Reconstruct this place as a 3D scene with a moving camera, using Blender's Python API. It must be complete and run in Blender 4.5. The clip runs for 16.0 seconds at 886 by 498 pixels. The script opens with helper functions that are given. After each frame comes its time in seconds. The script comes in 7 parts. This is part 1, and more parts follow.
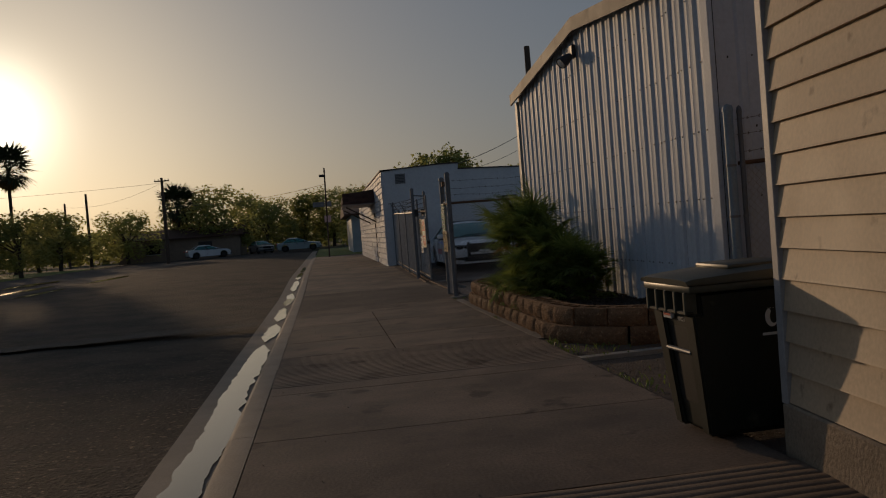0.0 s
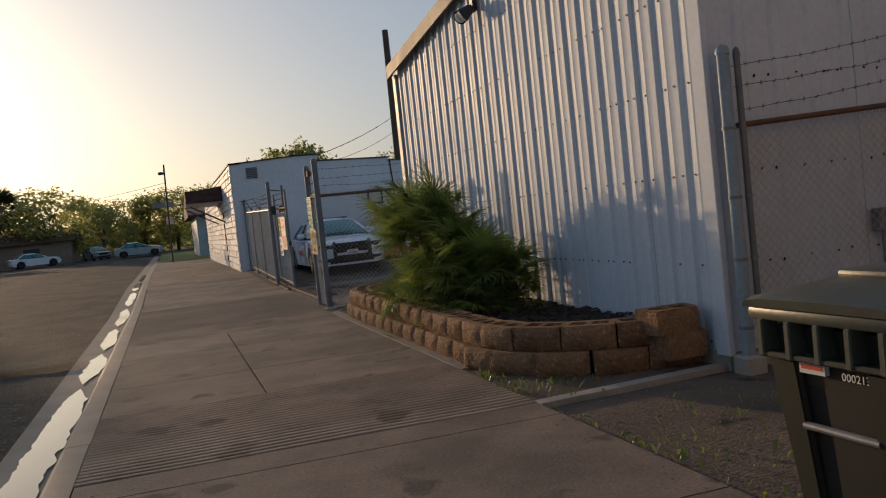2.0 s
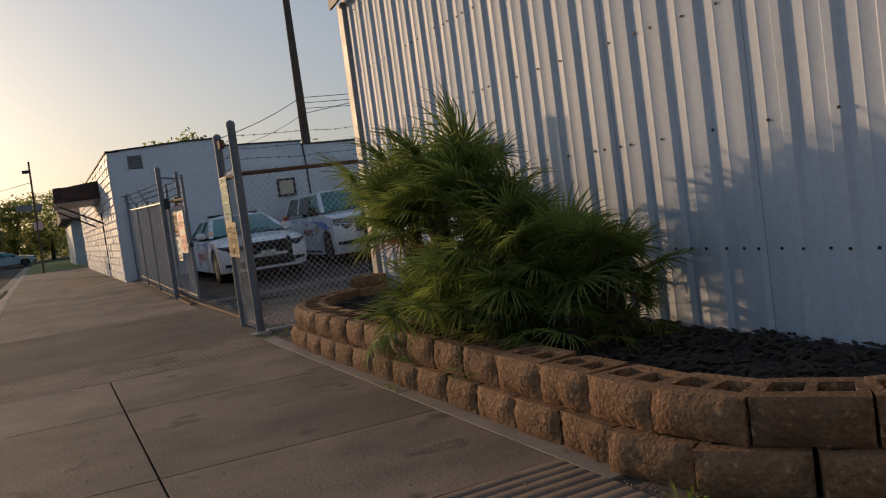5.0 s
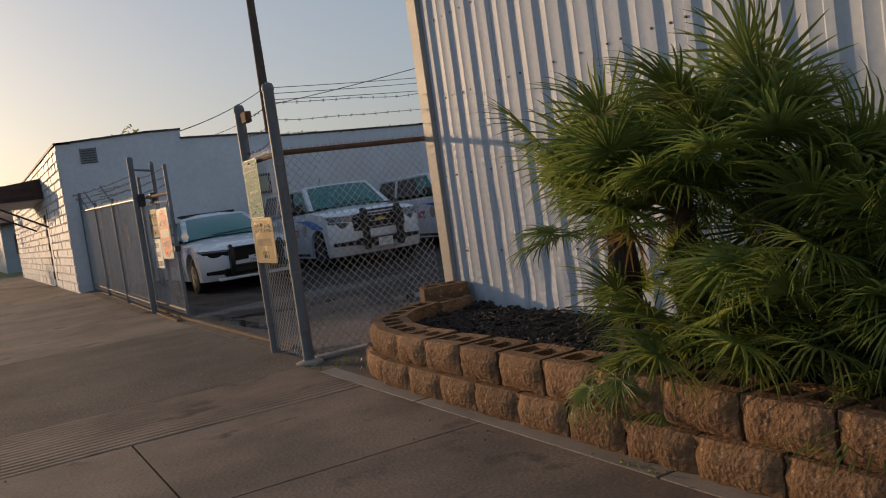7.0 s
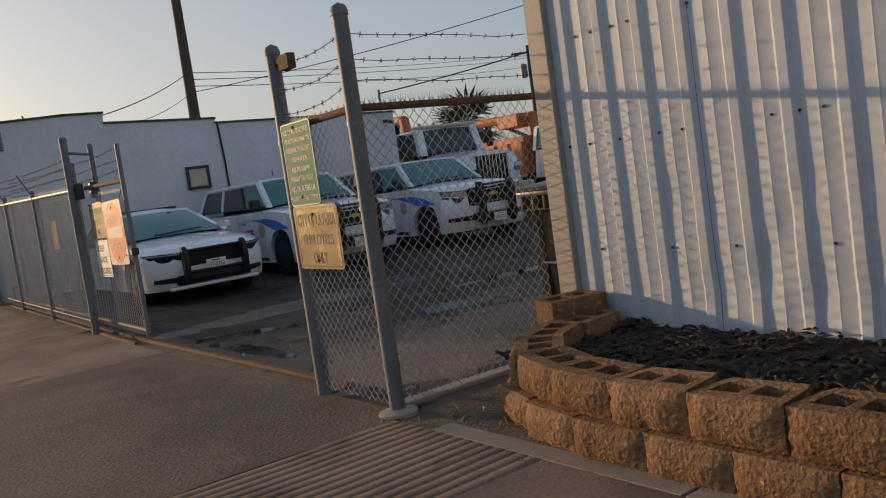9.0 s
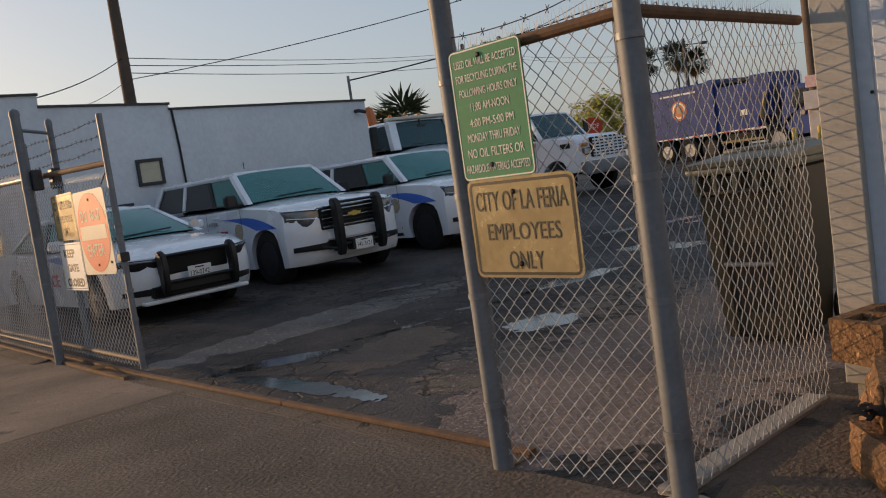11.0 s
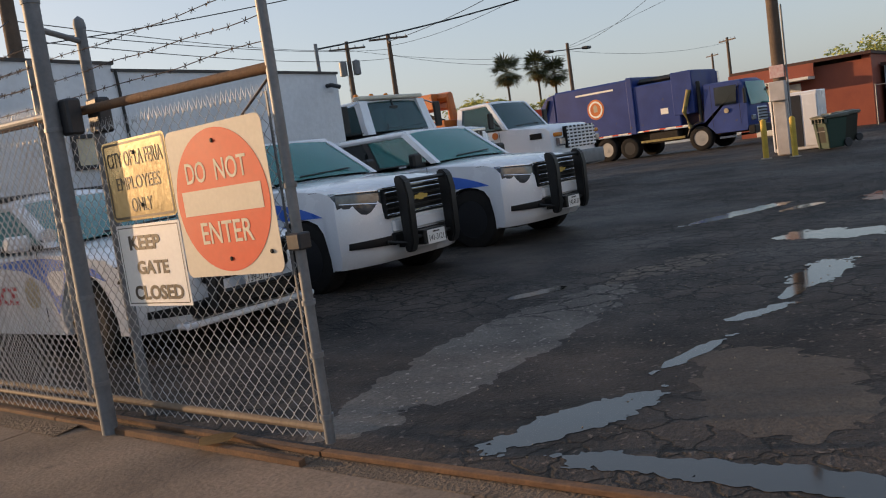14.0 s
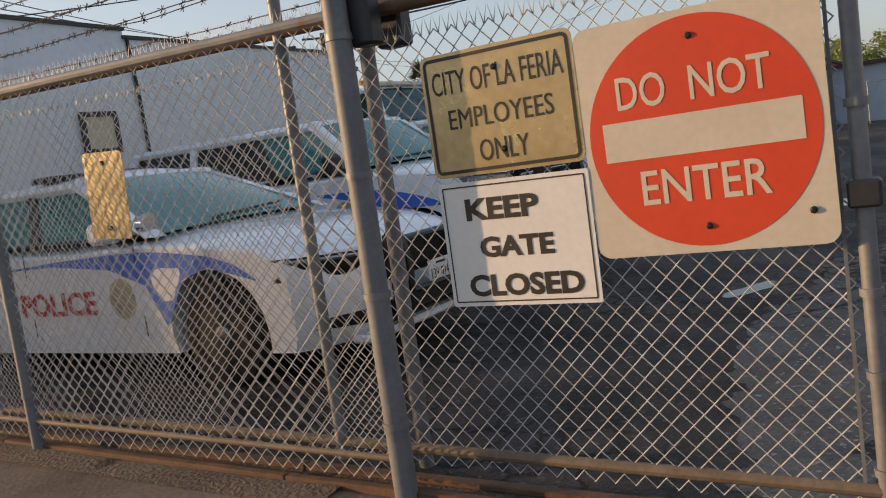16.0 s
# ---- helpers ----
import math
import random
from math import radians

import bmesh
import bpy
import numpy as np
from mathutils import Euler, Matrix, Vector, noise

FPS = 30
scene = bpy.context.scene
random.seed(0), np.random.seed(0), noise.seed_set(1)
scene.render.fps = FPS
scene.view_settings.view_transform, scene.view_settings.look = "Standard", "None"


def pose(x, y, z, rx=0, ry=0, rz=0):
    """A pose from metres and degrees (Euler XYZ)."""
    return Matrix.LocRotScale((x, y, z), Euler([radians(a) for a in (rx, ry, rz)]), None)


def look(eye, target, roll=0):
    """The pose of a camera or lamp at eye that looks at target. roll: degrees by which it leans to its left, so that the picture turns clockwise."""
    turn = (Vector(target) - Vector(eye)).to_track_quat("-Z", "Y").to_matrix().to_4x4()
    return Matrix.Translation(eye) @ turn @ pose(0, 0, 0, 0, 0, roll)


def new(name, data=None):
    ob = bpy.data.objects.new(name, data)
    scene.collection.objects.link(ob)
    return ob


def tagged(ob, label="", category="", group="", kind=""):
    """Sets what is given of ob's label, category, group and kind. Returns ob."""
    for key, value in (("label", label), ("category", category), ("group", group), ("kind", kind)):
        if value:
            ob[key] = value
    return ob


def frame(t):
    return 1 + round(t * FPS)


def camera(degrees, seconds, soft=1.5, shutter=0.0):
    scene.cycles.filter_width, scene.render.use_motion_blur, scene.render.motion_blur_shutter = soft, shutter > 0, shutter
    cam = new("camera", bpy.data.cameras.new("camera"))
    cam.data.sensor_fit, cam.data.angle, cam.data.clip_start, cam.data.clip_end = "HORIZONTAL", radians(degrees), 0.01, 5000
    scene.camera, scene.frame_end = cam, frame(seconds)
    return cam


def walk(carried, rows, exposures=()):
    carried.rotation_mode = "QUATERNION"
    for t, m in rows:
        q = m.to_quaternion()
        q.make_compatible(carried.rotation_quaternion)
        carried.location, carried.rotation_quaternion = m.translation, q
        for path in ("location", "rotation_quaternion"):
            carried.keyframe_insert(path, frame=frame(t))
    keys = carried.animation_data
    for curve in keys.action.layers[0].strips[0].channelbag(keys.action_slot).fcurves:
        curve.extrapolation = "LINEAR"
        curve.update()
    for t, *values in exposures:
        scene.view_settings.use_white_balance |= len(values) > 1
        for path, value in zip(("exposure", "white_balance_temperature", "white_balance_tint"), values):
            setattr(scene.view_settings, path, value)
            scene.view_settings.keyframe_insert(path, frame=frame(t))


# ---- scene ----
cam = camera(55.1, 16.0, soft=1.1)
METRES, EYE, TILT, LEAN, TURN = 21.6, 1.36, 0.0, 0.0, -7.9
ROWS = [
    (0.0, 0.0, 0.0, 0.0, -0.11, -1.38, 4.56),
    (0.5, -0.0005, 0.0303, 0.0004, -3.49, -1.34, 4.99),
    (1.0, -0.0053, 0.0616, 0.0001, -8.08, -1.84, 5.43),
    (1.5, -0.0091, 0.0917, 0.0004, -9.45, -2.49, 5.8),
    (2.0, -0.0133, 0.1226, 0.0002, -10.18, -2.46, 6.03),
    (2.5, -0.013, 0.1525, -0.0004, -10.65, -2.67, 6.34),
    (3.0, -0.0144, 0.1829, -0.0016, -12.61, -2.96, 6.9),
    (5.5, -0.03, 0.3386, -0.0042, -18.38, -3.58, 7.74),
    (6.0, -0.0388, 0.3687, -0.004, -19.36, -3.7, 7.9),
    (6.5, -0.0489, 0.3991, -0.0022, -20.51, -3.81, 8.08),
    (7.0, -0.0602, 0.4273, -0.0018, -22.0, -3.91, 8.05),
    (7.5, -0.0689, 0.4594, -0.0004, -23.66, -4.12, 8.02),
    (8.0, -0.0752, 0.49, 0.0001, -25.56, -4.32, 8.05),
    (8.5, -0.0803, 0.5216, -0.0002, -27.29, -4.57, 8.02),
    (9.0, -0.0853, 0.552, -0.0001, -28.93, -4.72, 8.07),
    (9.5, -0.0906, 0.5833, 0.0011, -30.71, -4.91, 8.13),
    (10.0, -0.0937, 0.6118, 0.0013, -31.86, -4.99, 8.12),
    (12.5, -0.1103, 0.7648, -0.0017, -40.45, -5.69, 8.18),
    (13.0, -0.1145, 0.7993, -0.002, -42.21, -5.8, 8.16),
    (13.5, -0.1189, 0.8314, -0.0019, -43.69, -5.93, 8.1),
    (14.0, -0.1214, 0.8629, -0.0021, -45.16, -5.98, 8.05),
    (14.5, -0.1268, 0.8945, -0.0017, -47.06, -6.17, 8.04),
    (15.0, -0.1304, 0.9251, -0.0023, -48.66, -6.23, 8.03),
    (15.5, -0.1361, 0.9554, -0.0027, -50.26, -6.28, 7.98),
    (16.0, -0.1388, 0.9867, -0.0023, -51.67, -6.29, 7.91),
]
walk(cam, [(t, pose(0, 0, EYE, TILT, LEAN, TURN) @ pose(METRES * x, METRES * y, METRES * z, 90 + pitch, roll, yaw)) for t, x, y, z, yaw, pitch, roll in ROWS],
     [(0.0, -1.9, 6250, 12), (0.5, -1.65, 6250, 12), (1.0, -0.9, 6250, 12), (1.5, -0.56, 6250, 12), (2.0, -0.4, 6250, 12), (3.2, -0.3, 6250, 12), (6.0, -0.4, 6400, 13), (8.0, -0.06, 6650, 13), (9.5, -0.02, 6900, 14), (12.5, 0.42, 6900, 15), (13.5, 0.5, 6900, 15), (14.5, 0.6, 7050, 15), (16.0, 0.56, 7150, 15)])

# ---- sun, sky ----
SUN_EL, SUN_AZ = 8.5, 19.5          # degrees above the horizon, degrees left of +y
world = bpy.data.worlds.new("sky")
scene.world = world
world.use_nodes = True
wn = world.node_tree
sky = wn.nodes.new("ShaderNodeTexSky")
sky.sky_type = 'NISHITA'
sky.sun_disc = False
sky.sun_elevation, sky.sun_rotation = radians(SUN_EL), radians(-SUN_AZ)
sky.air_density, sky.dust_density, sky.ozone_density = 1.0, 2.3, 1.3
haze = wn.nodes.new("ShaderNodeGamma")           # thin haze evens the sky out
haze.inputs[1].default_value = 0.69
pale = wn.nodes.new("ShaderNodeHueSaturation")
pale.inputs["Saturation"].default_value = 0.95
wn.links.new(sky.outputs[0], haze.inputs[0])
wn.links.new(haze.outputs[0], pale.inputs["Color"])
veil = wn.nodes.new("ShaderNodeMix")               # even blue-grey veil of the morning haze
veil.data_type, veil.blend_type = 'RGBA', 'ADD'
veil.inputs[0].default_value = 1.0
veil.inputs[7].default_value = (0.40, 0.645, 1.05, 1)
wn.links.new(pale.outputs[0], veil.inputs[6])
aim = wn.nodes.new("ShaderNodeTexCoord")           # the bright aureole that haze spreads round the low sun
dot = wn.nodes.new("ShaderNodeVectorMath")
dot.operation = 'DOT_PRODUCT'
dot.inputs[1].default_value = (-math.sin(radians(SUN_AZ)) * math.cos(radians(SUN_EL)), math.cos(radians(SUN_AZ)) * math.cos(radians(SUN_EL)), math.sin(radians(SUN_EL)))
wn.links.new(aim.outputs["Generated"], dot.inputs[0])
last = veil.outputs[2]
for power, glow in ((700, (30, 27, 20, 1)), (60, (3.2, 2.4, 1.35, 1))):
    rise = wn.nodes.new("ShaderNodeMath")
    rise.operation, rise.use_clamp = 'POWER', True
    rise.inputs[1].default_value = power
    keep_up = wn.nodes.new("ShaderNodeMath")
    keep_up.operation = 'MAXIMUM'
    keep_up.inputs[1].default_value = 0.0
    wn.links.new(dot.outputs["Value"], keep_up.inputs[0])
    wn.links.new(keep_up.outputs[0], rise.inputs[0])
    halo = wn.nodes.new("ShaderNodeMix")
    halo.data_type, halo.blend_type = 'RGBA', 'ADD'
    halo.inputs[7].default_value = glow
    wn.links.new(rise.outputs[0], halo.inputs[0])
    wn.links.new(last, halo.inputs[6])
    last = halo.outputs[2]
wn.links.new(last, wn.nodes["Background"].inputs[0])
wn.nodes["Background"].inputs[1].default_value = 0.165
sun = new("sun", bpy.data.lights.new("sun", 'SUN'))
sun.data.energy, sun.data.angle, sun.data.color = 3.1, radians(0.6), (1.0, 0.66, 0.36)
sun.matrix_world = look((0, 0, 0), (math.sin(radians(SUN_AZ)) * math.cos(radians(SUN_EL)), -math.cos(radians(SUN_AZ)) * math.cos(radians(SUN_EL)), -math.sin(radians(SUN_EL))))


# ---- materials ----
def mat(name, col, rough=0.6, metal=0.0, col2=None, scale=3.0, fine=60.0, var=0.5, bump=0.15, dist=0.01, rand=0.0, coat=0.0, spots=None, spec=0.5, edge=0.22):
    """A painted, cast or natural surface: two scales of noise in colour, gloss and relief."""
    m = bpy.data.materials.new(name)
    m.use_nodes = True
    nt = m.node_tree
    b = nt.nodes["Principled BSDF"]
    co = nt.nodes.new("ShaderNodeTexCoord")
    big = nt.nodes.new("ShaderNodeTexNoise")
    big.inputs["Scale"].default_value, big.inputs["Detail"].default_value, big.inputs["Roughness"].default_value = scale, 6, 0.6
    small = nt.nodes.new("ShaderNodeTexNoise")
    small.inputs["Scale"].default_value, small.inputs["Detail"].default_value = fine, 4
    for n in (big, small):
        nt.links.new(co.outputs["Object"], n.inputs["Vector"])
    ramp = nt.nodes.new("ShaderNodeValToRGB")
    ramp.color_ramp.elements[0].position, ramp.color_ramp.elements[1].position = 0.5 - edge, 0.5 + edge
    c2 = col2 or tuple(c * (1 - var * 0.5) for c in col)
    ramp.color_ramp.elements[0].color, ramp.color_ramp.elements[1].color = (*c2, 1), (*col, 1)
    nt.links.new(big.outputs["Fac"], ramp.inputs["Fac"])
    last = ramp.outputs["Color"]
    mix = nt.nodes.new("ShaderNodeMix")
    mix.data_type, mix.blend_type = 'RGBA', 'MULTIPLY'
    mix.inputs[0].default_value = min(1, var)
    rs = nt.nodes.new("ShaderNodeMapRange")
    rs.inputs[1].default_value, rs.inputs[2].default_value, rs.inputs[3].default_value, rs.inputs[4].default_value = 0.3, 0.7, 0.72, 1.15
    nt.links.new(small.outputs["Fac"], rs.inputs[0])
    nt.links.new(last, mix.inputs[6])
    nt.links.new(rs.outputs[0], mix.inputs[7])
    last = mix.outputs[2]
    if rand:
        oi = nt.nodes.new("ShaderNodeObjectInfo")
        rr = nt.nodes.new("ShaderNodeMapRange")
        rr.inputs[3].default_value, rr.inputs[4].default_value = 1 - rand, 1 + rand
        nt.links.new(oi.outputs["Random"], rr.inputs[0])
        mx = nt.nodes.new("ShaderNodeMix")
        mx.data_type, mx.blend_type = 'RGBA', 'MULTIPLY'
        mx.inputs[0].default_value = 1
        nt.links.new(last, mx.inputs[6])
        nt.links.new(rr.outputs[0], mx.inputs[7])
        last = mx.outputs[2]
    if spots:
        sp = nt.nodes.new("ShaderNodeTexNoise")
        sp.inputs["Scale"].default_value, sp.inputs["Detail"].default_value = spots[1], 8
        nt.links.new(co.outputs["Object"], sp.inputs["Vector"])
        sr = nt.nodes.new("ShaderNodeMapRange")
        sr.inputs[1].default_value, sr.inputs[2].default_value = spots[2], spots[2] + 0.06
        nt.links.new(sp.outputs["Fac"], sr.inputs[0])
        ms = nt.nodes.new("ShaderNodeMix")
        ms.data_type = 'RGBA'
        nt.links.new(sr.outputs[0], ms.inputs[0])
        nt.links.new(last, ms.inputs[6])
        ms.inputs[7].default_value = (*spots[0], 1)
        last = ms.outputs[2]
    nt.links.new(last, b.inputs["Base Color"])
    rg = nt.nodes.new("ShaderNodeMapRange")
    rg.inputs[3].default_value, rg.inputs[4].default_value = max(0.02, rough - 0.12), min(1, rough + 0.12)
    nt.links.new(big.outputs["Fac"], rg.inputs[0])
    nt.links.new(rg.outputs[0], b.inputs["Roughness"])
    b.inputs["Metallic"].default_value = metal
    b.inputs["Coat Weight"].default_value = coat
    b.inputs["Coat Roughness"].default_value = 0.06
    b.inputs["Specular IOR Level"].default_value = spec
    if bump:
        bp = nt.nodes.new("ShaderNodeBump")
        bp.inputs["Strength"].default_value, bp.inputs["Distance"].default_value = bump, dist
        nt.links.new(small.outputs["Fac"], bp.inputs["Height"])
        nt.links.new(bp.outputs[0], b.inputs["Normal"])
    return m


def cracked(name, col, col2, cell, width, rough, fine=120, wet=None, often=0.48):
    """Asphalt or worn concrete with a net of cracks, damp stains and grit."""
    m = mat(name, col, rough, 0, col2, 1.1, fine, 1.0, 0.9, 0.02, spec=0.3, edge=0.14, spots=(tuple(k * 1.9 for k in col), 24, 0.62))
    nt = m.node_tree
    b = nt.nodes["Principled BSDF"]
    co = nt.nodes.new("ShaderNodeTexCoord")
    wob = nt.nodes.new("ShaderNodeTexNoise")
    wob.inputs["Scale"].default_value = 2.0 / cell
    wob.inputs["Detail"].default_value = 4
    mw = nt.nodes.new("ShaderNodeMix")
    mw.data_type, mw.blend_type = 'RGBA', 'LINEAR_LIGHT'
    mw.inputs[0].default_value = 0.35 * cell
    nt.links.new(co.outputs["Object"], wob.inputs["Vector"])
    nt.links.new(co.outputs["Object"], mw.inputs[6])
    nt.links.new(wob.outputs["Color"], mw.inputs[7])
    vo = nt.nodes.new("ShaderNodeTexVoronoi")
    vo.feature = 'DISTANCE_TO_EDGE'
    vo.inputs["Scale"].default_value = 1 / cell
    nt.links.new(mw.outputs[2], vo.inputs["Vector"])
    mr = nt.nodes.new("ShaderNodeMapRange")
    mr.inputs[1].default_value, mr.inputs[2].default_value = width * 0.3, width
    nt.links.new(vo.outputs["Distance"], mr.inputs[0])
    where = nt.nodes.new("ShaderNodeTexNoise")
    where.inputs["Scale"].default_value = 0.35
    nt.links.new(co.outputs["Object"], where.inputs["Vector"])
    wr = nt.nodes.new("ShaderNodeMapRange")
    wr.inputs[1].default_value, wr.inputs[2].default_value = often, often + 0.1
    nt.links.new(where.outputs["Fac"], wr.inputs[0])
    mxm = nt.nodes.new("ShaderNodeMath")
    mxm.operation = 'MAXIMUM'
    inv = nt.nodes.new("ShaderNodeMath")
    inv.operation = 'SUBTRACT'
    inv.inputs[0].default_value = 1
    nt.links.new(wr.outputs[0], inv.inputs[1])
    nt.links.new(mr.outputs[0], mxm.inputs[0])
    nt.links.new(inv.outputs[0], mxm.inputs[1])
    old = b.inputs["Base Color"].links[0].from_socket
    mc = nt.nodes.new("ShaderNodeMix")
    mc.data_type = 'RGBA'
    mc.inputs[6].default_value = (0.012, 0.011, 0.01, 1)
    nt.links.new(mxm.outputs[0], mc.inputs[0])
    nt.links.new(old, mc.inputs[7])
    nt.links.new(mc.outputs[2], b.inputs["Base Color"])
    bp = nt.nodes.new("ShaderNodeBump")
    bp.inputs["Strength"].default_value, bp.inputs["Distance"].default_value = 0.8, 0.02
    nt.links.new(mxm.outputs[0], bp.inputs["Height"])
    nt.links.new(b.inputs["Normal"].links[0].from_socket, bp.inputs["Normal"])
    nt.links.new(bp.outputs[0], b.inputs["Normal"])
    if wet:
        damp = nt.nodes.new("ShaderNodeTexNoise")
        damp.inputs["Scale"].default_value, damp.inputs["Detail"].default_value = 0.3, 5
        nt.links.new(co.outputs["Object"], damp.inputs["Vector"])
        dr = nt.nodes.new("ShaderNodeMapRange")
        dr.inputs[1].default_value, dr.inputs[2].default_value, dr.inputs[3].default_value, dr.inputs[4].default_value = 0.42, 0.62, rough, wet
        nt.links.new(damp.outputs["Fac"], dr.inputs[0])
        nt.links.new(dr.outputs[0], b.inputs["Roughness"])
    return m


def glass(name, col, rough=0.02):
    m = bpy.data.materials.new(name)
    m.use_nodes = True
    b = m.node_tree.nodes["Principled BSDF"]
    b.inputs["Base Color"].default_value = (*col, 1)
    b.inputs["Roughness"].default_value = rough
    b.inputs["Transmission Weight"].default_value = 0.85
    b.inputs["IOR"].default_value = 1.5
    return m


CONCRETE = mat("concrete", (0.25, 0.178, 0.128), 0.85, 0, (0.12, 0.086, 0.062), 0.9, 45, 0.85, 0.5, 0.008, rand=0.14, spots=((0.075, 0.054, 0.040), 2.1, 0.61), edge=0.13)
RIBBED = mat("ribbed_concrete", (0.255, 0.19, 0.14), 0.85, 0, (0.13, 0.096, 0.072), 1.1, 60, 0.8, 0.5, 0.006, spots=((0.09, 0.066, 0.05), 1.7, 0.6), edge=0.15, spec=0.3)
DRIVE = mat("exposed_aggregate_concrete", (0.175, 0.137, 0.107), 0.9, 0, (0.09, 0.071, 0.057), 0.8, 38, 1.0, 0.8, 0.02, spots=((0.26, 0.215, 0.175), 30, 0.64), edge=0.16, spec=0.25)
GRAVEL = mat("loose_gravel_asphalt", (0.22, 0.175, 0.155), 0.9, 0, (0.13, 0.104, 0.092), 1.3, 34, 1.0, 1.0, 0.03, spots=((0.34, 0.29, 0.26), 36, 0.60), spec=0.25)
TAN_LOT = mat("tan_asphalt_patch", (0.135, 0.108, 0.086), 0.85, 0, (0.075, 0.06, 0.05), 1.6, 45, 0.9, 0.8, 0.02, spec=0.3)
POST_BLUE = mat("pale_blue_painted_steel", (0.30, 0.38, 0.45), 0.5, 0.1, (0.20, 0.26, 0.31), 3, 40, 0.4, 0.1, 0.003)
PALE_CONC = mat("pale_concrete", (0.40, 0.36, 0.31), 0.85, 0, (0.27, 0.24, 0.2), 2.5, 70, 0.5, 0.35, 0.01)
KERB = mat("kerb_concrete", (0.33, 0.27, 0.21), 0.75, 0, (0.2, 0.165, 0.13), 2.0, 70, 0.5, 0.3, 0.01)
ROAD = mat("road_asphalt", (0.085, 0.068, 0.053), 0.9, 0, (0.034, 0.028, 0.023), 0.9, 26, 1.0, 1.0, 0.05, spots=((0.17, 0.135, 0.10), 18, 0.60), edge=0.09, spec=0.3)
LOT = cracked("lot_asphalt", (0.078, 0.062, 0.052), (0.018, 0.016, 0.015), 0.30, 0.06, 0.8, fine=48, wet=0.6, often=0.40)
LOT_WORN = cracked("worn_lot_asphalt", (0.17, 0.138, 0.112), (0.08, 0.066, 0.055), 0.22, 0.075, 0.8, fine=48, often=0.30)
LOT_PALE = cracked("worn_lot_concrete", (0.19, 0.17, 0.152), (0.09, 0.08, 0.072), 0.36, 0.045, 0.75, fine=46, often=0.40)
DIRT = mat("packed_dirt", (0.17, 0.125, 0.09), 0.95, 0, (0.08, 0.06, 0.045), 1.2, 45, 0.7, 0.9, 0.03, spots=((0.03, 0.025, 0.02), 3.0, 0.62))
GRASS_GROUND = mat("dry_grass_ground", (0.11, 0.10, 0.04), 0.95, 0, (0.05, 0.06, 0.02), 0.6, 30, 0.6, 0.8, 0.04)
LAWN = mat("lawn", (0.25, 0.27, 0.06), 0.9, 0, (0.14, 0.17, 0.04), 0.9, 40, 0.6, 0.8, 0.03)
WATER = mat("water", (0.03, 0.028, 0.025), 0.03, 0, None, 2.0, 9, 0.1, 0.02, 0.004, spec=0.6)
SHEET = mat("shed_sheet_metal", (0.61, 0.66, 0.73), 0.55, 0.0, (0.54, 0.58, 0.63), 1.2, 25, 0.25, 0.06, 0.01, spec=0.16)
CORNER_TRIM = mat("pale_metal_corner", (0.42, 0.40, 0.37), 0.55, 0, (0.34, 0.32, 0.29), 4, 40, 0.3, 0.08, 0.005)
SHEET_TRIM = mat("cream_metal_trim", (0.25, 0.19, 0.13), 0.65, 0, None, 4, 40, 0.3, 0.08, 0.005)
SCREW = mat("screw_dark", (0.04, 0.035, 0.03), 0.5, 0.6, None, 5, 50, 0.2, 0)
SIDING = mat("siding_paint", (0.62, 0.47, 0.31), 0.6, 0, (0.5, 0.37, 0.24), 1.8, 40, 0.4, 0.15, 0.004, rand=0.05, spots=((0.27, 0.18, 0.11), 4.5, 0.64))
SIDING_TRIM = mat("siding_trim", (0.55, 0.52, 0.50), 0.55, 0, (0.4, 0.37, 0.36), 3, 50, 0.4, 0.1, 0.003)
PLINTH = mat("plinth_concrete", (0.36, 0.28, 0.2), 0.85, 0, (0.2, 0.155, 0.11), 2.5, 40, 0.6, 0.5, 0.02)
WHITE_BLOCK = mat("white_painted_block", (0.70, 0.71, 0.73), 0.55, 0, (0.60, 0.61, 0.64), 0.9, 12, 0.25, 0.22, 0.03)
ROOF_EDGE = mat("dark_roof_edge", (0.07, 0.06, 0.055), 0.7, 0, None, 4, 40, 0.4, 0.2)
SHINGLE = mat("brown_shingle", (0.11, 0.055, 0.04), 0.85, 0, (0.06, 0.03, 0.025), 5, 60, 0.5, 0.5, 0.01, rand=0.2)
BLOCK = mat("split_block", (0.34, 0.20, 0.108), 0.9, 0, (0.17, 0.094, 0.051), 6, 42, 1.0, 1.0, 0.022, rand=0.2, spots=((0.46, 0.29, 0.16), 26, 0.63), spec=0.2)
MULCH = mat("dark_mulch", (0.035, 0.026, 0.02), 0.9, 0, (0.012, 0.010, 0.008), 8, 60, 0.5, 0.6, 0.02)
CHIP = mat("mulch_chip", (0.06, 0.042, 0.03), 0.85, 0, (0.02, 0.015, 0.012), 12, 60, 0.6, 0.3)
LEAF = mat("fan_palm_leaf", (0.23, 0.29, 0.07), 0.45, 0, (0.09, 0.13, 0.034), 2.2, 25, 0.4, 0.1, 0.003, rand=0.3)
LEAF_DRY = mat("dry_palm_leaf", (0.30, 0.20, 0.08), 0.7, 0, (0.17, 0.11, 0.05), 4, 30, 0.4, 0.1, rand=0.2)
TREE_LEAF = mat("tree_leaf", (0.23, 0.23, 0.08), 0.6, 0, (0.13, 0.14, 0.05), 0.7, 9, 0.5, 0.1, rand=0.2)
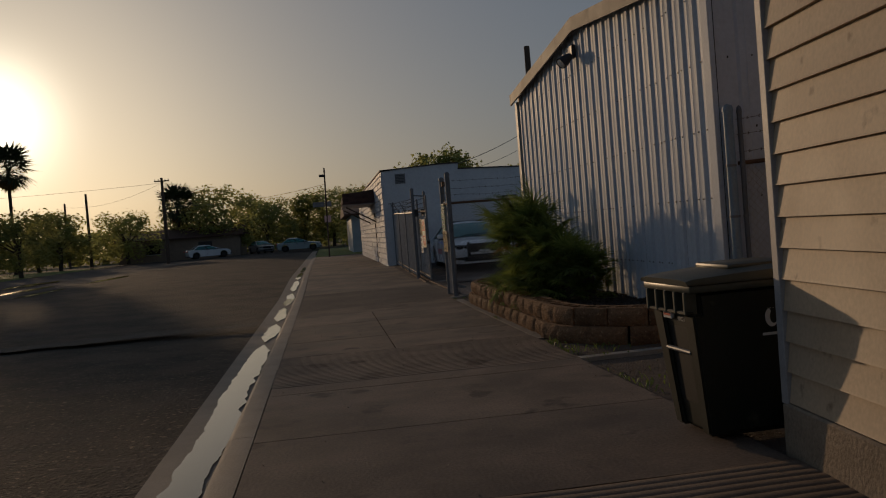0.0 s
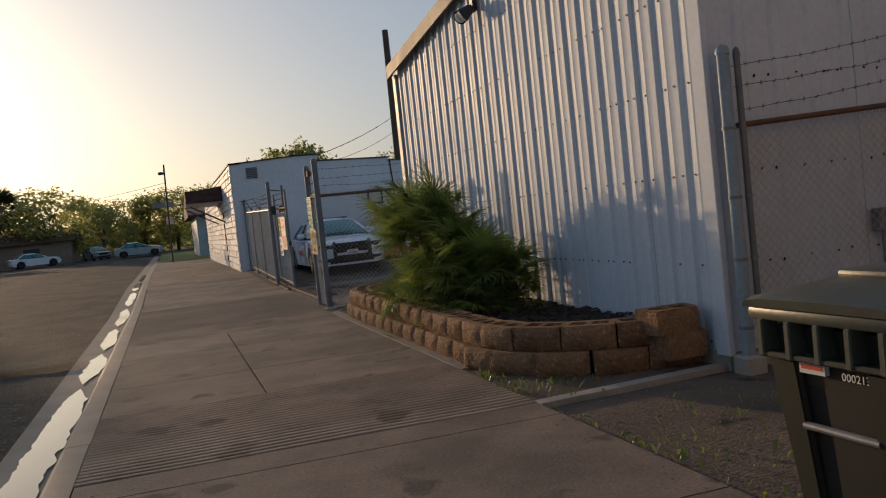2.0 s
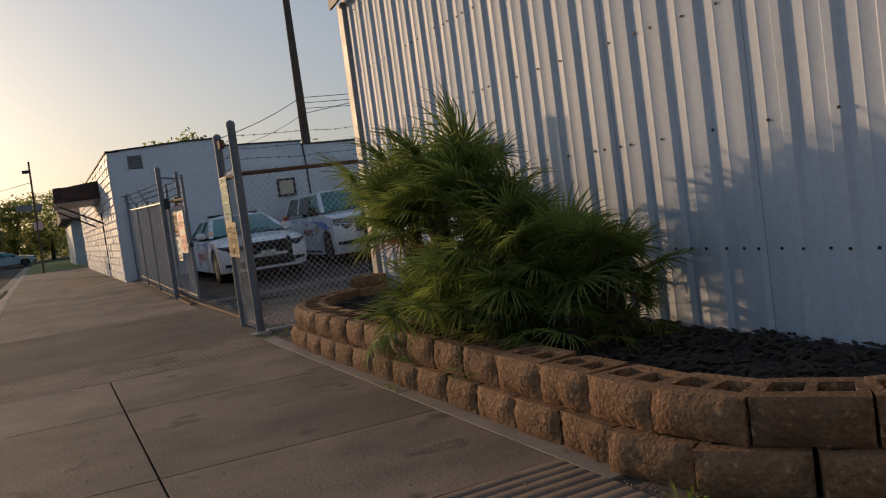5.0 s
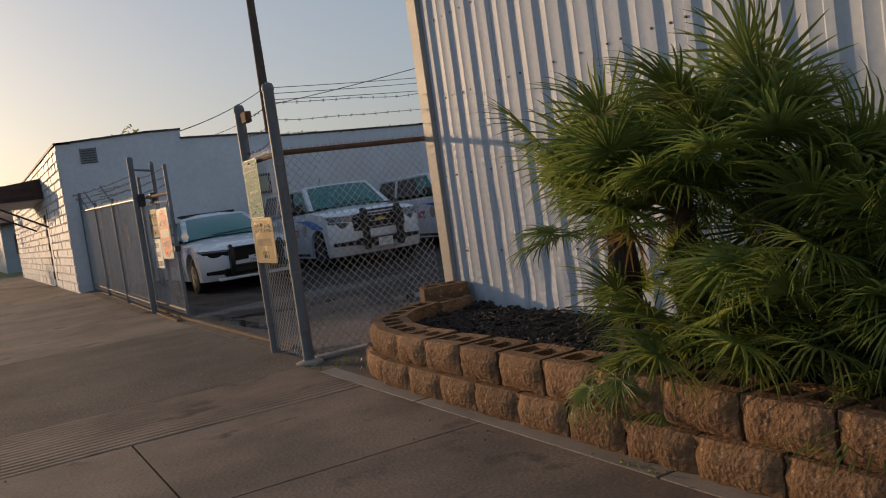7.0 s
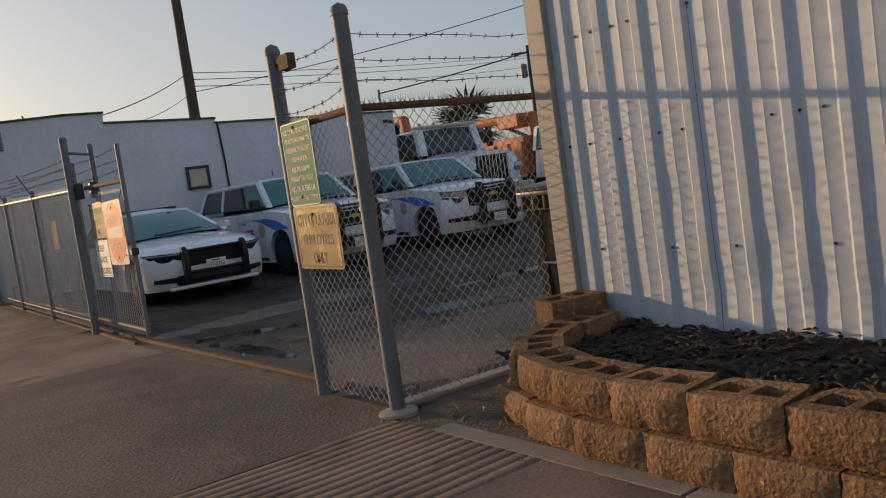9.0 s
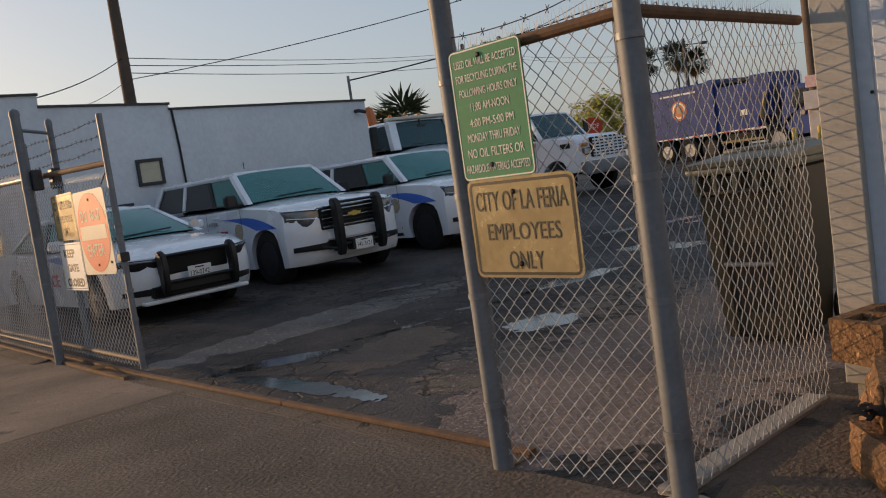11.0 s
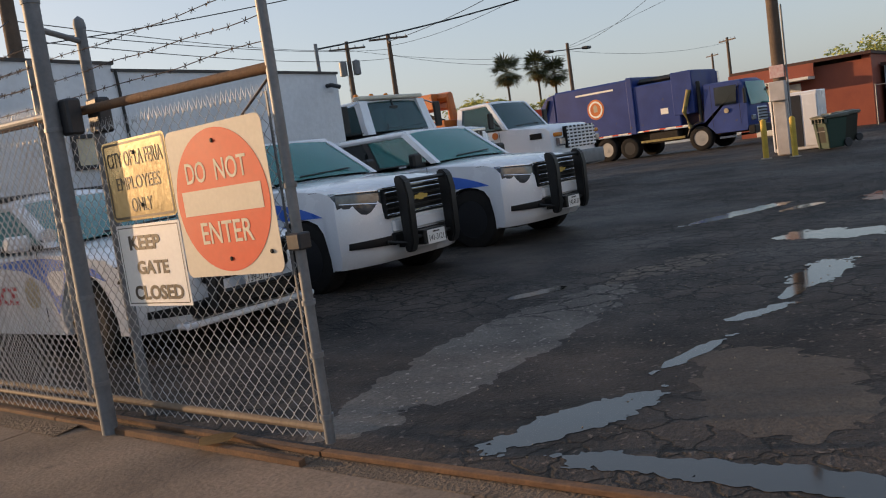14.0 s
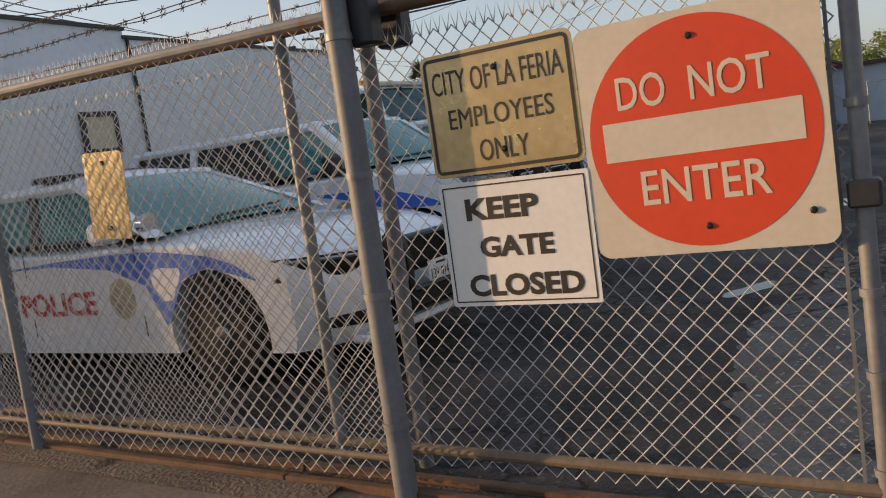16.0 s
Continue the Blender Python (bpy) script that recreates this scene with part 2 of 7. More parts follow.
for leafy in (LEAF, LEAF_DRY, TREE_LEAF):      # thin leaves let some light through
    lt = leafy.node_tree
    pb = lt.nodes["Principled BSDF"]
    tl = lt.nodes.new("ShaderNodeBsdfTranslucent")
    thin = lt.nodes.new("ShaderNodeHueSaturation")
    # tree leaves get extra gain: the pallor of distant haze put into their colour
    thin.inputs["Value"].default_value = 2.3 if leafy is TREE_LEAF else 1.35
    lt.links.new(pb.inputs["Base Color"].links[0].from_socket, thin.inputs["Color"])
    lt.links.new(thin.outputs[0], tl.inputs["Color"])
    ad = lt.nodes.new("ShaderNodeMixShader")
    ad.inputs[0].default_value = 0.78 if leafy is TREE_LEAF else 0.5
    lt.links.new(pb.outputs[0], ad.inputs[1])
    lt.links.new(tl.outputs[0], ad.inputs[2])
    lt.links.new(ad.outputs[0], lt.nodes["Material Output"].inputs[0])
PALM_GREEN = mat("tall_palm_leaf", (0.075, 0.09, 0.033), 0.6, 0, (0.045, 0.055, 0.022), 0.7, 9, 0.5, 0.1)
BARK = mat("bark", (0.11, 0.08, 0.06), 0.9, 0, (0.05, 0.04, 0.03), 6, 30, 0.6, 0.6, 0.02)
GALV = mat("galvanised_steel", (0.24, 0.245, 0.255), 0.5, 0.2, (0.15, 0.154, 0.162), 5, 50, 0.4, 0.1, 0.003, spots=((0.22, 0.11, 0.05), 7, 0.68))
WIRE = mat("galvanised_wire", (0.56, 0.57, 0.58), 0.6, 0.15, (0.34, 0.33, 0.33), 6, 60, 0.4, 0)
POST_STEEL = mat("weathered_post_steel", (0.20, 0.21, 0.225), 0.6, 0.1, (0.12, 0.127, 0.138), 5, 50, 0.4, 0.1, 0.003, spots=((0.16, 0.08, 0.04), 7, 0.68))
RUST = mat("rusty_steel", (0.20, 0.11, 0.06), 0.85, 0.2, (0.09, 0.05, 0.03), 8, 60, 0.6, 0.4, 0.006)
RUST_PALE = mat("tan_weathered_steel", (0.21, 0.165, 0.12), 0.75, 0.1, (0.13, 0.09, 0.06), 6, 50, 0.6, 0.3, 0.004)
BARB = mat("barbed_wire_steel", (0.12, 0.09, 0.075), 0.7, 0.5, None, 8, 60, 0.4, 0)
DARK_STEEL = mat("dark_steel", (0.05, 0.05, 0.055), 0.5, 0.5, None, 6, 50, 0.4, 0.1)
WOOD_POLE = mat("utility_pole_wood", (0.15, 0.10, 0.07), 0.85, 0, (0.08, 0.055, 0.04), 3, 40, 0.5, 0.5, 0.01)
SIGN_RED = mat("sign_red", (0.66, 0.060, 0.016), 0.58, 0, (0.58, 0.05, 0.014), 2, 30, 0.2, 0.03)
SIGN_WHITE = mat("sign_white_faded", (0.62, 0.56, 0.46), 0.58, 0, (0.54, 0.48, 0.39), 3, 40, 0.2, 0.03)
SIGN_PINK = mat("faded_red_notice", (0.55, 0.28, 0.26), 0.5, 0, (0.62, 0.5, 0.48), 14, 40, 0.2, 0)
SIGN_KEEP = mat("sign_white_plastic", (0.76, 0.75, 0.73), 0.45, 0, None, 3, 40, 0.15, 0.03)
SIGN_TAN = mat("sign_tan_reflective", (0.58, 0.46, 0.25), 0.25, 0.35, (0.46, 0.34, 0.18), 5, 24, 0.4, 0.2, 0.006)
SIGN_GREEN = mat("faded_sign_green", (0.10, 0.30, 0.16), 0.65, 0, (0.08, 0.25, 0.13), 3, 40, 0.25, 0.03, spec=0.2)
SIGN_BLACK = mat("sign_black", (0.03, 0.022, 0.016), 0.5, 0, None, 5, 40, 0.2, 0)
PRINT_WHITE = mat("print_white", (0.78, 0.76, 0.70), 0.5, 0, None, 5, 40, 0.15, 0)
BIN_PLASTIC = mat("bin_dark_green_plastic", (0.012, 0.016, 0.010), 0.5, 0, (0.022, 0.022, 0.013), 3, 60, 0.4, 0.15, 0.004, spots=((0.06, 0.055, 0.035), 4, 0.66))
BIN_LID = mat("bin_lid_plastic", (0.050, 0.056, 0.040), 0.42, 0, (0.085, 0.085, 0.06), 2, 40, 0.5, 0.2, 0.005)


# ---- mesh helpers ----
def finish(bm, name, sharp=35):
    bmesh.ops.recalc_face_normals(bm, faces=bm.faces)
    lim = radians(sharp)
    for e in bm.edges:
        e.smooth = len(e.link_faces) == 2 and e.calc_face_angle(0) < lim
    for fc in bm.faces:
        fc.smooth = True
    me = bpy.data.meshes.new(name)
    bm.to_mesh(me)
    bm.free()
    return me


def part(name, bm, material, parent=None, label="", sharp=35):
    """Links a bmesh or mesh as one mesh object, under a thing or a part where one is given."""
    me = finish(bm, name, sharp) if isinstance(bm, bmesh.types.BMesh) else bm
    if material and not me.materials:
        me.materials.append(material)
    ob = new(name, me)
    if parent:
        ob.parent = parent
    if label:
        ob["label"] = label
    return ob


def thing(name, label, category, m=None, group="", kind=""):
    ob = new(name)
    ob.empty_display_size = 0.1
    if m is not None:
        ob.matrix_basis = m
    return tagged(ob, label, category, group, kind)


def box(bm, x0, y0, z0, x1, y1, z1, bevel=0.0, seg=1):
    made = bmesh.ops.create_cube(bm, size=1)["verts"]
    for v in made:
        v.co = Vector((x0 if v.co.x < 0 else x1, y0 if v.co.y < 0 else y1, z0 if v.co.z < 0 else z1))
    if bevel:
        es = list({e for v in made for e in v.link_edges})
        bmesh.ops.bevel(bm, geom=es, offset=bevel, segments=seg, affect='EDGES', profile=0.5)
    return bm


def boxed(*a, bevel=0.0, seg=1):
    return box(bmesh.new(), *a, bevel=bevel, seg=seg)


def tube(bm, a, b, r, n=8, r2=None, caps=True):
    a, b = Vector(a), Vector(b)
    q = (b - a).to_track_quat("Z", "Y")
    rings = []
    for p, rad in ((a, r), (b, r if r2 is None else r2)):
        rings.append([bm.verts.new(p + q @ Vector((rad * math.cos(2 * math.pi * i / n), rad * math.sin(2 * math.pi * i / n), 0))) for i in range(n)])
    for i in range(n):
        bm.faces.new((rings[0][i], rings[0][(i + 1) % n], rings[1][(i + 1) % n], rings[1][i]))
    if caps and n > 2:
        bm.faces.new(rings[0][::-1])
        bm.faces.new(rings[1])
    return bm


def tubed(a, b, r, n=8, r2=None):
    return tube(bmesh.new(), a, b, r, n, r2)


def chain(pts, r, n=4):
    """A bent rod or wire along points, one unbroken skin."""
    bm = bmesh.new()
    P = [Vector(p) for p in pts]
    rings = []
    for i, p in enumerate(P):
        d = (P[min(i + 1, len(P) - 1)] - P[max(i - 1, 0)])
        q = d.to_track_quat("Z", "Y") if d.length > 1e-6 else Euler((0, 0, 0)).to_quaternion()
        rings.append([bm.verts.new(p + q @ Vector((r * math.cos(2 * math.pi * k / n), r * math.sin(2 * math.pi * k / n), 0))) for k in range(n)])
    for a, b in zip(rings, rings[1:]):
        for k in range(n):
            bm.faces.new((a[k], a[(k + 1) % n], b[(k + 1) % n], b[k]))
    if n > 2:
        bm.faces.new(rings[0][::-1]), bm.faces.new(rings[-1])
    return bm


def prism(bm, outline, lo, hi, axis="y"):
    """An outline of (u, v) pushed from lo to hi along an axis: y takes (x, z), x takes (y, z), z takes (x, y)."""
    def at(u, v, w):
        return {"y": (u, w, v), "x": (w, u, v), "z": (u, v, w)}[axis]
    a = [bm.verts.new(at(u, v, lo)) for u, v in outline]
    b = [bm.verts.new(at(u, v, hi)) for u, v in outline]
    n = len(a)
    for i in range(n):
        bm.faces.new((a[i], a[(i + 1) % n], b[(i + 1) % n], b[i]))
    bm.faces.new(a[::-1])
    bm.faces.new(b)
    return bm


def lathe(profile, n=24, axis="y"):
    """A closed or open profile of (radius, along) turned round an axis."""
    bm = bmesh.new()
    rings = []
    for r, w in profile:
        ring = []
        for i in range(n):
            c, s = math.cos(2 * math.pi * i / n), math.sin(2 * math.pi * i / n)
            ring.append(bm.verts.new((r * c, w, r * s) if axis == "y" else (r * c, r * s, w)))
        rings.append(ring)
    for a, b in zip(rings, rings[1:]):
        for i in range(n):
            bm.faces.new((a[i], a[(i + 1) % n], b[(i + 1) % n], b[i]))
    for ring in (rings[0], rings[-1]):
        if len(ring) > 2:
            bm.faces.new(ring)
    return bm


def text_mesh(words, width, height, depth=0.0015, bold=0.0):
    """Lettering in the built-in font, stretched to a width and a cap height; lies in x-y, centred."""
    cu = bpy.data.curves.new("words", 'FONT')
    cu.offset = bold
    cu.body, cu.align_x, cu.align_y, cu.extrude, cu.resolution_u = words, 'CENTER', 'CENTER', 0.01, 3
    ob = bpy.data.objects.new("words", cu)
    scene.collection.objects.link(ob)
    me = bpy.data.meshes.new_from_object(ob.evaluated_get(bpy.context.evaluated_depsgraph_get()))
    bpy.data.objects.remove(ob)
    xs = [v.co.x for v in me.vertices]
    ys = [v.co.y for v in me.vertices]
    sx, sy = width / (max(xs) - min(xs)), height / (max(ys) - min(ys))
    mx, my = (max(xs) + min(xs)) / 2, (max(ys) + min(ys)) / 2
    for v in me.vertices:
        v.co = Vector(((v.co.x - mx) * sx, (v.co.y - my) * sy, depth if v.co.z > 0 else 0.0))
    return me


def lettering(words, width, height, material, parent, m, bold=0.0):
    me = text_mesh(words, width, height)
    me.transform(m)
    return part("lettering", me, material, parent)


def rounded(w, h, r, n=5):
    """The outline of a rounded rectangle, centred."""
    pts = []
    for cx, cy, a0 in ((w / 2 - r, h / 2 - r, 0), (-w / 2 + r, h / 2 - r, 90), (-w / 2 + r, -h / 2 + r, 180), (w / 2 - r, -h / 2 + r, 270)):
        for i in range(n + 1):
            a = radians(a0 + 90 * i / n)
            pts.append((cx + r * math.cos(a), cy + r * math.sin(a)))
    return pts


def blob(cx, cy, rx, ry, seed, n=40, rough=0.35, turn=0.0):
    """An uneven outline of a puddle or a stain."""
    pts = []
    for i in range(n):
        a = 2 * math.pi * i / n
        k = 1 + rough * noise.noise((math.cos(a) * 1.3 + seed, math.sin(a) * 1.3, seed * 0.7)) * 1.3 + rough * 0.3 * noise.noise((math.cos(a) * 4 + seed, math.sin(a) * 4, 3))
        u, v = rx * k * math.cos(a), ry * k * math.sin(a)
        c, s = math.cos(radians(turn)), math.sin(radians(turn))
        pts.append((cx + c * u - s * v, cy + s * u + c * v))
    return pts


def gz(y):
    """Height of the ground: it rises a little beyond the gate."""
    return min(0.18, max(0.0, (y - 22) * 0.0225))


def pool(cx, cy, rx, ry, seed, turn=0.0, dz=-0.002, ragged=0.55, step=0.05):
    """A flat pool or worn patch with a ragged edge, islands and gaps, cut from a field of noise."""
    c, s = math.cos(radians(turn)), math.sin(radians(turn))

    def field(x, y):
        u, v = c * (x - cx) + s * (y - cy), -s * (x - cx) + c * (y - cy)
        q = Vector((x, y, seed * 3.1))
        return 1 - (u / rx) ** 2 - (v / ry) ** 2 + ragged * (1.2 * noise.noise(q * 1.7) + 1.1 * noise.noise(q * 4.5) + 1.0 * noise.noise(q * 11) + 1.1 * noise.noise(q * 27))
    R = max(rx, ry) * 1.7 + .1
    step = max(step, R / 90)
    n = int(2 * R / step)
    grid = [[field(cx - R + i * step, cy - R + j * step) for i in range(n + 1)] for j in range(n + 1)]
    bm = bmesh.new()
    seen = {}

    def vert(x, y):
        k = (round(x, 5), round(y, 5))
        if k not in seen:
            seen[k] = bm.verts.new((x, y, gz(y) + dz))
        return seen[k]
    for j in range(n):
        for i in range(n):
            q = [(i, j), (i + 1, j), (i + 1, j + 1), (i, j + 1)]
            vals = [grid[b][a] for a, b in q]
            if max(vals) <= 0:
                continue
            poly = []
            for k in range(4):
                (a0, b0), (a1, b1) = q[k], q[(k + 1) % 4]
                f0, f1 = vals[k], vals[(k + 1) % 4]
                if f0 > 0:
                    poly.append(vert(cx - R + a0 * step, cy - R + b0 * step))
                if (f0 > 0) != (f1 > 0):
                    t = f0 / (f0 - f1)
                    poly.append(vert(cx - R + (a0 + (a1 - a0) * t) * step, cy - R + (b0 + (b1 - b0) * t) * step))
            poly = list(dict.fromkeys(poly))
            if len(poly) > 2:
                try:
                    bm.faces.new(poly)
                except ValueError:
                    pass
    return bm


def sheet(outline, dz, thick=0.0):
    """A flat thing of that outline that lies on the ground."""
    bm = bmesh.new()
    bm.faces.new([bm.verts.new((x, y, gz(y) + dz)) for x, y in outline])
    bmesh.ops.triangulate(bm, faces=bm.faces)
    return bm


# ---- ground, road, pavement ----
def strip(name, xs, ys, z, material, label, kind="structure", category=""):
    """A ground surface over a grid; z is a height or a function of x and y."""
    bm = bmesh.new()
    vs = [[bm.verts.new((x, y, (z(x, y) if callable(z) else z) + gz(y))) for x in xs] for y in ys]
    for r0, r1 in zip(vs, vs[1:]):
        for i in range(len(xs) - 1):
            bm.faces.new((r0[i], r0[i + 1], r1[i + 1], r1[i]))
    return tagged(part(name, bm, material), label, category or name, kind=kind)


YS = [-60, -30, -10, 0, 8, 15, 22, 24, 26, 28, 30, 36, 60, 90, 140]
strip("ground", [-1500, -300, -60, -14, 0, 60, 300, 1500], [-1500, -300, -60, 0, 22, 26, 30, 60, 140, 400, 1500], -0.2, GRASS_GROUND, "dry patchy grass and bare earth round the street")
strip("road", [-11.6, -9, -6, -3.5, -1.9, -1.25], YS, lambda x, y: -0.13 + 0.10 * min(1, max(0, (-1.25 - x) / 5)) * (1 if x > -8 else 0.8), ROAD, "worn dark asphalt street with damp grit")
strip("road_verge", [-22, -18, -14, -11.58], YS, lambda x, y: -0.07 + 0.02 * math.sin(x * 3 + y), DIRT, "bare gravel verge with puddles across the street", category="verge")
strip("cross_street", [-80, -40, -11.5, 0, 30, 60], [92, 96, 100], -0.03, ROAD, "asphalt cross street at the end of the block", category="road")
strip("lawn_far_side", [-60, -40, -22.02], [20, 40, 60, 91], -0.06, LAWN, "mown grass in front of the houses", category="lawn")

gut = strip("gutter", [-1.27, -1.0, -0.78], [y for y in range(-30, 92, 2)], lambda x, y: -0.125 - (0.012 if x == -1.0 else 0), KERB, "concrete gutter pan beside the kerb")


def gutter_water(y0, y1, seed, half):
    """A long film of water in the gutter with an uneven margin, thinning out at both ends."""
    bm = bmesh.new()
    n = int((y1 - y0) / 0.04)
    prev = None
    for i in range(n + 1):
        y = y0 + (y1 - y0) * i / n
        end = min(1.0, (y - y0) / 0.7, (y1 - y) / 0.7)
        w = [max(0.004, half * end * (1 + 0.45 * noise.noise((y * 0.8, seed, s)) + 0.3 * noise.noise((y * 3.5, seed, s)) + 0.12 * noise.noise((y * 13, seed, s)))) for s in (0.0, 5.0)]
        c = -0.985 + 0.03 * noise.noise((y * 0.5, seed, 9))
        row = [bm.verts.new((c - w[0], y, gz(y) - 0.119)), bm.verts.new((c + w[1], y, gz(y) - 0.119))]
        if prev:
            bm.faces.new((prev[0], prev[1], row[1], row[0]))
        prev = row
    tagged(part("puddle", bm, WATER), "long shallow rain puddle lying in the gutter", "puddle", "gutter puddles", "structure")


for k, (y0, y1, half) in enumerate(((-2, 12.6, .125), (12.9, 15.6, .11), (16.0, 19.2, .10), (19.7, 23.6, .10), (24.2, 28.4, .09), (28.9, 33.8, .09), (34.6, 40.5, .08))):
    gutter_water(y0, y1, k + 1, half)

# kerb stones with rounded nose
kerb = thing("kerb", "worn concrete kerb along the pavement", "kerb", kind="structure")
prof = [(-0.80, -0.18), (-0.79, -0.03), (-0.775, -0.008), (-0.745, 0.003), (-0.60, 0.003), (-0.60, -0.18)]
y = -9.0
while y < 60:
    y1 = y + 3.02
    bm = bmesh.new()
    a = [bm.verts.new((u + random.uniform(-.006, .006), y + 0.006, v + gz(y))) for u, v in prof]
    b = [bm.verts.new((u + random.uniform(-.006, .006), y1 - 0.006, v + gz(y1))) for u, v in prof]
    for i in range(len(a)):
        bm.faces.new((a[i], a[(i + 1) % 6], b[(i + 1) % 6], b[i]))
    bm.faces.new(a[::-1]), bm.faces.new(b)
    part("kerb_stone", bm, KERB, kerb)
    y = y1

pavement = thing("pavement", "stained brown concrete pavement slabs with open joints", "pavement", kind="structure")
RIBS = [(2.9, 4.15), (8.0, 9.98), (15.0, 16.25)]


def slab(x0, y0, x1, y1, mt=None):
    g = 0.007
    bm = bmesh.new()
    n = max(1, int((y1 - y0) / 1.5))
    ring = [[bm.verts.new((x, yy, gz(yy) + z)) for x in (x0 + g, x1 - g)] for yy in [y0 + g + (y1 - y0 - 2 * g) * i / n for i in range(n + 1)] for z in (0,)]
    for p, q in zip(ring, ring[1:]):
        bm.faces.new((p[0], p[1], q[1], q[0]))
    ext = bmesh.ops.extrude_face_region(bm, geom=list(bm.faces))
    for v in ext["geom"]:
        if isinstance(v, bmesh.types.BMVert):
            v.co.z -= 0.12
    top = [e for e in bm.edges if all(abs(v.co.z - gz(v.co.y)) < 1e-5 for v in e.verts) and e.is_manifold and any(abs(fc.normal.z) < .5 for fc in e.link_faces)]
    bm.normal_update()
    part("slab", bm, mt or CONCRETE, pavement)


def ribbed(y0, y1, x0, x1, deep):
    bm = bmesh.new()
    n = int((y1 - y0) / 0.08)
    prof = []
    for i in range(n):
        b0 = y0 + (y1 - y0) * i / n
        w = (y1 - y0) / n
        prof += [(b0, -deep), (b0 + w * 0.09, -deep), (b0 + w * 0.17, 0.0), (b0 + w * 0.95, 0.0005)]
    prof += [(y1, -deep)]
    k = 12
    rows = [[bm.verts.new((x0 + (x1 - x0) * j / k, yy + 0.012 * math.sin(j * 0.9 + yy), z + 0.002 * noise.noise((yy * 3, j, 0)))) for yy, z in prof] for j in range(k + 1)]
    for a, b in zip(rows, rows[1:]):
        for i in range(len(prof) - 1):
            bm.faces.new((a[i], a[i + 1], b[i + 1], b[i]))
    part("ribbed_slab", bm, RIBBED, pavement, "brushed ribbed driveway concrete", sharp=60)


edges = [-9, -6, -3, 0, 2.9]
for a, b in zip(edges, edges[1:]):
    slab(-0.6, a, 2.36, b)
for a, b in RIBS:
    ribbed(a, b, -0.6, 2.36, 0.004 if a < 15 else 0.003)
for a, b in ((4.15, 5.9), (5.9, 7.62), (7.62, 8.0)):
    slab(-0.6, a, 2.36, b)
for a, b in ((9.98, 11.35), (11.35, 13.4), (13.4, 15.0)):
    slab(-0.6, a, 0.73, b)
    slab(0.73, a, 2.36, b)
edges = [16.25, 20.8, 24.0, 26.0, 28.2, 31.2, 34.2, 37.2, 40.2, 43.2, 46.2, 49.2, 52.2, 54.8]
for a, b in zip(edges, edges[1:]):
    slab(-0.6, a, 2.50 if b < 25 else 2.40, b, DRIVE if b < 21 else CONCRETE)
for a, b in ((9.6, 12.0), (12.0, 14.2), (14.2, 15.9)):
    part("edging_slab", boxed(2.362, a + .01, -0.1, 2.50, b - .01, 0.0012, bevel=0.002), KERB, pavement)

tagged(part("lawn", boxed(-0.6, 54.8, -0.1, 9, 91, 0.2), LAWN), "mown green grass strip beyond the pavement", "lawn", kind="structure")
tagged(part("road_stain", pool(-4.2, 14.5, 2.6, 0.4, 31, 8, -0.018, .8, .05), mat("wet_stain", (0.03, 0.026, 0.022), 0.8, 0, None, 2, 40, 0.5, 0.8, .04)), "dark damp stain on the street", "stain", kind="structure")
for cx, cy, rx, ry, s in ((-10.6, 33, .25, 2.4, 41), (-12.6, 38, .5, 3.5, 42), (-10.9, 45, .3, 4, 43), (-15, 46, .6, 4, 44), (-12.8, 27, .4, 3, 45)):
    tagged(part("puddle", sheet(blob(cx, cy, rx, ry, s, 40, .5), -0.035), WATER), "shallow puddle on the gravel verge", "puddle", kind="structure")

# driveway between the clad house and the planter
strip("driveway", [2.37, 3, 4, 6, 12], [4.36, 5, 6, 7, 7.95], lambda x, y: -0.035 + 0.012 * noise.noise((x * 2, y * 2, 0)), DIRT, "patchy asphalt and dirt driveway")
strip("driveway_apron", [2.37, 3, 4, 6, 12], [7.95, 8.3, 9.2], lambda x, y: -0.04, DIRT, "bare soil strip beside the fence", category="soil")
bm = bmesh.new()
prism(bm, [(2.36, 7.93), (4.1, 8.06), (4.1, 8.18), (2.36, 8.05)], -0.06, 0.006, "z")
tagged(part("edge_strip", bm, PALE_CONC), "narrow concrete strip along the driveway edge", "kerb", kind="structure")

# the yard behind the gate
strip("yard", [2.5, 2.7, 4, 6, 9, 14, 22, 32, 60], [15.9, 17, 19, 22, 24, 26, 28, 30, 45, 60], lambda x, y: -0.012, LOT, "cracked damp asphalt yard", category="yard")
for o, mt, lb in (
        (pool(4.9, 22.15, 2.0, 0.42, 5, 4, -0.0108, .30), LOT_PALE, "worn pale concrete patch in the yard"),
        (pool(4.1, 20.1, 0.85, 0.42, 9, 25, -0.0106, .35), TAN_LOT, "smooth tan asphalt patch in the yard"),
        (pool(3.95, 18.95, 0.65, 0.5, 12, 15, -0.0104, .45), LOT_WORN, "worn cracked patch of paler asphalt in the yard"),
        (pool(6.2, 19.3, 0.95, 0.55, 14, 20, -0.0102, .45), LOT_WORN, "worn cracked patch of paler asphalt in the yard"),
        (pool(5.6, 17.75, 3.4, 1.15, 16, 4, -0.0110, .35), GRAVEL, "loose pale gravel lying on the yard"),
        (pool(7.7, 22.1, 0.8, 0.3, 15, -15, -0.0098, .45), LOT_WORN, "worn cracked patch of paler asphalt in the yard")):
    tagged(part("worn_patch", o, mt), lb, "ground patch", kind="structure")
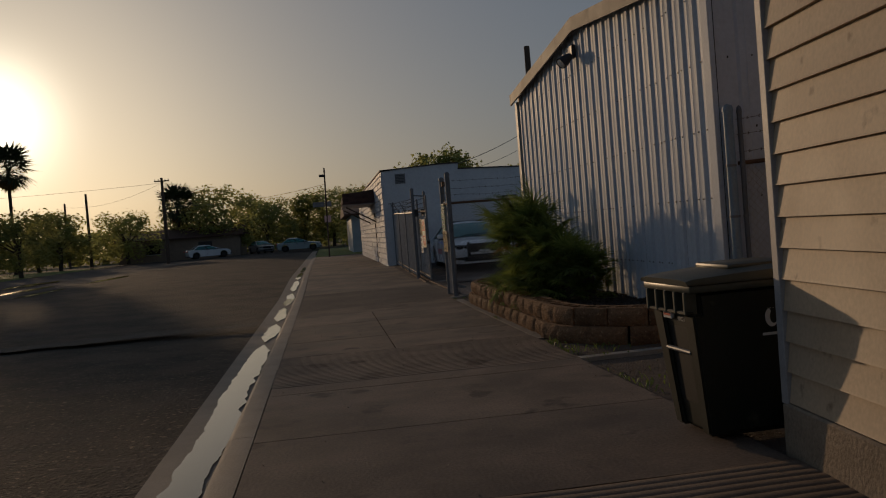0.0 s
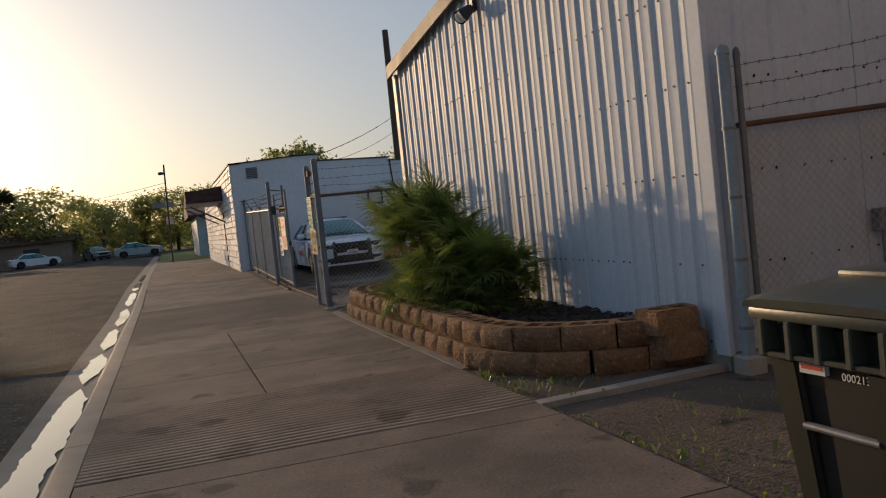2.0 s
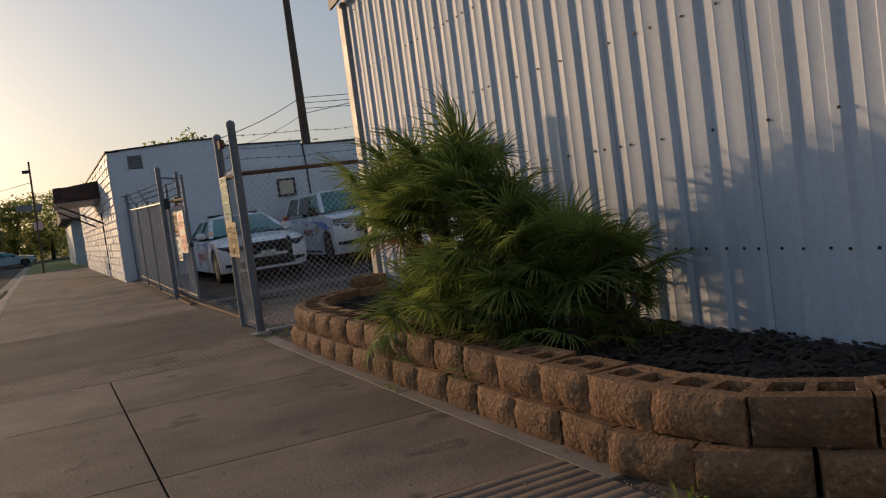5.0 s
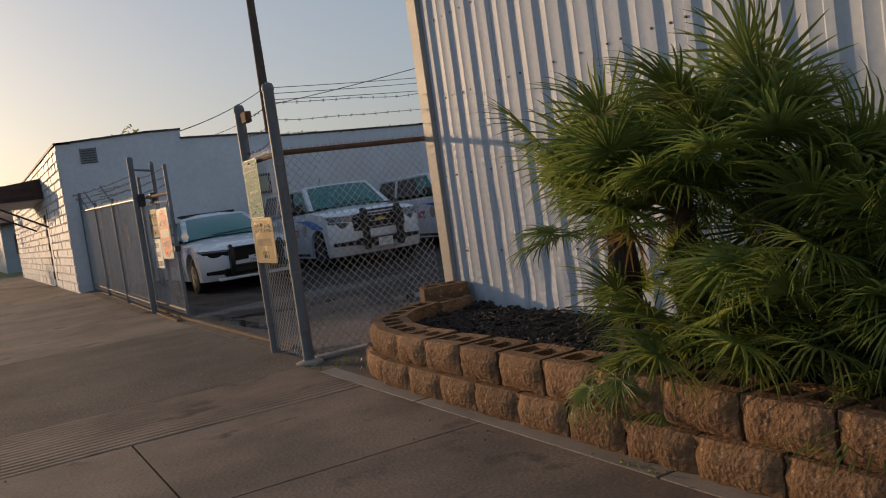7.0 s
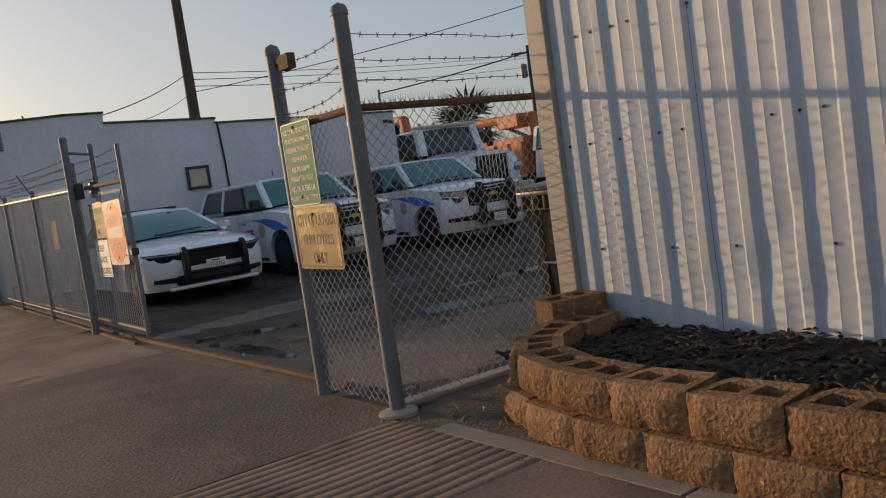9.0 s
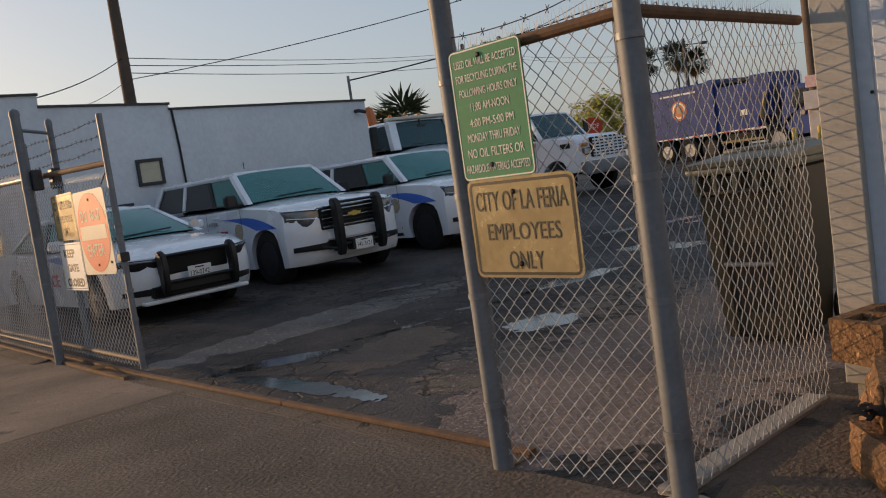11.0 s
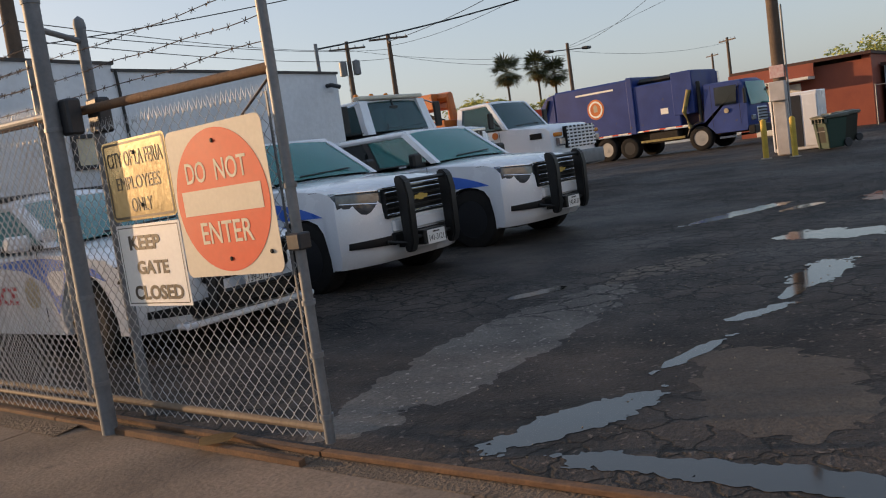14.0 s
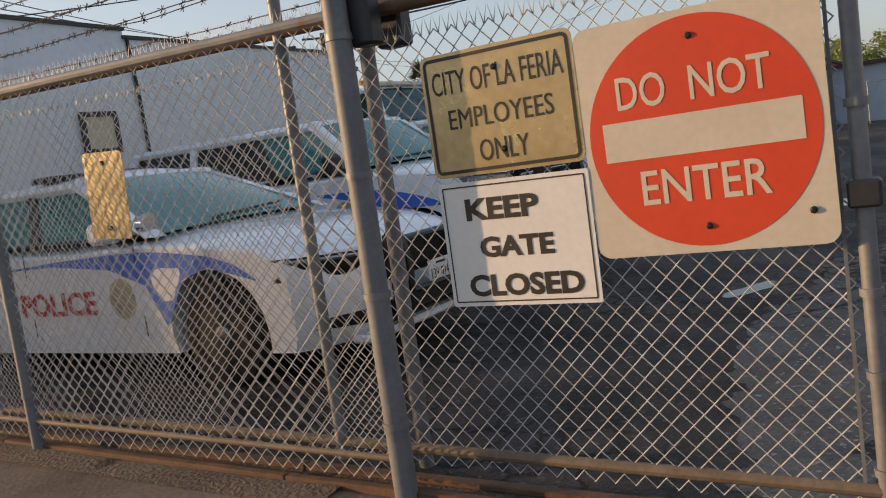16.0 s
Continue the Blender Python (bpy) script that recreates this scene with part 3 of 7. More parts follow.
for k, (cx, cy, rx, ry, tn) in enumerate(((3.02, 19.75, 0.98, 0.12, 92), (3.4, 20.85, 0.55, 0.16, -25), (5.2, 19.45, 0.36, 0.30, 20), (4.7, 20.72, 0.45, 0.06, -10), (5.75, 20.66, 0.34, 0.10, -25), (6.45, 20.62, 0.3, 0.07, 0), (7.25, 20.62, 0.6, 0.2, 0), (9.4, 21.0, 0.36, 0.62, 10), (11.8, 22.75, 1.25, 0.17, -17), (13.1, 20.8, 0.8, 0.6, 0), (6.45, 22.85, 0.34, 0.09, -25), (12.2, 22.0, 0.5, .12, -20))):
    tagged(part("puddle", pool(cx, cy, rx, ry, 20 + k, tn, -0.0088 + 0.0001 * k, 0.5, .02), WATER), "shallow rain puddle reflecting the sky in the yard", "puddle", "yard puddles", "structure")

# ---- metal shed with a low gable ----
shed = thing("shed", "pale blue-white ribbed sheet-metal shed with gable front", "shed", kind="structure")
SX, SY0, SY1, EAVE, RIDGE = 3.97, 8.02, 16.33, 3.80, 4.25


def roofline(y):
    mid = (SY0 + SY1) / 2
    return RIDGE - (RIDGE - EAVE) * abs(y - mid) / (mid - SY0)


def dent(y, z):
    """How deep knocks have pushed the sheet in, low on the wall near its far end."""
    near = max(0.0, 1 - abs(y - 14.6) / 1.5) * max(0.0, 1 - abs(z - 0.75) / 0.65)
    return 0.055 * near * max(0.0, noise.noise((y * 4.5, z * 3.2, 7)))


def ribbed_wall(p0, p1, out, top, name, count, z0=0.10):
    """Sheet with trapezoid ribs, each panel its own mesh; out is the outward normal."""
    p0, p1, out = Vector(p0), Vector(p1), Vector(out)
    pitch = (p1 - p0).length / count
    d = (p1 - p0).normalized()
    for k in range(0, count, 4):
        bm = bmesh.new()
        cols = []
        for i in range(k, min(k + 4, count)):
            for u, h in ((0.0, 0.0), (0.30, 0.0), (0.34, 0.004), (0.38, 0.0), (0.64, 0.0), (0.72, 0.024), (0.90, 0.024), (0.99, 0.0)):
                p = p0 + d * ((i + u) * pitch) + out * h
                cols.append(p)
        zs = [k / 40 for k in range(17)] + [0.5, 0.6, 0.75, 0.9, 1.0]
        vs = []
        for p in cols:
            zt = top(p)
            vs.append([bm.verts.new((p.x + out.x * (0.004 * noise.noise((p.y * 1.3, z * 4, 2)) - dent(p.y, z0 + (zt - z0) * z)), p.y, z0 + (zt - z0) * z)) for z in zs])
        for a, b in zip(vs, vs[1:]):
            if (cols[vs.index(a)] - cols[vs.index(b)]).length > 1e-6:
                for i in range(len(zs) - 1):
                    bm.faces.new((a[i], b[i], b[i + 1], a[i + 1]))
        bmesh.ops.remove_doubles(bm, verts=bm.verts, dist=1e-5)
        part(name, bm, SHEET, shed, sharp=25)


ribbed_wall((SX, SY1, 0), (SX, SY0, 0), (-1, 0, 0), lambda p: roofline(p.y), "wall_panel", 27)
ribbed_wall((SX + 0.03, SY0, 0), (12, SY0, 0), (0, -1, 0), lambda p: EAVE, "side_panel", 24)
part("inner_wall", boxed(SX + 0.03, SY0 + 0.05, 0, SX + 0.1, SY1 - 0.05, EAVE - 0.05), DARK_STEEL, shed)
part("back_wall", boxed(11.9, SY0, 0, 12, SY1, EAVE), SHEET, shed)
part("far_wall", boxed(SX + .03, SY1 - 0.05, 0.1, 12, SY1, EAVE), SHEET, shed)
mid = (SY0 + SY1) / 2
for a, za, b, zb in ((SY0 - 0.08, EAVE, mid, RIDGE), (mid, RIDGE, SY1 + 0.08, EAVE)):
    bm = bmesh.new()
    prism(bm, [(a, za + .0), (b, zb + .0), (b, zb + .05), (a, za + .05)], SX - 0.1, 12.1, "x")
    part("roof", bm, SHEET, shed)
    n = 5
    for i in range(n):
        u0, u1 = i / n, (i + 1) / n
        ya, yb = a + (b - a) * u0, a + (b - a) * u1
        z0, z1 = za + (zb - za) * u0, za + (zb - za) * u1
        bm = bmesh.new()
        d = 0.004 * i
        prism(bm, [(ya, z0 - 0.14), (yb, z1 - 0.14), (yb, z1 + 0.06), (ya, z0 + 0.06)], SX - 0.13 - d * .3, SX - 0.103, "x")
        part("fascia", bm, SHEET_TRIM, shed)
part("corner_trim", boxed(SX - 0.055, SY0 - 0.05, 0.08, SX + 0.0, SY0 + 0.11, EAVE - 0.1, bevel=0.006), SHEET, shed)
part("corner_trim", boxed(SX - 0.055, SY1 - 0.13, 0.08, SX + 0.0, SY1 + 0.04, EAVE - 0.1, bevel=0.006), CORNER_TRIM, shed)
bm = bmesh.new()
for zz in (0.16, 0.75, 1.45, 2.15, 2.85, 3.55):
    for i in range(54):
        yy = SY1 - 0.2 - i * (SY1 - SY0 - .3) / 54
        if random.random() < 0.75:
            yy += 0.02 * random.uniform(-1, 1)
            i8 = ((SY1 - yy) / ((SY1 - SY0) / 27)) % 1
            h = 0.025 if 0.73 < i8 < 0.91 else (0.002 if i8 < .62 else None)
            if h is not None:
                tube(bm, (SX - h, yy, zz), (SX - h - 0.008, yy, zz), 0.009, 6)
for zz in (0.75, 1.45, 2.15, 2.85):
    for i in range(30):
        tube(bm, (SX + 0.15 + i * .13, SY0 - .002, zz + random.uniform(-.02, .02)), (SX + 0.15 + i * .13, SY0 - 0.012, zz), 0.008, 6)
tagged(part("screw_rows", bm, SCREW, shed), kind="stuff")
part("footing", boxed(SX - 0.02, SY0 - 0.0, -0.1, 12, SY1, 0.1), PALE_CONC, shed)

# floodlight under the gable
fl = thing("floodlight", "black twin-lamp security floodlight under the gable edge", "lamp", pose(SX - 0.04, 12.35, 3.84))
part("mount", boxed(-0.06, -0.06, -0.1, 0.0, 0.06, 0.1, bevel=0.01), DARK_STEEL, fl)
for s in (-1, 1):
    head = part("lamp_head", lathe([(0.03, 0), (0.06, 0.05), (0.085, 0.13), (0.09, 0.17), (0.08, 0.17)], 16, "z"), DARK_STEEL, fl)
    head.matrix_basis = pose(-0.08, s * 0.1, -0.06, 0, -125, 25 * s)
    lens = part("lens", lathe([(0.078, 0.165), (0.05, 0.185), (0.01, 0.19)], 16, "z"), mat("frosted_lens", (0.8, 0.8, 0.78), 0.2, 0, None, 5, 30, 0.1, 0), head)
bm = tubed((SX + 0.5, SY1 - 0.75, EAVE), (SX + 0.5, SY1 - 0.75, EAVE + 0.5), 0.045, 10)
tagged(part("vent_pipe", bm, DARK_STEEL), "short dark vent pipe on the shed roof", "pipe")

# ---- clapboard house ----
house = thing("clapboard_house", "cream-tan clapboard house with peeling paint", "house", kind="structure")
HX, HY = 2.43, 4.33
house.matrix_basis = pose(HX, HY, 0, 0, 0, -5) @ pose(-HX, -HY, 0)
part("plinth", boxed(HX - 0.03, -14, -0.1, 9, HY, 0.268, bevel=0.012), PLINTH, house)
part("core_wall", boxed(HX + 0.03, -14, 0.27, 9, HY - 0.03, 4.6), SIDING, house)
part("roof", boxed(HX - 0.4, -14.4, 4.6, 9.4, HY + 0.35, 4.75), SHINGLE, house)
k = 0
z = 0.272
while z < 4.5:
    bm = bmesh.new()
    prism(bm, [(HX + 0.03, z), (HX - 0.012, z), (HX - 0.008, z + 0.012), (HX + 0.014, z + 0.180), (HX + 0.03, z + 0.180)], -6.0, HY - 0.05, "y")
    for v in bm.verts:
        v.co.z += 0.004 * noise.noise((v.co.y, z * 7, 0))
    part("siding_board", bm, SIDING, house)
    bm = bmesh.new()
    prism(bm, [(HY - 0.03, z), (HY + 0.012, z), (HY - 0.012, z + 0.180), (HY - 0.03, z + 0.180)], HX + 0.05, 9, "x")
    part("siding_board", bm, SIDING, house)
    z += 0.168
part("corner_board", boxed(HX - 0.022, HY - 0.055, 0.26, HX + 0.06, HY + 0.018, 4.6, bevel=0.004), SIDING_TRIM, house)

# ---- fences and gate ----
def mesh_net(a, b, z0, z1, parent, p=0.037, r=0.0027, name="chain_link_net"):
    """Woven wire: each wire runs zigzag from bottom to top and hooks into the next, with twisted barbs on top."""
    a, b = Vector(a), Vector(b)
    d = (b - a)
    n = max(2, int(d.length / p))
    d = d / n
    side = Vector((-d.y, d.x, 0)).normalized() * r
    k = int((z1 - z0) / 0.038)
    verts, faces = [], []
    for i in range(n):
        prev = None
        for j in range(k + 1):
            right = (j + i) % 2
            c = a + d * (i + (1.0 if right else 0.0)) + side * (1 if right else -1)
            z = z0 + (z1 - z0) * j / k + 0.002 * noise.noise((i * 0.3, j * 0.3, 0))
            if j == k:
                z -= 0.0
            base = len(verts)
            u = d.normalized() * r
            for q in range(4):
                ang = 1.5708 * q
                verts.append((c.x + u.x * 1.2 * math.cos(ang) + side.x * math.sin(ang), c.y + u.y * 1.2 * math.cos(ang) + side.y * math.sin(ang), z + gz(c.y)))
            if prev is not None:
                for q in range(4):
                    faces.append((prev + q, prev + (q + 1) % 4, base + (q + 1) % 4, base + q))
            prev = base
        base = len(verts)
        for s in (-0.018, 0.018):
            c = a + d * (i + 0.5)
            u = d.normalized()
            z = z1 + gz(c.y)
            b0 = len(verts)
            verts += [(c.x - u.x * .003, c.y - u.y * .003, z - .02), (c.x + u.x * .003, c.y + u.y * .003, z - .02), (c.x + u.x * s, c.y + u.y * s, z + 0.05)]
            faces.append((b0, b0 + 1, b0 + 2))
    me = bpy.data.meshes.new(name)
    me.from_pydata(verts, [], faces)
    me.shade_smooth()
    return tagged(part(name, me, WIRE, parent), kind="stuff")


def barbed(a, b, sag, parent, seed):
    """One twisted strand with four-pointed barbs."""
    a, b = Vector(a), Vector(b)
    L = (b - a).length
    n = max(6, int(L / 0.12))
    pts = []
    for i in range(n + 1):
        u = i / n
        w = 0.02 * noise.noise((u * L * 2.0 + seed * 9, seed, 0))
        pts.append(a.lerp(b, u) + Vector((w * .5, w * .5, -sag * 4 * u * (1 - u) + w)))
    bm = chain(pts, 0.0024, 4)
    for i, p in enumerate(pts[1:-1]):
        for s in (0, 1.3, 2.6):
            v = Vector((math.cos(s + i) * 0.6, math.sin(s + i) * 0.6, math.cos(s * 2 + i))).normalized() * 0.018
            tube(bm, p - v, p + v, 0.0018, 3, caps=False)
    return part("barbed_wire", bm, BARB, parent)


def post(x, y, h, r, parent, cap=True, mt=None):
    z = gz(y)
    pl = part("post", lathe([(r, -0.15), (r, h - 0.02), (r * 1.12, h - 0.02), (r * 1.12, h + 0.005), (r * 0.9, h + 0.035), (0.004, h + 0.055)] if cap else [(r, -0.15), (r, h)], 14, "z"), mt or POST_STEEL, parent)
    pl.matrix_basis = pose(x, y, z)
    for zz in (0.3, 0.8, 1.25, 1.75):
        bd = part("band", lathe([(r + 0.001, zz - 0.012), (r + 0.005, zz - 0.012), (r + 0.005, zz + 0.012), (r + 0.001, zz + 0.012)], 14, "z"), GALV, pl)
    return pl


front = thing("yard_fence", "chain-link fence panel with barbed wire beside the shed", "fence")
post(2.46, 16.37, 2.40, 0.048, front)
post(2.48, 17.33, 2.36, 0.048, front)
mesh_net((2.46, 16.39, 0), (3.9, 16.44, 0), 0.04, 1.88, front)
mesh_net((2.48, 17.31, 0), (2.46, 16.4, 0), 0.04, 1.88, front)
part("top_rail", tubed((2.46, 16.37, 1.84), (3.95, 16.44, 1.84), 0.024, 10), RUST, front, "rusty round top rail")
part("top_rail", tubed((2.48, 17.33, 1.84), (2.46, 16.37, 1.84), 0.024, 10), RUST, front)
part("tension_bar", boxed(2.50, 16.395, 0.08, 2.512, 16.40, 1.85), GALV, front)
part("tension_bar", boxed(2.465, 16.43, 0.08, 2.47, 16.442, 1.85), GALV, front)
for i, z in enumerate((2.0, 2.13, 2.28)):
    barbed((2.46, 16.37, z), (3.97, 16.44, z - 0.01), 0.01, front, i)
    barbed((2.48, 17.33, z - 0.02 + 0.04 * (i - 1)), (2.46, 16.37, z), 0.05, front, i + 5)
part("concrete_footing", lathe([(0.13, -0.1), (0.12, 0.012), (0.05, 0.03)], 14, "z"), PALE_CONC, front).matrix_basis = pose(2.46, 16.37, 0)
part("ground_sill", boxed(2.56, 16.45, -0.08, 3.9, 16.57, 0.02, bevel=0.01), PALE_CONC, front)
rb = thing("gate_catch", "rusty steel gate catch bracket on the post", "bracket", pose(2.48, 17.26, 2.26))
part("plate", boxed(-0.03, -0.19, -0.05, 0.03, -0.05, 0.05, bevel=0.004), RUST, rb)
part("arm", boxed(-0.02, -0.06, 0.0, 0.02, 0.04, 0.04, bevel=0.004), RUST, rb)

back = thing("fence_run", "chain-link fence run with barbed wire along the yard", "fence")
FX = 2.50
for yy, h in ((23.38, 2.46), (25.68, 1.9), (27.9, 1.9), (30.1, 2.2)):
    post(FX, yy, h, 0.046 if yy < 24 else 0.032, back)
post(2.84, 23.5, 2.36, 0.032, back)
part("link_bar", tubed((FX, 23.38, 2.34), (2.84, 23.5, 2.30), 0.018, 8), GALV, back)
mesh_net((FX, 23.4, 0), (FX, 30.15, 0), 0.07, 1.86, back)
part("top_rail", tubed((FX, 23.38, 1.83 + gz(23.4)), (FX, 30.15, 1.83 + gz(30)), 0.022, 10), GALV, back)
part("bottom_rail", tubed((FX, 23.4, 0.16 + gz(23.4)), (FX, 30.1, 0.16 + gz(30)), 0.014, 8), RUST_PALE, back)
for yy in (25.68, 27.9, 29.0):
    part("barb_arm", tubed((FX, yy, 1.85 + gz(yy)), (FX - 0.16, yy + 0.04, 2.2 + gz(yy)), 0.014, 6), GALV, back)
for i, (dx, z) in enumerate(((0.0, 2.0), (-0.08, 2.1), (-0.15, 2.2))):
    barbed((FX, 23.4, z + .05), (FX + dx, 30.15, z + gz(30)), 0.03, back, i + 11)

gate = thing("sliding_gate", "chain-link sliding gate standing open on its track", "gate")
GX = 2.66
for yy, h in ((21.74, 2.25), (23.79, 2.2), (26.2, 1.9), (28.3, 1.9)):
    part("upright", tubed((GX, yy, 0.07 + gz(yy)), (GX, yy, h + gz(yy)), 0.026, 12), GALV, gate)
part("top_bar", tubed((GX, 21.74, 1.84), (GX, 28.3, 1.85 + gz(28)), 0.026, 12), RUST, gate, "weathered tubular top bar")
part("bottom_bar", tubed((GX, 21.74, 0.14), (GX, 28.3, 0.14 + gz(28)), 0.022, 10), RUST_PALE, gate)
mesh_net((GX, 21.78, 0), (GX, 28.3, 0), 0.08, 1.74, gate)
part("truss_rod", tubed((GX, 21.76, 1.80), (GX, 22.05, 1.62), 0.006, 6), BARB, gate)
part("latch", boxed(GX - 0.045, 21.69, 1.0, GX + 0.035, 21.78, 1.08, bevel=0.008), DARK_STEEL, gate, "dark steel latch box")
part("tension_bar", boxed(GX - 0.004, 21.795, 0.1, GX + 0.004, 21.806, 1.74), GALV, gate)
for zz in (0.2, 0.5, 0.75, 1.3):
    part("clamp", lathe([(0.028, zz - .012), (0.034, zz - .012), (0.034, zz + .012), (0.028, zz + .012)], 12, "z"), GALV, gate).matrix_basis = pose(GX, 21.74, 0)
for i, z in enumerate((1.96, 2.08, 2.2)):
    barbed((GX, 21.74, z), (GX, 28.3, z + 0.12), 0.04, gate, i + 21)
roller = part("guide_roller", boxed(GX - 0.13, 23.26, 1.74, GX - 0.04, 23.36, 1.94, bevel=0.012), DARK_STEEL, gate)
part("guide_roller", boxed(GX + 0.04, 23.24, 1.74, GX + 0.13, 23.36, 1.94, bevel=0.012), DARK_STEEL, gate)
track = thing("gate_track", "rusty steel gate rail on a weathered sill", "rail", kind="structure")
ys = [17.3, 19.5, 21.8, 24, 26, 28, 30.1]
for a, b in zip(ys, ys[1:]):
    for nm, x0, x1, z0, z1, mt in (("sill", 2.50, 2.72, -0.06, 0.0, DIRT), ("rail", 2.635, 2.685, 0.002, 0.028, RUST), ("edging_board", 2.502, 2.545, -0.05, 0.030, RUST)):
        if nm == "edging_board" and a < 21:
            continue
        bm = boxed(x0, a + .004, z0, x1, b - .004, z1, bevel=0.004)
        for v in bm.verts:
            v.co.z += gz(v.co.y) + 0.004 * noise.noise((v.co.y, 0, 0))
        part(nm, bm, mt, track)
tagged(part("dry_leaf", sheet(blob(2.56, 22.48, .09, .1, 77, 14, .5), 0.05), LEAF_DRY), "dry brown leaf caught at the gate foot", "leaf")

strip("fence_foot_soil", [2.33, 2.42, 2.50], [23.7, 24, 25, 26, 27, 28, 29, 30.1], lambda x, y: 0.004 + (0.01 + 0.01 * noise.noise((x * 9, y * 6, 4))) * (x > 2.4), DIRT, "bare soil and litter along the fence foot", category="soil")

# driveway fence at the near corner of the shed
alley = thing("driveway_fence", "rusty-railed chain-link fence with barbed wire strands", "fence")
post(4.00, 7.86, 2.30, 0.048, alley, mt=POST_BLUE)
post(4.12, 7.86, 2.28, 0.024, alley)
part("post_footing", boxed(3.92, 7.78, -0.06, 4.10, 7.96, 0.10, bevel=0.02), PALE_CONC, alley)
post(5.83, 7.9, 2.60, 0.032, alley, cap=False, mt=RUST)
post(8.0, 7.9, 2.60, 0.032, alley, cap=False, mt=RUST)
part("top_rail", tubed((4.10, 7.9, 1.77), (8.0, 7.9, 1.95), 0.022, 10), RUST, alley)
mesh_net((4.12, 7.9, 0), (8.0, 7.9, 0), 0.03, 1.80, alley, r=0.0026)
for i, (z0, z1) in enumerate(((1.88, 2.08), (2.05, 2.24), (2.2, 2.42))):
    barbed((4.10, 7.9, z0), (5.83, 7.9, z1), 0.02, alley, i + 31)
    barbed((5.83, 7.9, z1), (8.0, 7.9, z1 + .1), 0.02, alley, i + 35)
ob = thing("outlet_box", "grey weatherproof outlet box on the shed wall", "outlet", pose(5.42, 7.955, 0.95))
part("box", boxed(-0.07, -0.05, -0.09, 0.07, 0.05, 0.09, bevel=0.012), GALV, ob)
part("conduit", tubed((0, 0, -0.09), (0, 0, -0.95), 0.014, 8), GALV, ob)


# ---- signs; each faces the street, its own right runs towards -y ----
def sign_frame(x, yc, zc, tilt=0.0):
    """Local x runs along -y of the world, local y upwards, local z towards the street."""
    return Matrix.Translation((x, yc, zc)) @ Matrix(((0, 0, -1, 0), (-1, 0, 0, 0), (0, 1, 0, 0), (0, 0, 0, 1))) @ Matrix.Rotation(radians(tilt), 4, 'Z')


def plate_sign(name, label, w, h, r, material, m, border=None, bw=0.012, inset=0.012):
    s = thing(name, label, "sign", m)
    part("panel", prism(bmesh.new(), rounded(w, h, r), -0.003, 0.0, "z"), material, s)
    if border:
        bm = bmesh.new()
        o, i = rounded(w - 2 * inset, h - 2 * inset, r * .8), rounded(w - 2 * inset - 2 * bw, h - 2 * inset - 2 * bw, max(.004, r * .8 - bw))
        n = len(o)
        ov = [[bm.verts.new((x, y, z)) for x, y in pts] for pts, z in ((o, .0015), (i, .0015))]
        for k in range(n):
            bm.faces.new((ov[0][k], ov[0][(k + 1) % n], ov[1][(k + 1) % n], ov[1][k]))
        part("border", bm, border, s)
    return s


def words(s, rows, material, z=0.0006, bold=0.0):
    for text, x, y, w, h in rows:
        me = text_mesh(text, w, h, bold=bold)
        me.transform(Matrix.Translation((x, y, z)))
        part("lettering", me, material, s)


def bolts(s, pts):
    for x, y in pts:
        part("bolt", lathe([(0.011, 0.0), (0.011, 0.005), (0.006, 0.009)], 8, "z"), SCREW, s).matrix_basis = pose(x, y, 0.0005)


dne = plate_sign("do_not_enter_sign", "square white and red do not enter sign wired to the gate", 0.735, 0.745, 0.045, SIGN_WHITE, sign_frame(2.605, 22.17, 1.275, 0.6))
part("disc", prism(bmesh.new(), [(0.348 * math.cos(a * math.pi / 32), 0.352 * math.sin(a * math.pi / 32)) for a in range(64)], 0.0002, 0.0016, "z"), SIGN_RED, dne, "red disc")
part("bar", boxed(-0.30, -0.062, 0.0017, 0.30, 0.062, 0.0028), SIGN_WHITE, dne)
words(dne, [("DO", -0.165, 0.150, 0.155, 0.105), ("NOT", 0.105, 0.150, 0.235, 0.105), ("ENTER", 0.0, -0.155, 0.39, 0.108)], SIGN_WHITE, 0.0018, 0.008)
bolts(dne, [(0.0, 0.29), (0.0, -0.29), (.3, -.27)])
emp = plate_sign("employees_sign", "tan reflective city employees only sign on the gate", 0.58, 0.435, 0.03, SIGN_TAN, sign_frame(2.604, 22.83, 1.445, 0.5), SIGN_BLACK)
ROWS_EMP = [("CITY OF LA FERIA", 0, 0.115, 0.50, 0.082), ("EMPLOYEES", 0, -0.015, 0.40, 0.07), ("ONLY", 0, -0.135, 0.19, 0.075)]
words(emp, ROWS_EMP, SIGN_BLACK)
bolts(emp, [(0, 0.14), (0, -0.14)])
keep = plate_sign("keep_gate_closed_sign", "white keep gate closed sign with thin black border", 0.575, 0.45, 0.008, SIGN_KEEP, sign_frame(2.602, 22.825, 0.98, 0), SIGN_BLACK, 0.005, 0.014)
words(keep, [("KEEP", -0.045, 0.125, 0.285, 0.078), ("GATE", -0.005, -0.012, 0.285, 0.075), ("CLOSED", 0.01, -0.15, 0.44, 0.08)], SIGN_BLACK, bold=0.036)
emp2 = plate_sign("employees_sign", "weathered tan city employees only sign on a post", 0.585, 0.42, 0.035, SIGN_TAN, sign_frame(2.413, 16.955, 1.10, -0.6), SIGN_BLACK)
words(emp2, ROWS_EMP, SIGN_BLACK)
bolts(emp2, [(-.03, 0.15), (-.03, -0.15)])
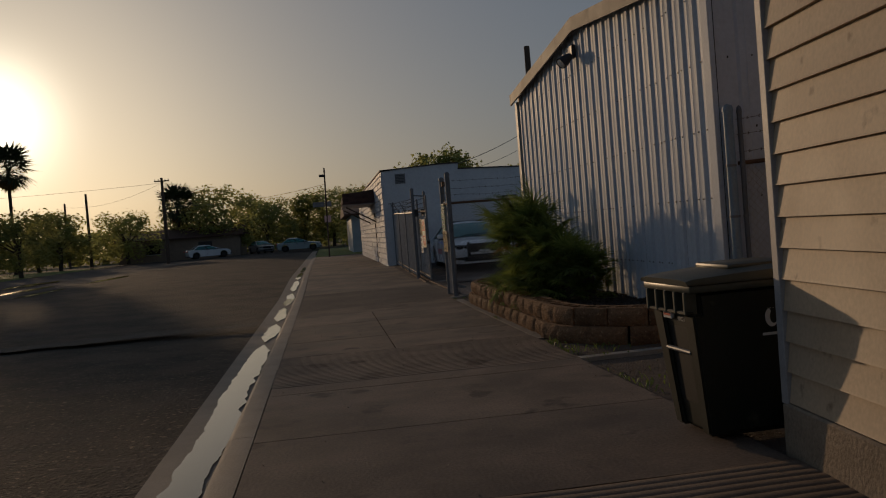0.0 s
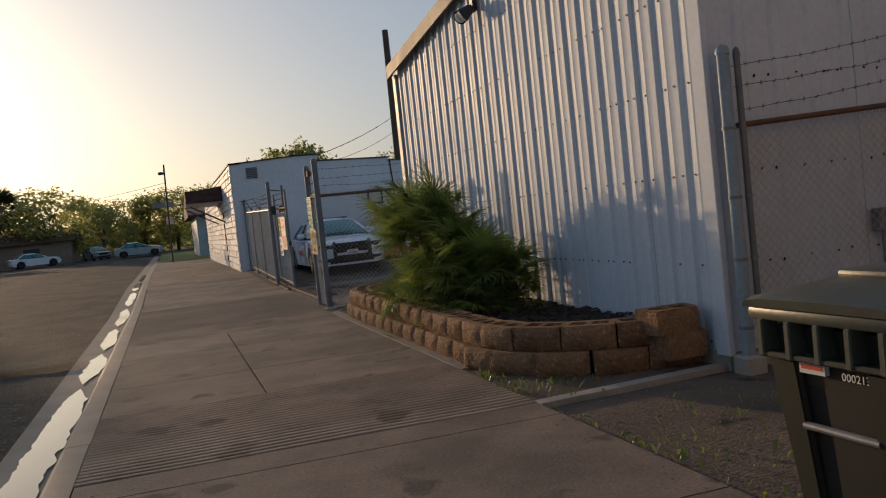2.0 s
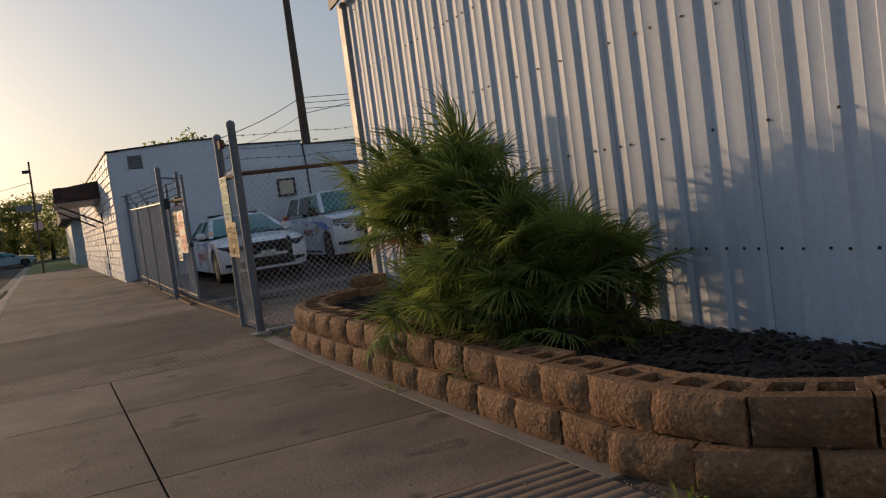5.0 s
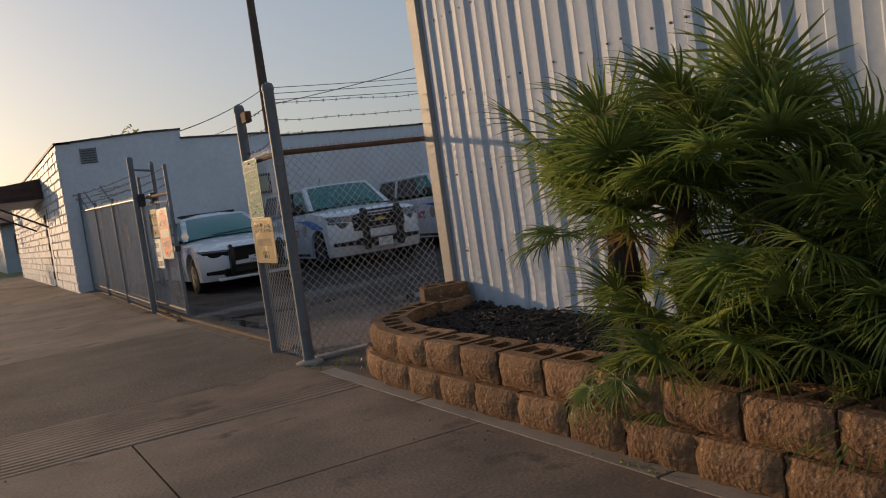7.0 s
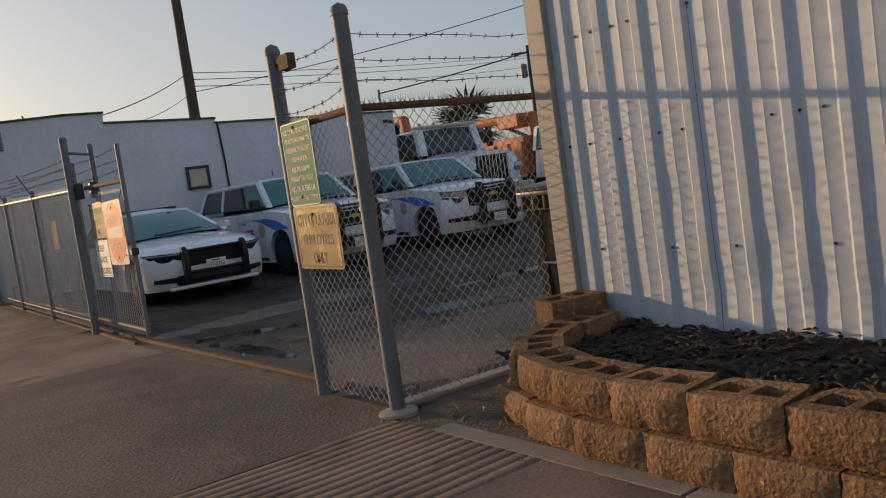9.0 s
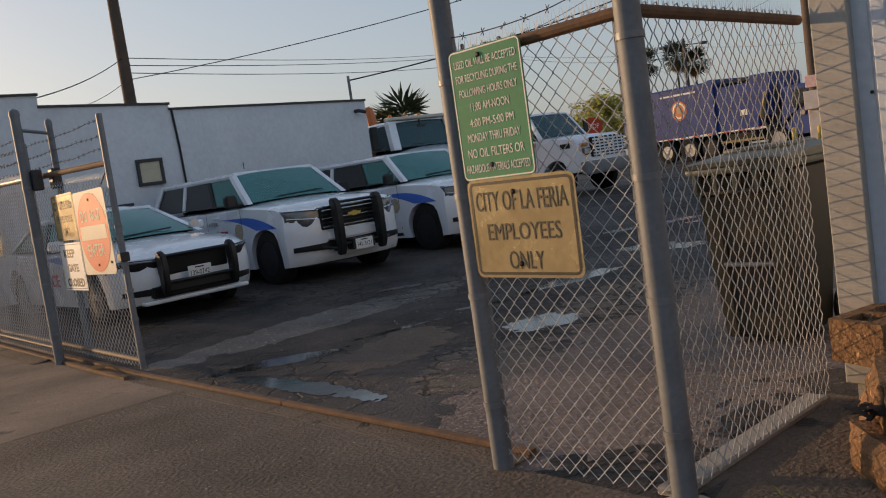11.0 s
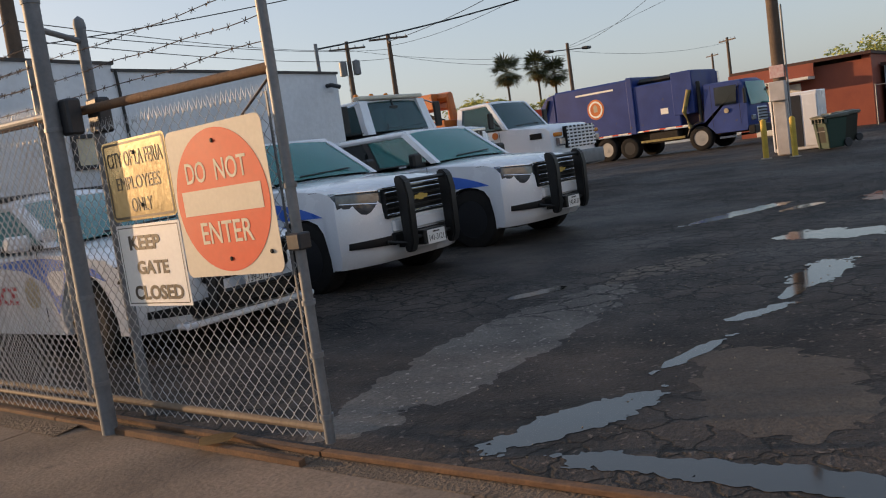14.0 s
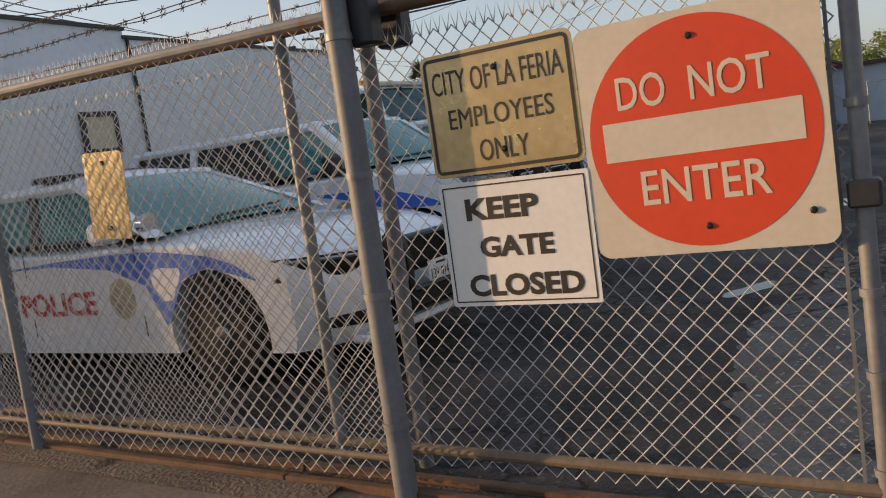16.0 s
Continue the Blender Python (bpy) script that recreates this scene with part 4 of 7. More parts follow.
green = plate_sign("oil_recycling_sign", "green sign with white lettering about oil recycling hours", 0.41, 0.55, 0.03, SIGN_GREEN, sign_frame(2.416, 17.05, 1.585, 0.0), PRINT_WHITE, 0.006, 0.004)
words(green, [("USED OIL WILL BE ACCEPTED", 0, 0.215, 0.35, 0.032), ("FOR RECYCLING DURING THE", 0, 0.155, 0.35, 0.032), ("FOLLOWING HOURS ONLY", 0, 0.095, 0.33, 0.032), ("11:00 AM-NOON", 0, 0.033, 0.22, 0.034), ("4:00 PM-5:00 PM", 0, -0.033, 0.25, 0.034), ("MONDAY THRU FRIDAY", 0, -0.095, 0.30, 0.036), ("NO OIL FILTERS OR", 0, -0.16, 0.32, 0.038), ("HAZARDOUS MATERIALS ACCEPTED", 0, -0.225, 0.36, 0.034)], PRINT_WHITE)
bolts(green, [(-.03, 0.24), (-.03, -0.215)])
tan = plate_sign("notice_panel", "faded tan notice panel wired to the fence mesh", 0.27, 0.40, 0.02, SIGN_TAN, sign_frame(2.53, 24.83, 1.34, -3))
bolts(tan, [(0, .15), (0, -.15)])

# ---- planter of split-face blocks ----
WALL_PTS = [(3.93, 8.40), (3.45, 8.46), (3.05, 8.66), (2.72, 9.02), (2.555, 9.45), (2.53, 10.0), (2.53, 12.5), (2.53, 14.4), (2.60, 15.1), (2.82, 15.62), (3.25, 15.95), (3.93, 16.06)]


def smooth_path(pts, step):
    out = []
    P = [Vector((*p, 0)) for p in pts]
    for i in range(len(P) - 1):
        p0, p1, p2, p3 = P[max(0, i - 1)], P[i], P[i + 1], P[min(len(P) - 1, i + 2)]
        for k in range(24):
            t = k / 24
            out.append(0.5 * ((2 * p1) + (p2 - p0) * t + (2 * p0 - 5 * p1 + 4 * p2 - p3) * t * t + (3 * p1 - p0 - 3 * p2 + p3) * t ** 3))
    out.append(P[-1])
    res, acc = [], 0.0
    for a, b in zip(out, out[1:]):
        L = (b - a).length
        while acc <= L and L > 0:
            res.append((a.lerp(b, acc / L), (b - a).normalized()))
            acc += step
        acc -= L
    return res


def block_mesh(seed, w=0.424, d=0.27, h=0.192):
    """A hollow split-face block: rough front at -y, two cores open at the top."""
    rnd = random.Random(seed)
    bm = bmesh.new()
    nx, nz = 9, 5
    fr = []
    for j in range(nz + 1):
        row = []
        for i in range(nx + 1):
            edge = min(i, nx - i, j * 1.2, (nz - j) * 1.2)
            push = -0.006 - 0.036 * min(1, edge / 1.6) + 0.018 * noise.noise((i * 0.9 + seed * 5, j * 0.9, seed)) + rnd.uniform(-.004, .004)
            if j == nz:
                push = -0.006 + rnd.uniform(-.004, .004)
            row.append(bm.verts.new((-w / 2 + w * i / nx, push, h * j / nz)))
        fr.append(row)
    for a, b in zip(fr, fr[1:]):
        for i in range(nx):
            bm.faces.new((a[i], a[i + 1], b[i + 1], b[i]))
    bw = w * 0.40
    xs = [-w / 2 + w * i / nx for i in range(nx + 1)]
    back_t = [bm.verts.new((-bw + 2 * bw * i / nx, d, h)) for i in range(nx + 1)]
    back_b = [bm.verts.new((-bw + 2 * bw * i / nx, d, 0)) for i in range(nx + 1)]
    y1, y2 = 0.070, 0.205
    m1 = [bm.verts.new((x * 0.97, y1, h)) for x in xs]
    m2 = [bm.verts.new((x * 0.9, y2, h)) for x in xs]
    hole = (1, 2, 3, 5, 6, 7)
    for i in range(nx):
        bm.faces.new((fr[-1][i], fr[-1][i + 1], m1[i + 1], m1[i]))
        bm.faces.new((m2[i], m2[i + 1], back_t[i + 1], back_t[i]))
        if i not in hole:
            bm.faces.new((m1[i], m1[i + 1], m2[i + 1], m2[i]))
        bm.faces.new((back_t[i], back_t[i + 1], back_b[i + 1], back_b[i]))
    for s, e in ((1, 4), (5, 8)):
        ring = [m1[k] for k in range(s, e + 1)] + [m2[k] for k in range(e, s - 1, -1)]
        low = [bm.verts.new((v.co.x * 0.98, v.co.y, h - 0.13)) for v in ring]
        for k in range(len(ring)):
            bm.faces.new((ring[k], ring[(k + 1) % len(ring)], low[(k + 1) % len(ring)], low[k]))
        bm.faces.new(low)
    for q, ii in ((0, 0), (1, nx)):
        col = [r[ii] for r in fr]
        bm.faces.new(col + [m1[ii], m2[ii], back_t[ii], back_b[ii]])
    me = finish(bm, "block", 40)
    me.materials.append(BLOCK)
    return me


BLOCKS = [block_mesh(s) for s in range(6)]
planter = thing("planter_wall", "low curved planter wall of tan split-face blocks", "retaining wall")
for course in (0, 1):
    path = smooth_path(WALL_PTS, 0.432)
    for k, (p, d) in enumerate(path):
        q = p + d * (0.216 if course == 0 else 0.0)
        if q.x > 3.76:
            continue
        ang = math.degrees(math.atan2(d.y, d.x)) + 180
        inward = Vector((d.y, -d.x, 0))
        q = q + inward * ((-0.045) if course == 0 else 0.0)
        ob = part("block", random.choice(BLOCKS), None, planter)
        ob.matrix_basis = pose(q.x, q.y, -0.018 + 0.195 * course, random.uniform(-1, 1), random.uniform(-1.2, 1.2), ang + random.uniform(-2.5, 2.5))
ob = part("block", BLOCKS[4], None, planter)
ob.matrix_basis = pose(3.69, 8.50, 0.262, 0, 0, 176)
ob = part("block", BLOCKS[1], None, planter)
ob.matrix_basis = pose(3.74, 8.49, 0.069, 0, 0, 178)
ob = part("block", BLOCKS[2], None, planter)
ob.matrix_basis = pose(3.70, 15.98, 0.285, 0, 0, -12)
inner = [(p + Vector((d.y, -d.x, 0)) * 0.2) for p, d in smooth_path(WALL_PTS, 0.3)]
bed = bmesh.new()
ring = [bed.verts.new((p.x, p.y, 0.25)) for p in inner] + [bed.verts.new((3.96, 16.0, 0.25)), bed.verts.new((3.96, 8.4, 0.25))]
bed.faces.new(ring)
bmesh.ops.triangulate(bed, faces=bed.faces)
tagged(part("mulch_bed", bed, MULCH), "dark shredded mulch filling the planter", "mulch", kind="structure")
bm = bmesh.new()
rnd = random.Random(5)
for i in range(5200):
    x, y = rnd.uniform(2.79, 3.95), rnd.uniform(8.6, 15.95)
    if (y < 9.3 and x < 3.1) or (y > 15.3 and x < 2.95):
        continue
    L, W = rnd.uniform(0.02, 0.055), rnd.uniform(0.006, 0.016)
    z = 0.252 + 0.03 * noise.noise((x * 3, y * 3, 0)) + rnd.uniform(0, 0.03)
    m = pose(x, y, z, rnd.uniform(-25, 25), rnd.uniform(-25, 25), rnd.uniform(0, 360))
    vs = [bm.verts.new(m @ Vector(c)) for c in ((-L, -W, 0), (L, -W * .6, 0), (L * .8, W, 0), (-L * .9, W, 0), (0, 0, W * 1.2))]
    for a, b in ((0, 1), (1, 2), (2, 3), (3, 0)):
        bm.faces.new((vs[a], vs[b], vs[4]))
tagged(part("mulch_chips", bm, CHIP, sharp=10), "loose dark bark chips on the planter bed", "mulch", kind="stuff")
tagged(part("planter_soil", boxed(2.80, 9.4, -0.1, 3.96, 15.3, 0.24), MULCH), "dark soil under the mulch", "soil", kind="structure")
strip("soil_edge", [2.36, 2.9, 3.4, 3.98], [8.05, 8.6, 9.6], lambda x, y: -0.012 + 0.015 * noise.noise((x * 4, y * 4, 1)), DIRT, "bare soil with weeds at the planter foot", category="soil")
strip("soil_gap", [2.36, 2.6, 3.2, 4.0], [13.9, 15.3, 15.9, 16.4, 16.5], lambda x, y: -0.006 + 0.012 * noise.noise((x * 4, y * 4, 1)), DIRT, "bare soil with debris at the fence foot", category="soil")

# weeds, twigs and grit
bm = bmesh.new()
for cx, cy, n, sp in ((2.6, 8.5, 90, 0.28), (2.45, 9.1, 40, .15), (2.55, 6.6, 50, 0.3), (2.46, 5.6, 30, 0.3), (3.2, 7.0, 30, .5), (2.6, 15.9, 25, .2), (2.5, 12, 10, .6)):
    for i in range(n):
        x, y = rnd.gauss(cx, sp), rnd.gauss(cy, sp * .7)
        x = max(2.38, x)
        h, a, w = rnd.uniform(0.02, 0.07), rnd.uniform(0, 6.28), rnd.uniform(0.004, 0.012)
        tip = Vector((x + math.cos(a) * h, y + math.sin(a) * h, h * rnd.uniform(.3, 1)))
        s = Vector((-math.sin(a), math.cos(a), 0)) * w
        b0, mdl = Vector((x, y, -0.01)), Vector((x, y, 0)).lerp(tip, .55) + Vector((0, 0, .012))
        vs = [bm.verts.new(b0 - s * .4), bm.verts.new(b0 + s * .4), bm.verts.new(mdl + s), bm.verts.new(tip), bm.verts.new(mdl - s)]
        bm.faces.new(vs)
tagged(part("weeds", bm, LEAF), "small green weeds along the driveway edge", "weed", kind="stuff")
bm = bmesh.new()
for i in range(1500):
    u = rnd.random()
    if u < .35:
        x, y, z = rnd.uniform(2.4, 4.0), rnd.uniform(4.6, 8.0), -0.03
    elif u < .6:
        x, y, z = rnd.uniform(2.5, 9), rnd.uniform(17, 22), -0.01
    elif u < .8:
        x, y, z = rnd.gauss(2.42, .12), rnd.uniform(4.5, 16), 0.0
    else:
        x, y, z = rnd.uniform(-0.6, 2.3), rnd.uniform(1, 21), 0.0
    s = rnd.uniform(.003, .011)
    m = pose(x, y, z, rnd.uniform(0, 90), rnd.uniform(0, 90), rnd.uniform(0, 360))
    vs = [bm.verts.new(m @ (Vector(c) * s)) for c in ((1, 0, 0), (-.5, .9, 0), (-.5, -.8, .1), (0, 0, 1))]
    for t3 in ((0, 1, 3), (1, 2, 3), (2, 0, 3), (0, 2, 1)):
        bm.faces.new([vs[q] for q in t3])
tagged(part("grit", bm, PLINTH, sharp=5), "loose grit and crumbs of gravel", "gravel", kind="stuff")


# ---- fan palm ----
def fan_leaf(seed, stalk, blade, n=27):
    """A long stalk with a fan of narrow folded leaflets; grows along +x, upper side +z."""
    rnd = random.Random(seed)
    bm = bmesh.new()
    pts = [Vector((stalk * i / 5, 0, 0.10 * stalk * math.sin(i / 5 * 2.2))) for i in range(6)]
    for a, b in zip(pts, pts[1:]):
        tube(bm, a, b, 0.006, 4, 0.005, caps=False)
    hub = pts[-1]
    for k in range(n):
        a = radians(-118 + 236 * k / (n - 1)) + rnd.uniform(-.05, .05)
        L = blade * (0.72 + 0.28 * math.cos(a * 0.75)) * rnd.uniform(0.86, 1.08)
        droop = rnd.uniform(0.08, 0.5) * L
        d = Vector((math.cos(a), math.sin(a), 0.12 * math.cos(a)))
        s = Vector((-math.sin(a), math.cos(a), 0))
        w = 0.0098
        rows = []
        for t, ww in ((0.0, .35), (0.3, 1.0), (0.62, .75), (0.86, .4), (1.0, .05)):
            c = hub + d * (L * t) + Vector((0, 0, -droop * t * t * t + 0.10 * L * math.sin(t * 2.2) * .3))
            rows.append([bm.verts.new(c + s * (w * ww) + Vector((0, 0, .006 * ww))), bm.verts.new(c), bm.verts.new(c - s * (w * ww) + Vector((0, 0, .006 * ww)))])
        for p, q in zip(rows, rows[1:]):
            bm.faces.new((p[0], p[1], q[1], q[0]))
            bm.faces.new((p[1], p[2], q[2], q[1]))
    return finish(bm, "leaf", 60)


LEAVES = [fan_leaf(s, rr, bb, 29) for s, rr, bb in ((1, .48, .42), (2, .56, .38), (3, .42, .45), (4, .62, .40), (5, .36, .38))]
for me in LEAVES:
    me.materials.append(LEAF)
DRY = [fan_leaf(s, .4, .38, 13) for s in (11, 12)]
for me in DRY:
    me.materials.append(LEAF_DRY)
palm = thing("fan_palm", "bushy green fan palm clump growing in the planter", "palm")
rnd = random.Random(21)
for cx, cy, h, n in ((2.95, 12.72, 0.80, 34), (2.98, 12.3, 0.92, 38), (3.0, 11.8, 0.98, 36), (3.12, 11.4, 0.62, 40), (3.2, 11.15, 0.42, 38), (3.2, 11.0, 0.2, 26), (3.22, 11.0, 0.5, 34), (2.95, 11.5, 0.28, 34), (2.9, 12.0, 0.30, 30), (3.0, 12.6, 0.30, 16), (3.35, 11.8, 0.6, 20), (3.05, 11.9, 0.1, 22), (3.1, 11.25, 0.1, 24), (3.44, 10.95, 0.42, 30), (3.46, 10.95, 0.15, 24)):
    trunk = part("trunk", lathe([(0.09, -0.05), (0.075, h * .3), (0.085, h * .7), (0.06, h)], 9, "z"), BARK, palm, "fibrous brown trunk")
    trunk.matrix_basis = pose(cx, cy, 0.24)
    for i in range(n):
        az = rnd.uniform(0, 360)
        el = rnd.choice((rnd.uniform(-25, 20), rnd.uniform(0, 50), rnd.uniform(35, 80)))
        if h < .6 and math.cos(radians(az)) < -.2:
            el = max(el, -10.0)
        sc = rnd.uniform(0.66, 0.98)
        away = math.cos(radians(az))
        if h < .35:
            sc *= 0.85
        if cy < 11.2:
            sc *= 0.82
        if away > .3:
            sc *= 0.75
        dry = el < -12 and rnd.random() < 0.35
        ob = part("leaf", rnd.choice(DRY if dry else LEAVES), None, palm)
        ob.matrix_basis = Matrix.Translation((cx, cy, 0.24 + h - rnd.uniform(0, .15))) @ Euler((0, 0, radians(az))).to_matrix().to_4x4() @ Euler((radians(rnd.uniform(-30, 30)), radians(-el), 0)).to_matrix().to_4x4() @ Matrix.Scale(sc, 4)
for x, y, z, az, el in ((2.75, 12.35, .55, 190, -42), (2.78, 12.2, .5, 205, -52), (2.72, 12.5, .52, 170, -48)):
    ob = part("leaf", LEAVES[1], None, palm)
    ob.matrix_basis = Matrix.Translation((x, y, z)) @ Euler((0, 0, radians(az))).to_matrix().to_4x4() @ Euler((0, radians(-el), 0)).to_matrix().to_4x4() @ Matrix.Scale(.6, 4)


# ---- wheeled refuse bin ----
POCKET_SHADE = mat("pocket_shade_black", (0.006, 0.006, 0.006), 0.7, 0, None, 4, 60, 0.2, 0)
def taper_box(bm, b0, b1, z0, z1, bevel=0.02):
    """A box whose foot is b0 and whose top is b1, each (x0, y0, x1, y1)."""
    vs = box(bm, 0, 0, 0, 1, 1, 1).verts[-8:]
    for v in vs:
        b, z = (b0, z0) if v.co.z < .5 else (b1, z1)
        v.co = Vector((b[0] if v.co.x < .5 else b[2], b[1] if v.co.y < .5 else b[3], z))
    bmesh.ops.bevel(bm, geom=list({e for v in vs for e in v.link_edges}), offset=bevel, segments=3, affect='EDGES')
    return bm


def wheeled_bin(name, label, m, body_mat, lid_mat, detail=True, w=0.58, d=0.74, h=0.955, lid=True):
    """Front looks along -x, sides along y; foot at z = 0."""
    r = thing(name, label, "bin", m)
    body = part("body", taper_box(bmesh.new(), (0.10, -w * .38, d - 0.10, w * .38), (0.0, -w / 2, d, w / 2), 0.02, h - 0.06, .035), body_mat, r)
    part("rim", boxed(-0.045, -w / 2 - 0.03, h - 0.075, d + 0.03, w / 2 + 0.03, h - 0.03, bevel=0.012, seg=2), lid_mat, r)
    part("skirt", boxed(-0.05, -w / 2 + .01, h - 0.20, -0.005, w / 2 - .01, h - 0.18, bevel=0.005), body_mat, r)
    for i in range(5):
        yy = -w / 2 + 0.035 + i * (w - 0.07) / 4
        part("rib", boxed(-0.055, yy - 0.014, h - 0.2, 0.02, yy + 0.014, h - 0.07, bevel=0.005), lid_mat, r)
    if lid:
        bm = bmesh.new()
        prof = [(-0.055, 0.0), (-0.06, 0.03), (-0.02, 0.045), (d * .4, 0.068), (d * .8, 0.08), (d + .04, 0.07), (d + .06, 0.04), (d + 0.05, 0.0)]
        rows = [[bm.verts.new((x, y, h - 0.028 + z * k)) for x, z in prof] for y, k in ((-w / 2 - 0.035, 0.25), (-w / 2 - 0.02, .72), (-w / 2 + .06, 1), (0, 1.06), (w / 2 - .06, 1), (w / 2 + .02, .72), (w / 2 + 0.035, 0.25))]
        for a, b in zip(rows, rows[1:]):
            for i in range(len(prof)):
                bm.faces.new((a[i], a[(i + 1) % len(prof)], b[(i + 1) % len(prof)], b[i]))
        bm.faces.new(rows[0]), bm.faces.new(rows[-1][::-1])
        ld = part("lid", bm, lid_mat, r, "weathered grey-green lid", sharp=30)
        part("lid_step", boxed(d * .35, -w * .36, h + 0.03, d * .93, w * .36, h + 0.066, bevel=0.015, seg=2), lid_mat, ld)
    # shallow filler between the sides; the recess's shade is put into its near-black colour
    part("pocket", prism(bmesh.new(), [(0.074, 0.2), (0.026, 0.66), (0.10, 0.66), (0.12, 0.2)], -w * .22, w * .22, "y"), POCKET_SHADE, r)
    for s in (-1, 1):
        part("pocket_side", taper_box(bmesh.new(), (0.07, s * w * .30 - .05, 0.2, s * w * .30 + .05), (-0.012, s * w * .36 - .07, 0.2, s * w * .36 + .07), 0.03, h - 0.2, .015), body_mat, r)
    part("lift_bar", tubed((0.022, -w * .27, 0.52), (0.022, w * .27, 0.52), 0.014, 10), GALV, r, "bright metal lift bar")
    part("handle", tubed((d + 0.08, -w * .36, h - 0.02), (d + 0.08, w * .36, h - 0.02), 0.016, 10), body_mat, r)
    for s in (-1, 1):
        wh = part("wheel", lathe([(0.03, -.03), (0.12, -.03), (0.13, -.015), (0.13, .015), (0.12, .03), (0.03, .03)], 20, "y"), DARK_STEEL, r)
        wh.matrix_basis = pose(d - 0.04, s * (w / 2 - 0.02), 0.13)
    return r


cart = wheeled_bin("wheeled_bin", "dark green wheeled refuse bin with a grimy lid", pose(2.04, 4.86, 0, 0, 0, 2), BIN_PLASTIC, BIN_LID)
side = Matrix.Translation((0.47, -0.279, 0.70)) @ Matrix.Rotation(radians(90 - 3.3), 4, 'X')
part("emblem", prism(bmesh.new(), [(0.04 * math.cos(a * .2618), 0.055 * math.sin(a * .2618)) for a in range(7, 24)] + [(0.012 + 0.024 * math.cos(a * .2618), 0.036 * math.sin(a * .2618)) for a in range(23, 7, -1)], 0.0, 0.003, "z"), PRINT_WHITE, cart, "pale printed emblem").matrix_basis = side
for k in range(3):
    e = part("emblem_ray", prism(bmesh.new(), [(-.004, 0), (.004, 0), (0.001, .028)], 0, 0.003, "z"), PRINT_WHITE, cart)
    e.matrix_basis = side @ Matrix.Translation((-.02 + .018 * k, .052, 0))
ln = part("printed_line", boxed(-.075, -.012, 0, .075, 0.004, 0.003), PRINT_WHITE, cart)
ln.matrix_basis = side @ Matrix.Translation((0.01, -.09, 0))
for t3, w3, h3, yy, zz in (("0002133", 0.13, 0.026, -0.10, 0.715),):
    me = text_mesh(t3, w3, h3)
    ob = part("lettering", me, PRINT_WHITE, cart)
    ob.matrix_basis = Matrix.Translation((0.008, yy, zz)) @ Matrix(((0, 0, -1, 0), (-1, 0, 0, 0), (0, 1, 0, 0), (0, 0, 0, 1)))
st = part("maker_sticker", boxed(-.008, 0.02, .71, 0.012, 0.13, .77), SIGN_KEEP, cart, "small red and white sticker")
part("sticker_band", boxed(-.010, 0.03, .725, -0.007, 0.12, .74), SIGN_RED, st)

wheeled_bin("tall_bin", "tall grimy olive wheeled bin standing behind the fence", pose(4.78, 17.28, 0, 0, 0, 0), mat("olive_plastic", (0.050, 0.042, 0.022), 0.55, 0, (0.028, 0.024, 0.014), 3, 50, 0.5, 0.2, 0.005, spots=((0.10, 0.08, 0.045), 4, 0.64)), BIN_LID, w=0.62, d=0.72, h=1.18)

# ---- vehicles ----
CAR_WHITE = mat("car_white_paint", (0.80, 0.81, 0.84), 0.26, 0, (0.76, 0.77, 0.80), 2, 60, 0.12, 0.01, 0.002, coat=0.8)
CAR_SILVER = mat("car_silver_blue_paint", (0.30, 0.38, 0.42), 0.3, 0.3, None, 2, 60, 0.15, 0.01, coat=0.7)
CAR_BLUE = mat("decal_blue", (0.04, 0.15, 0.58), 0.3, 0, (0.035, 0.13, 0.52), 3, 40, 0.2, 0, coat=0.5)
DECAL_RED = mat("decal_red", (0.50, 0.02, 0.035), 0.35, 0, None, 3, 40, 0.2, 0)
DECAL_TAN = mat("decal_seal", (0.50, 0.42, 0.27), 0.4, 0, (0.3, 0.25, 0.18), 30, 60, 0.4, 0)
CHROME = mat("chrome", (0.75, 0.76, 0.78), 0.12, 1.0, None, 4, 40, 0.1, 0)
BLACK_PLASTIC = mat("black_plastic", (0.010, 0.010, 0.011), 0.42, 0, (0.022, 0.021, 0.02), 4, 80, 0.3, 0.1, 0.003, spec=0.35)
GRILLE = mat("grille_black", (0.008, 0.008, 0.009), 0.5, 0, None, 4, 60, 0.2, 0, spec=0.25)
TYRE = mat("tyre_rubber", (0.016, 0.015, 0.015), 0.9, 0, (0.026, 0.024, 0.022), 5, 70, 0.4, 0.3, 0.004, spec=0.15)
RIM_BLACK = mat("black_wheel_steel", (0.022, 0.022, 0.024), 0.4, 0.2, None, 5, 60, 0.3, 0)
RIM_ALLOY = mat("alloy_wheel", (0.34, 0.34, 0.34), 0.45, 0.7, None, 5, 60, 0.3, 0)
CABIN = mat("cabin_dark", (0.02, 0.02, 0.02), 0.9, 0, None, 5, 60, 0.3, 0.1, spec=0.15)
AUTO_GLASS = glass("tinted_car_glass", (0.12, 0.44, 0.42))
AUTO_GLASS.node_tree.nodes["Principled BSDF"].inputs["Transmission Weight"].default_value = 0.62
TRUCK_GLASS = glass("dark_teal_truck_glass", (0.05, 0.17, 0.19))
TRUCK_GLASS.node_tree.nodes["Principled BSDF"].inputs["Transmission Weight"].default_value = 0.7
DARK_GLASS = glass("dark_tinted_glass", (0.05, 0.06, 0.065))
LAMP_GLASS = mat("headlamp", (0.42, 0.44, 0.46), 0.1, 0.6, (0.18, 0.19, 0.2), 9, 40, 0.4, 0, coat=1.0)
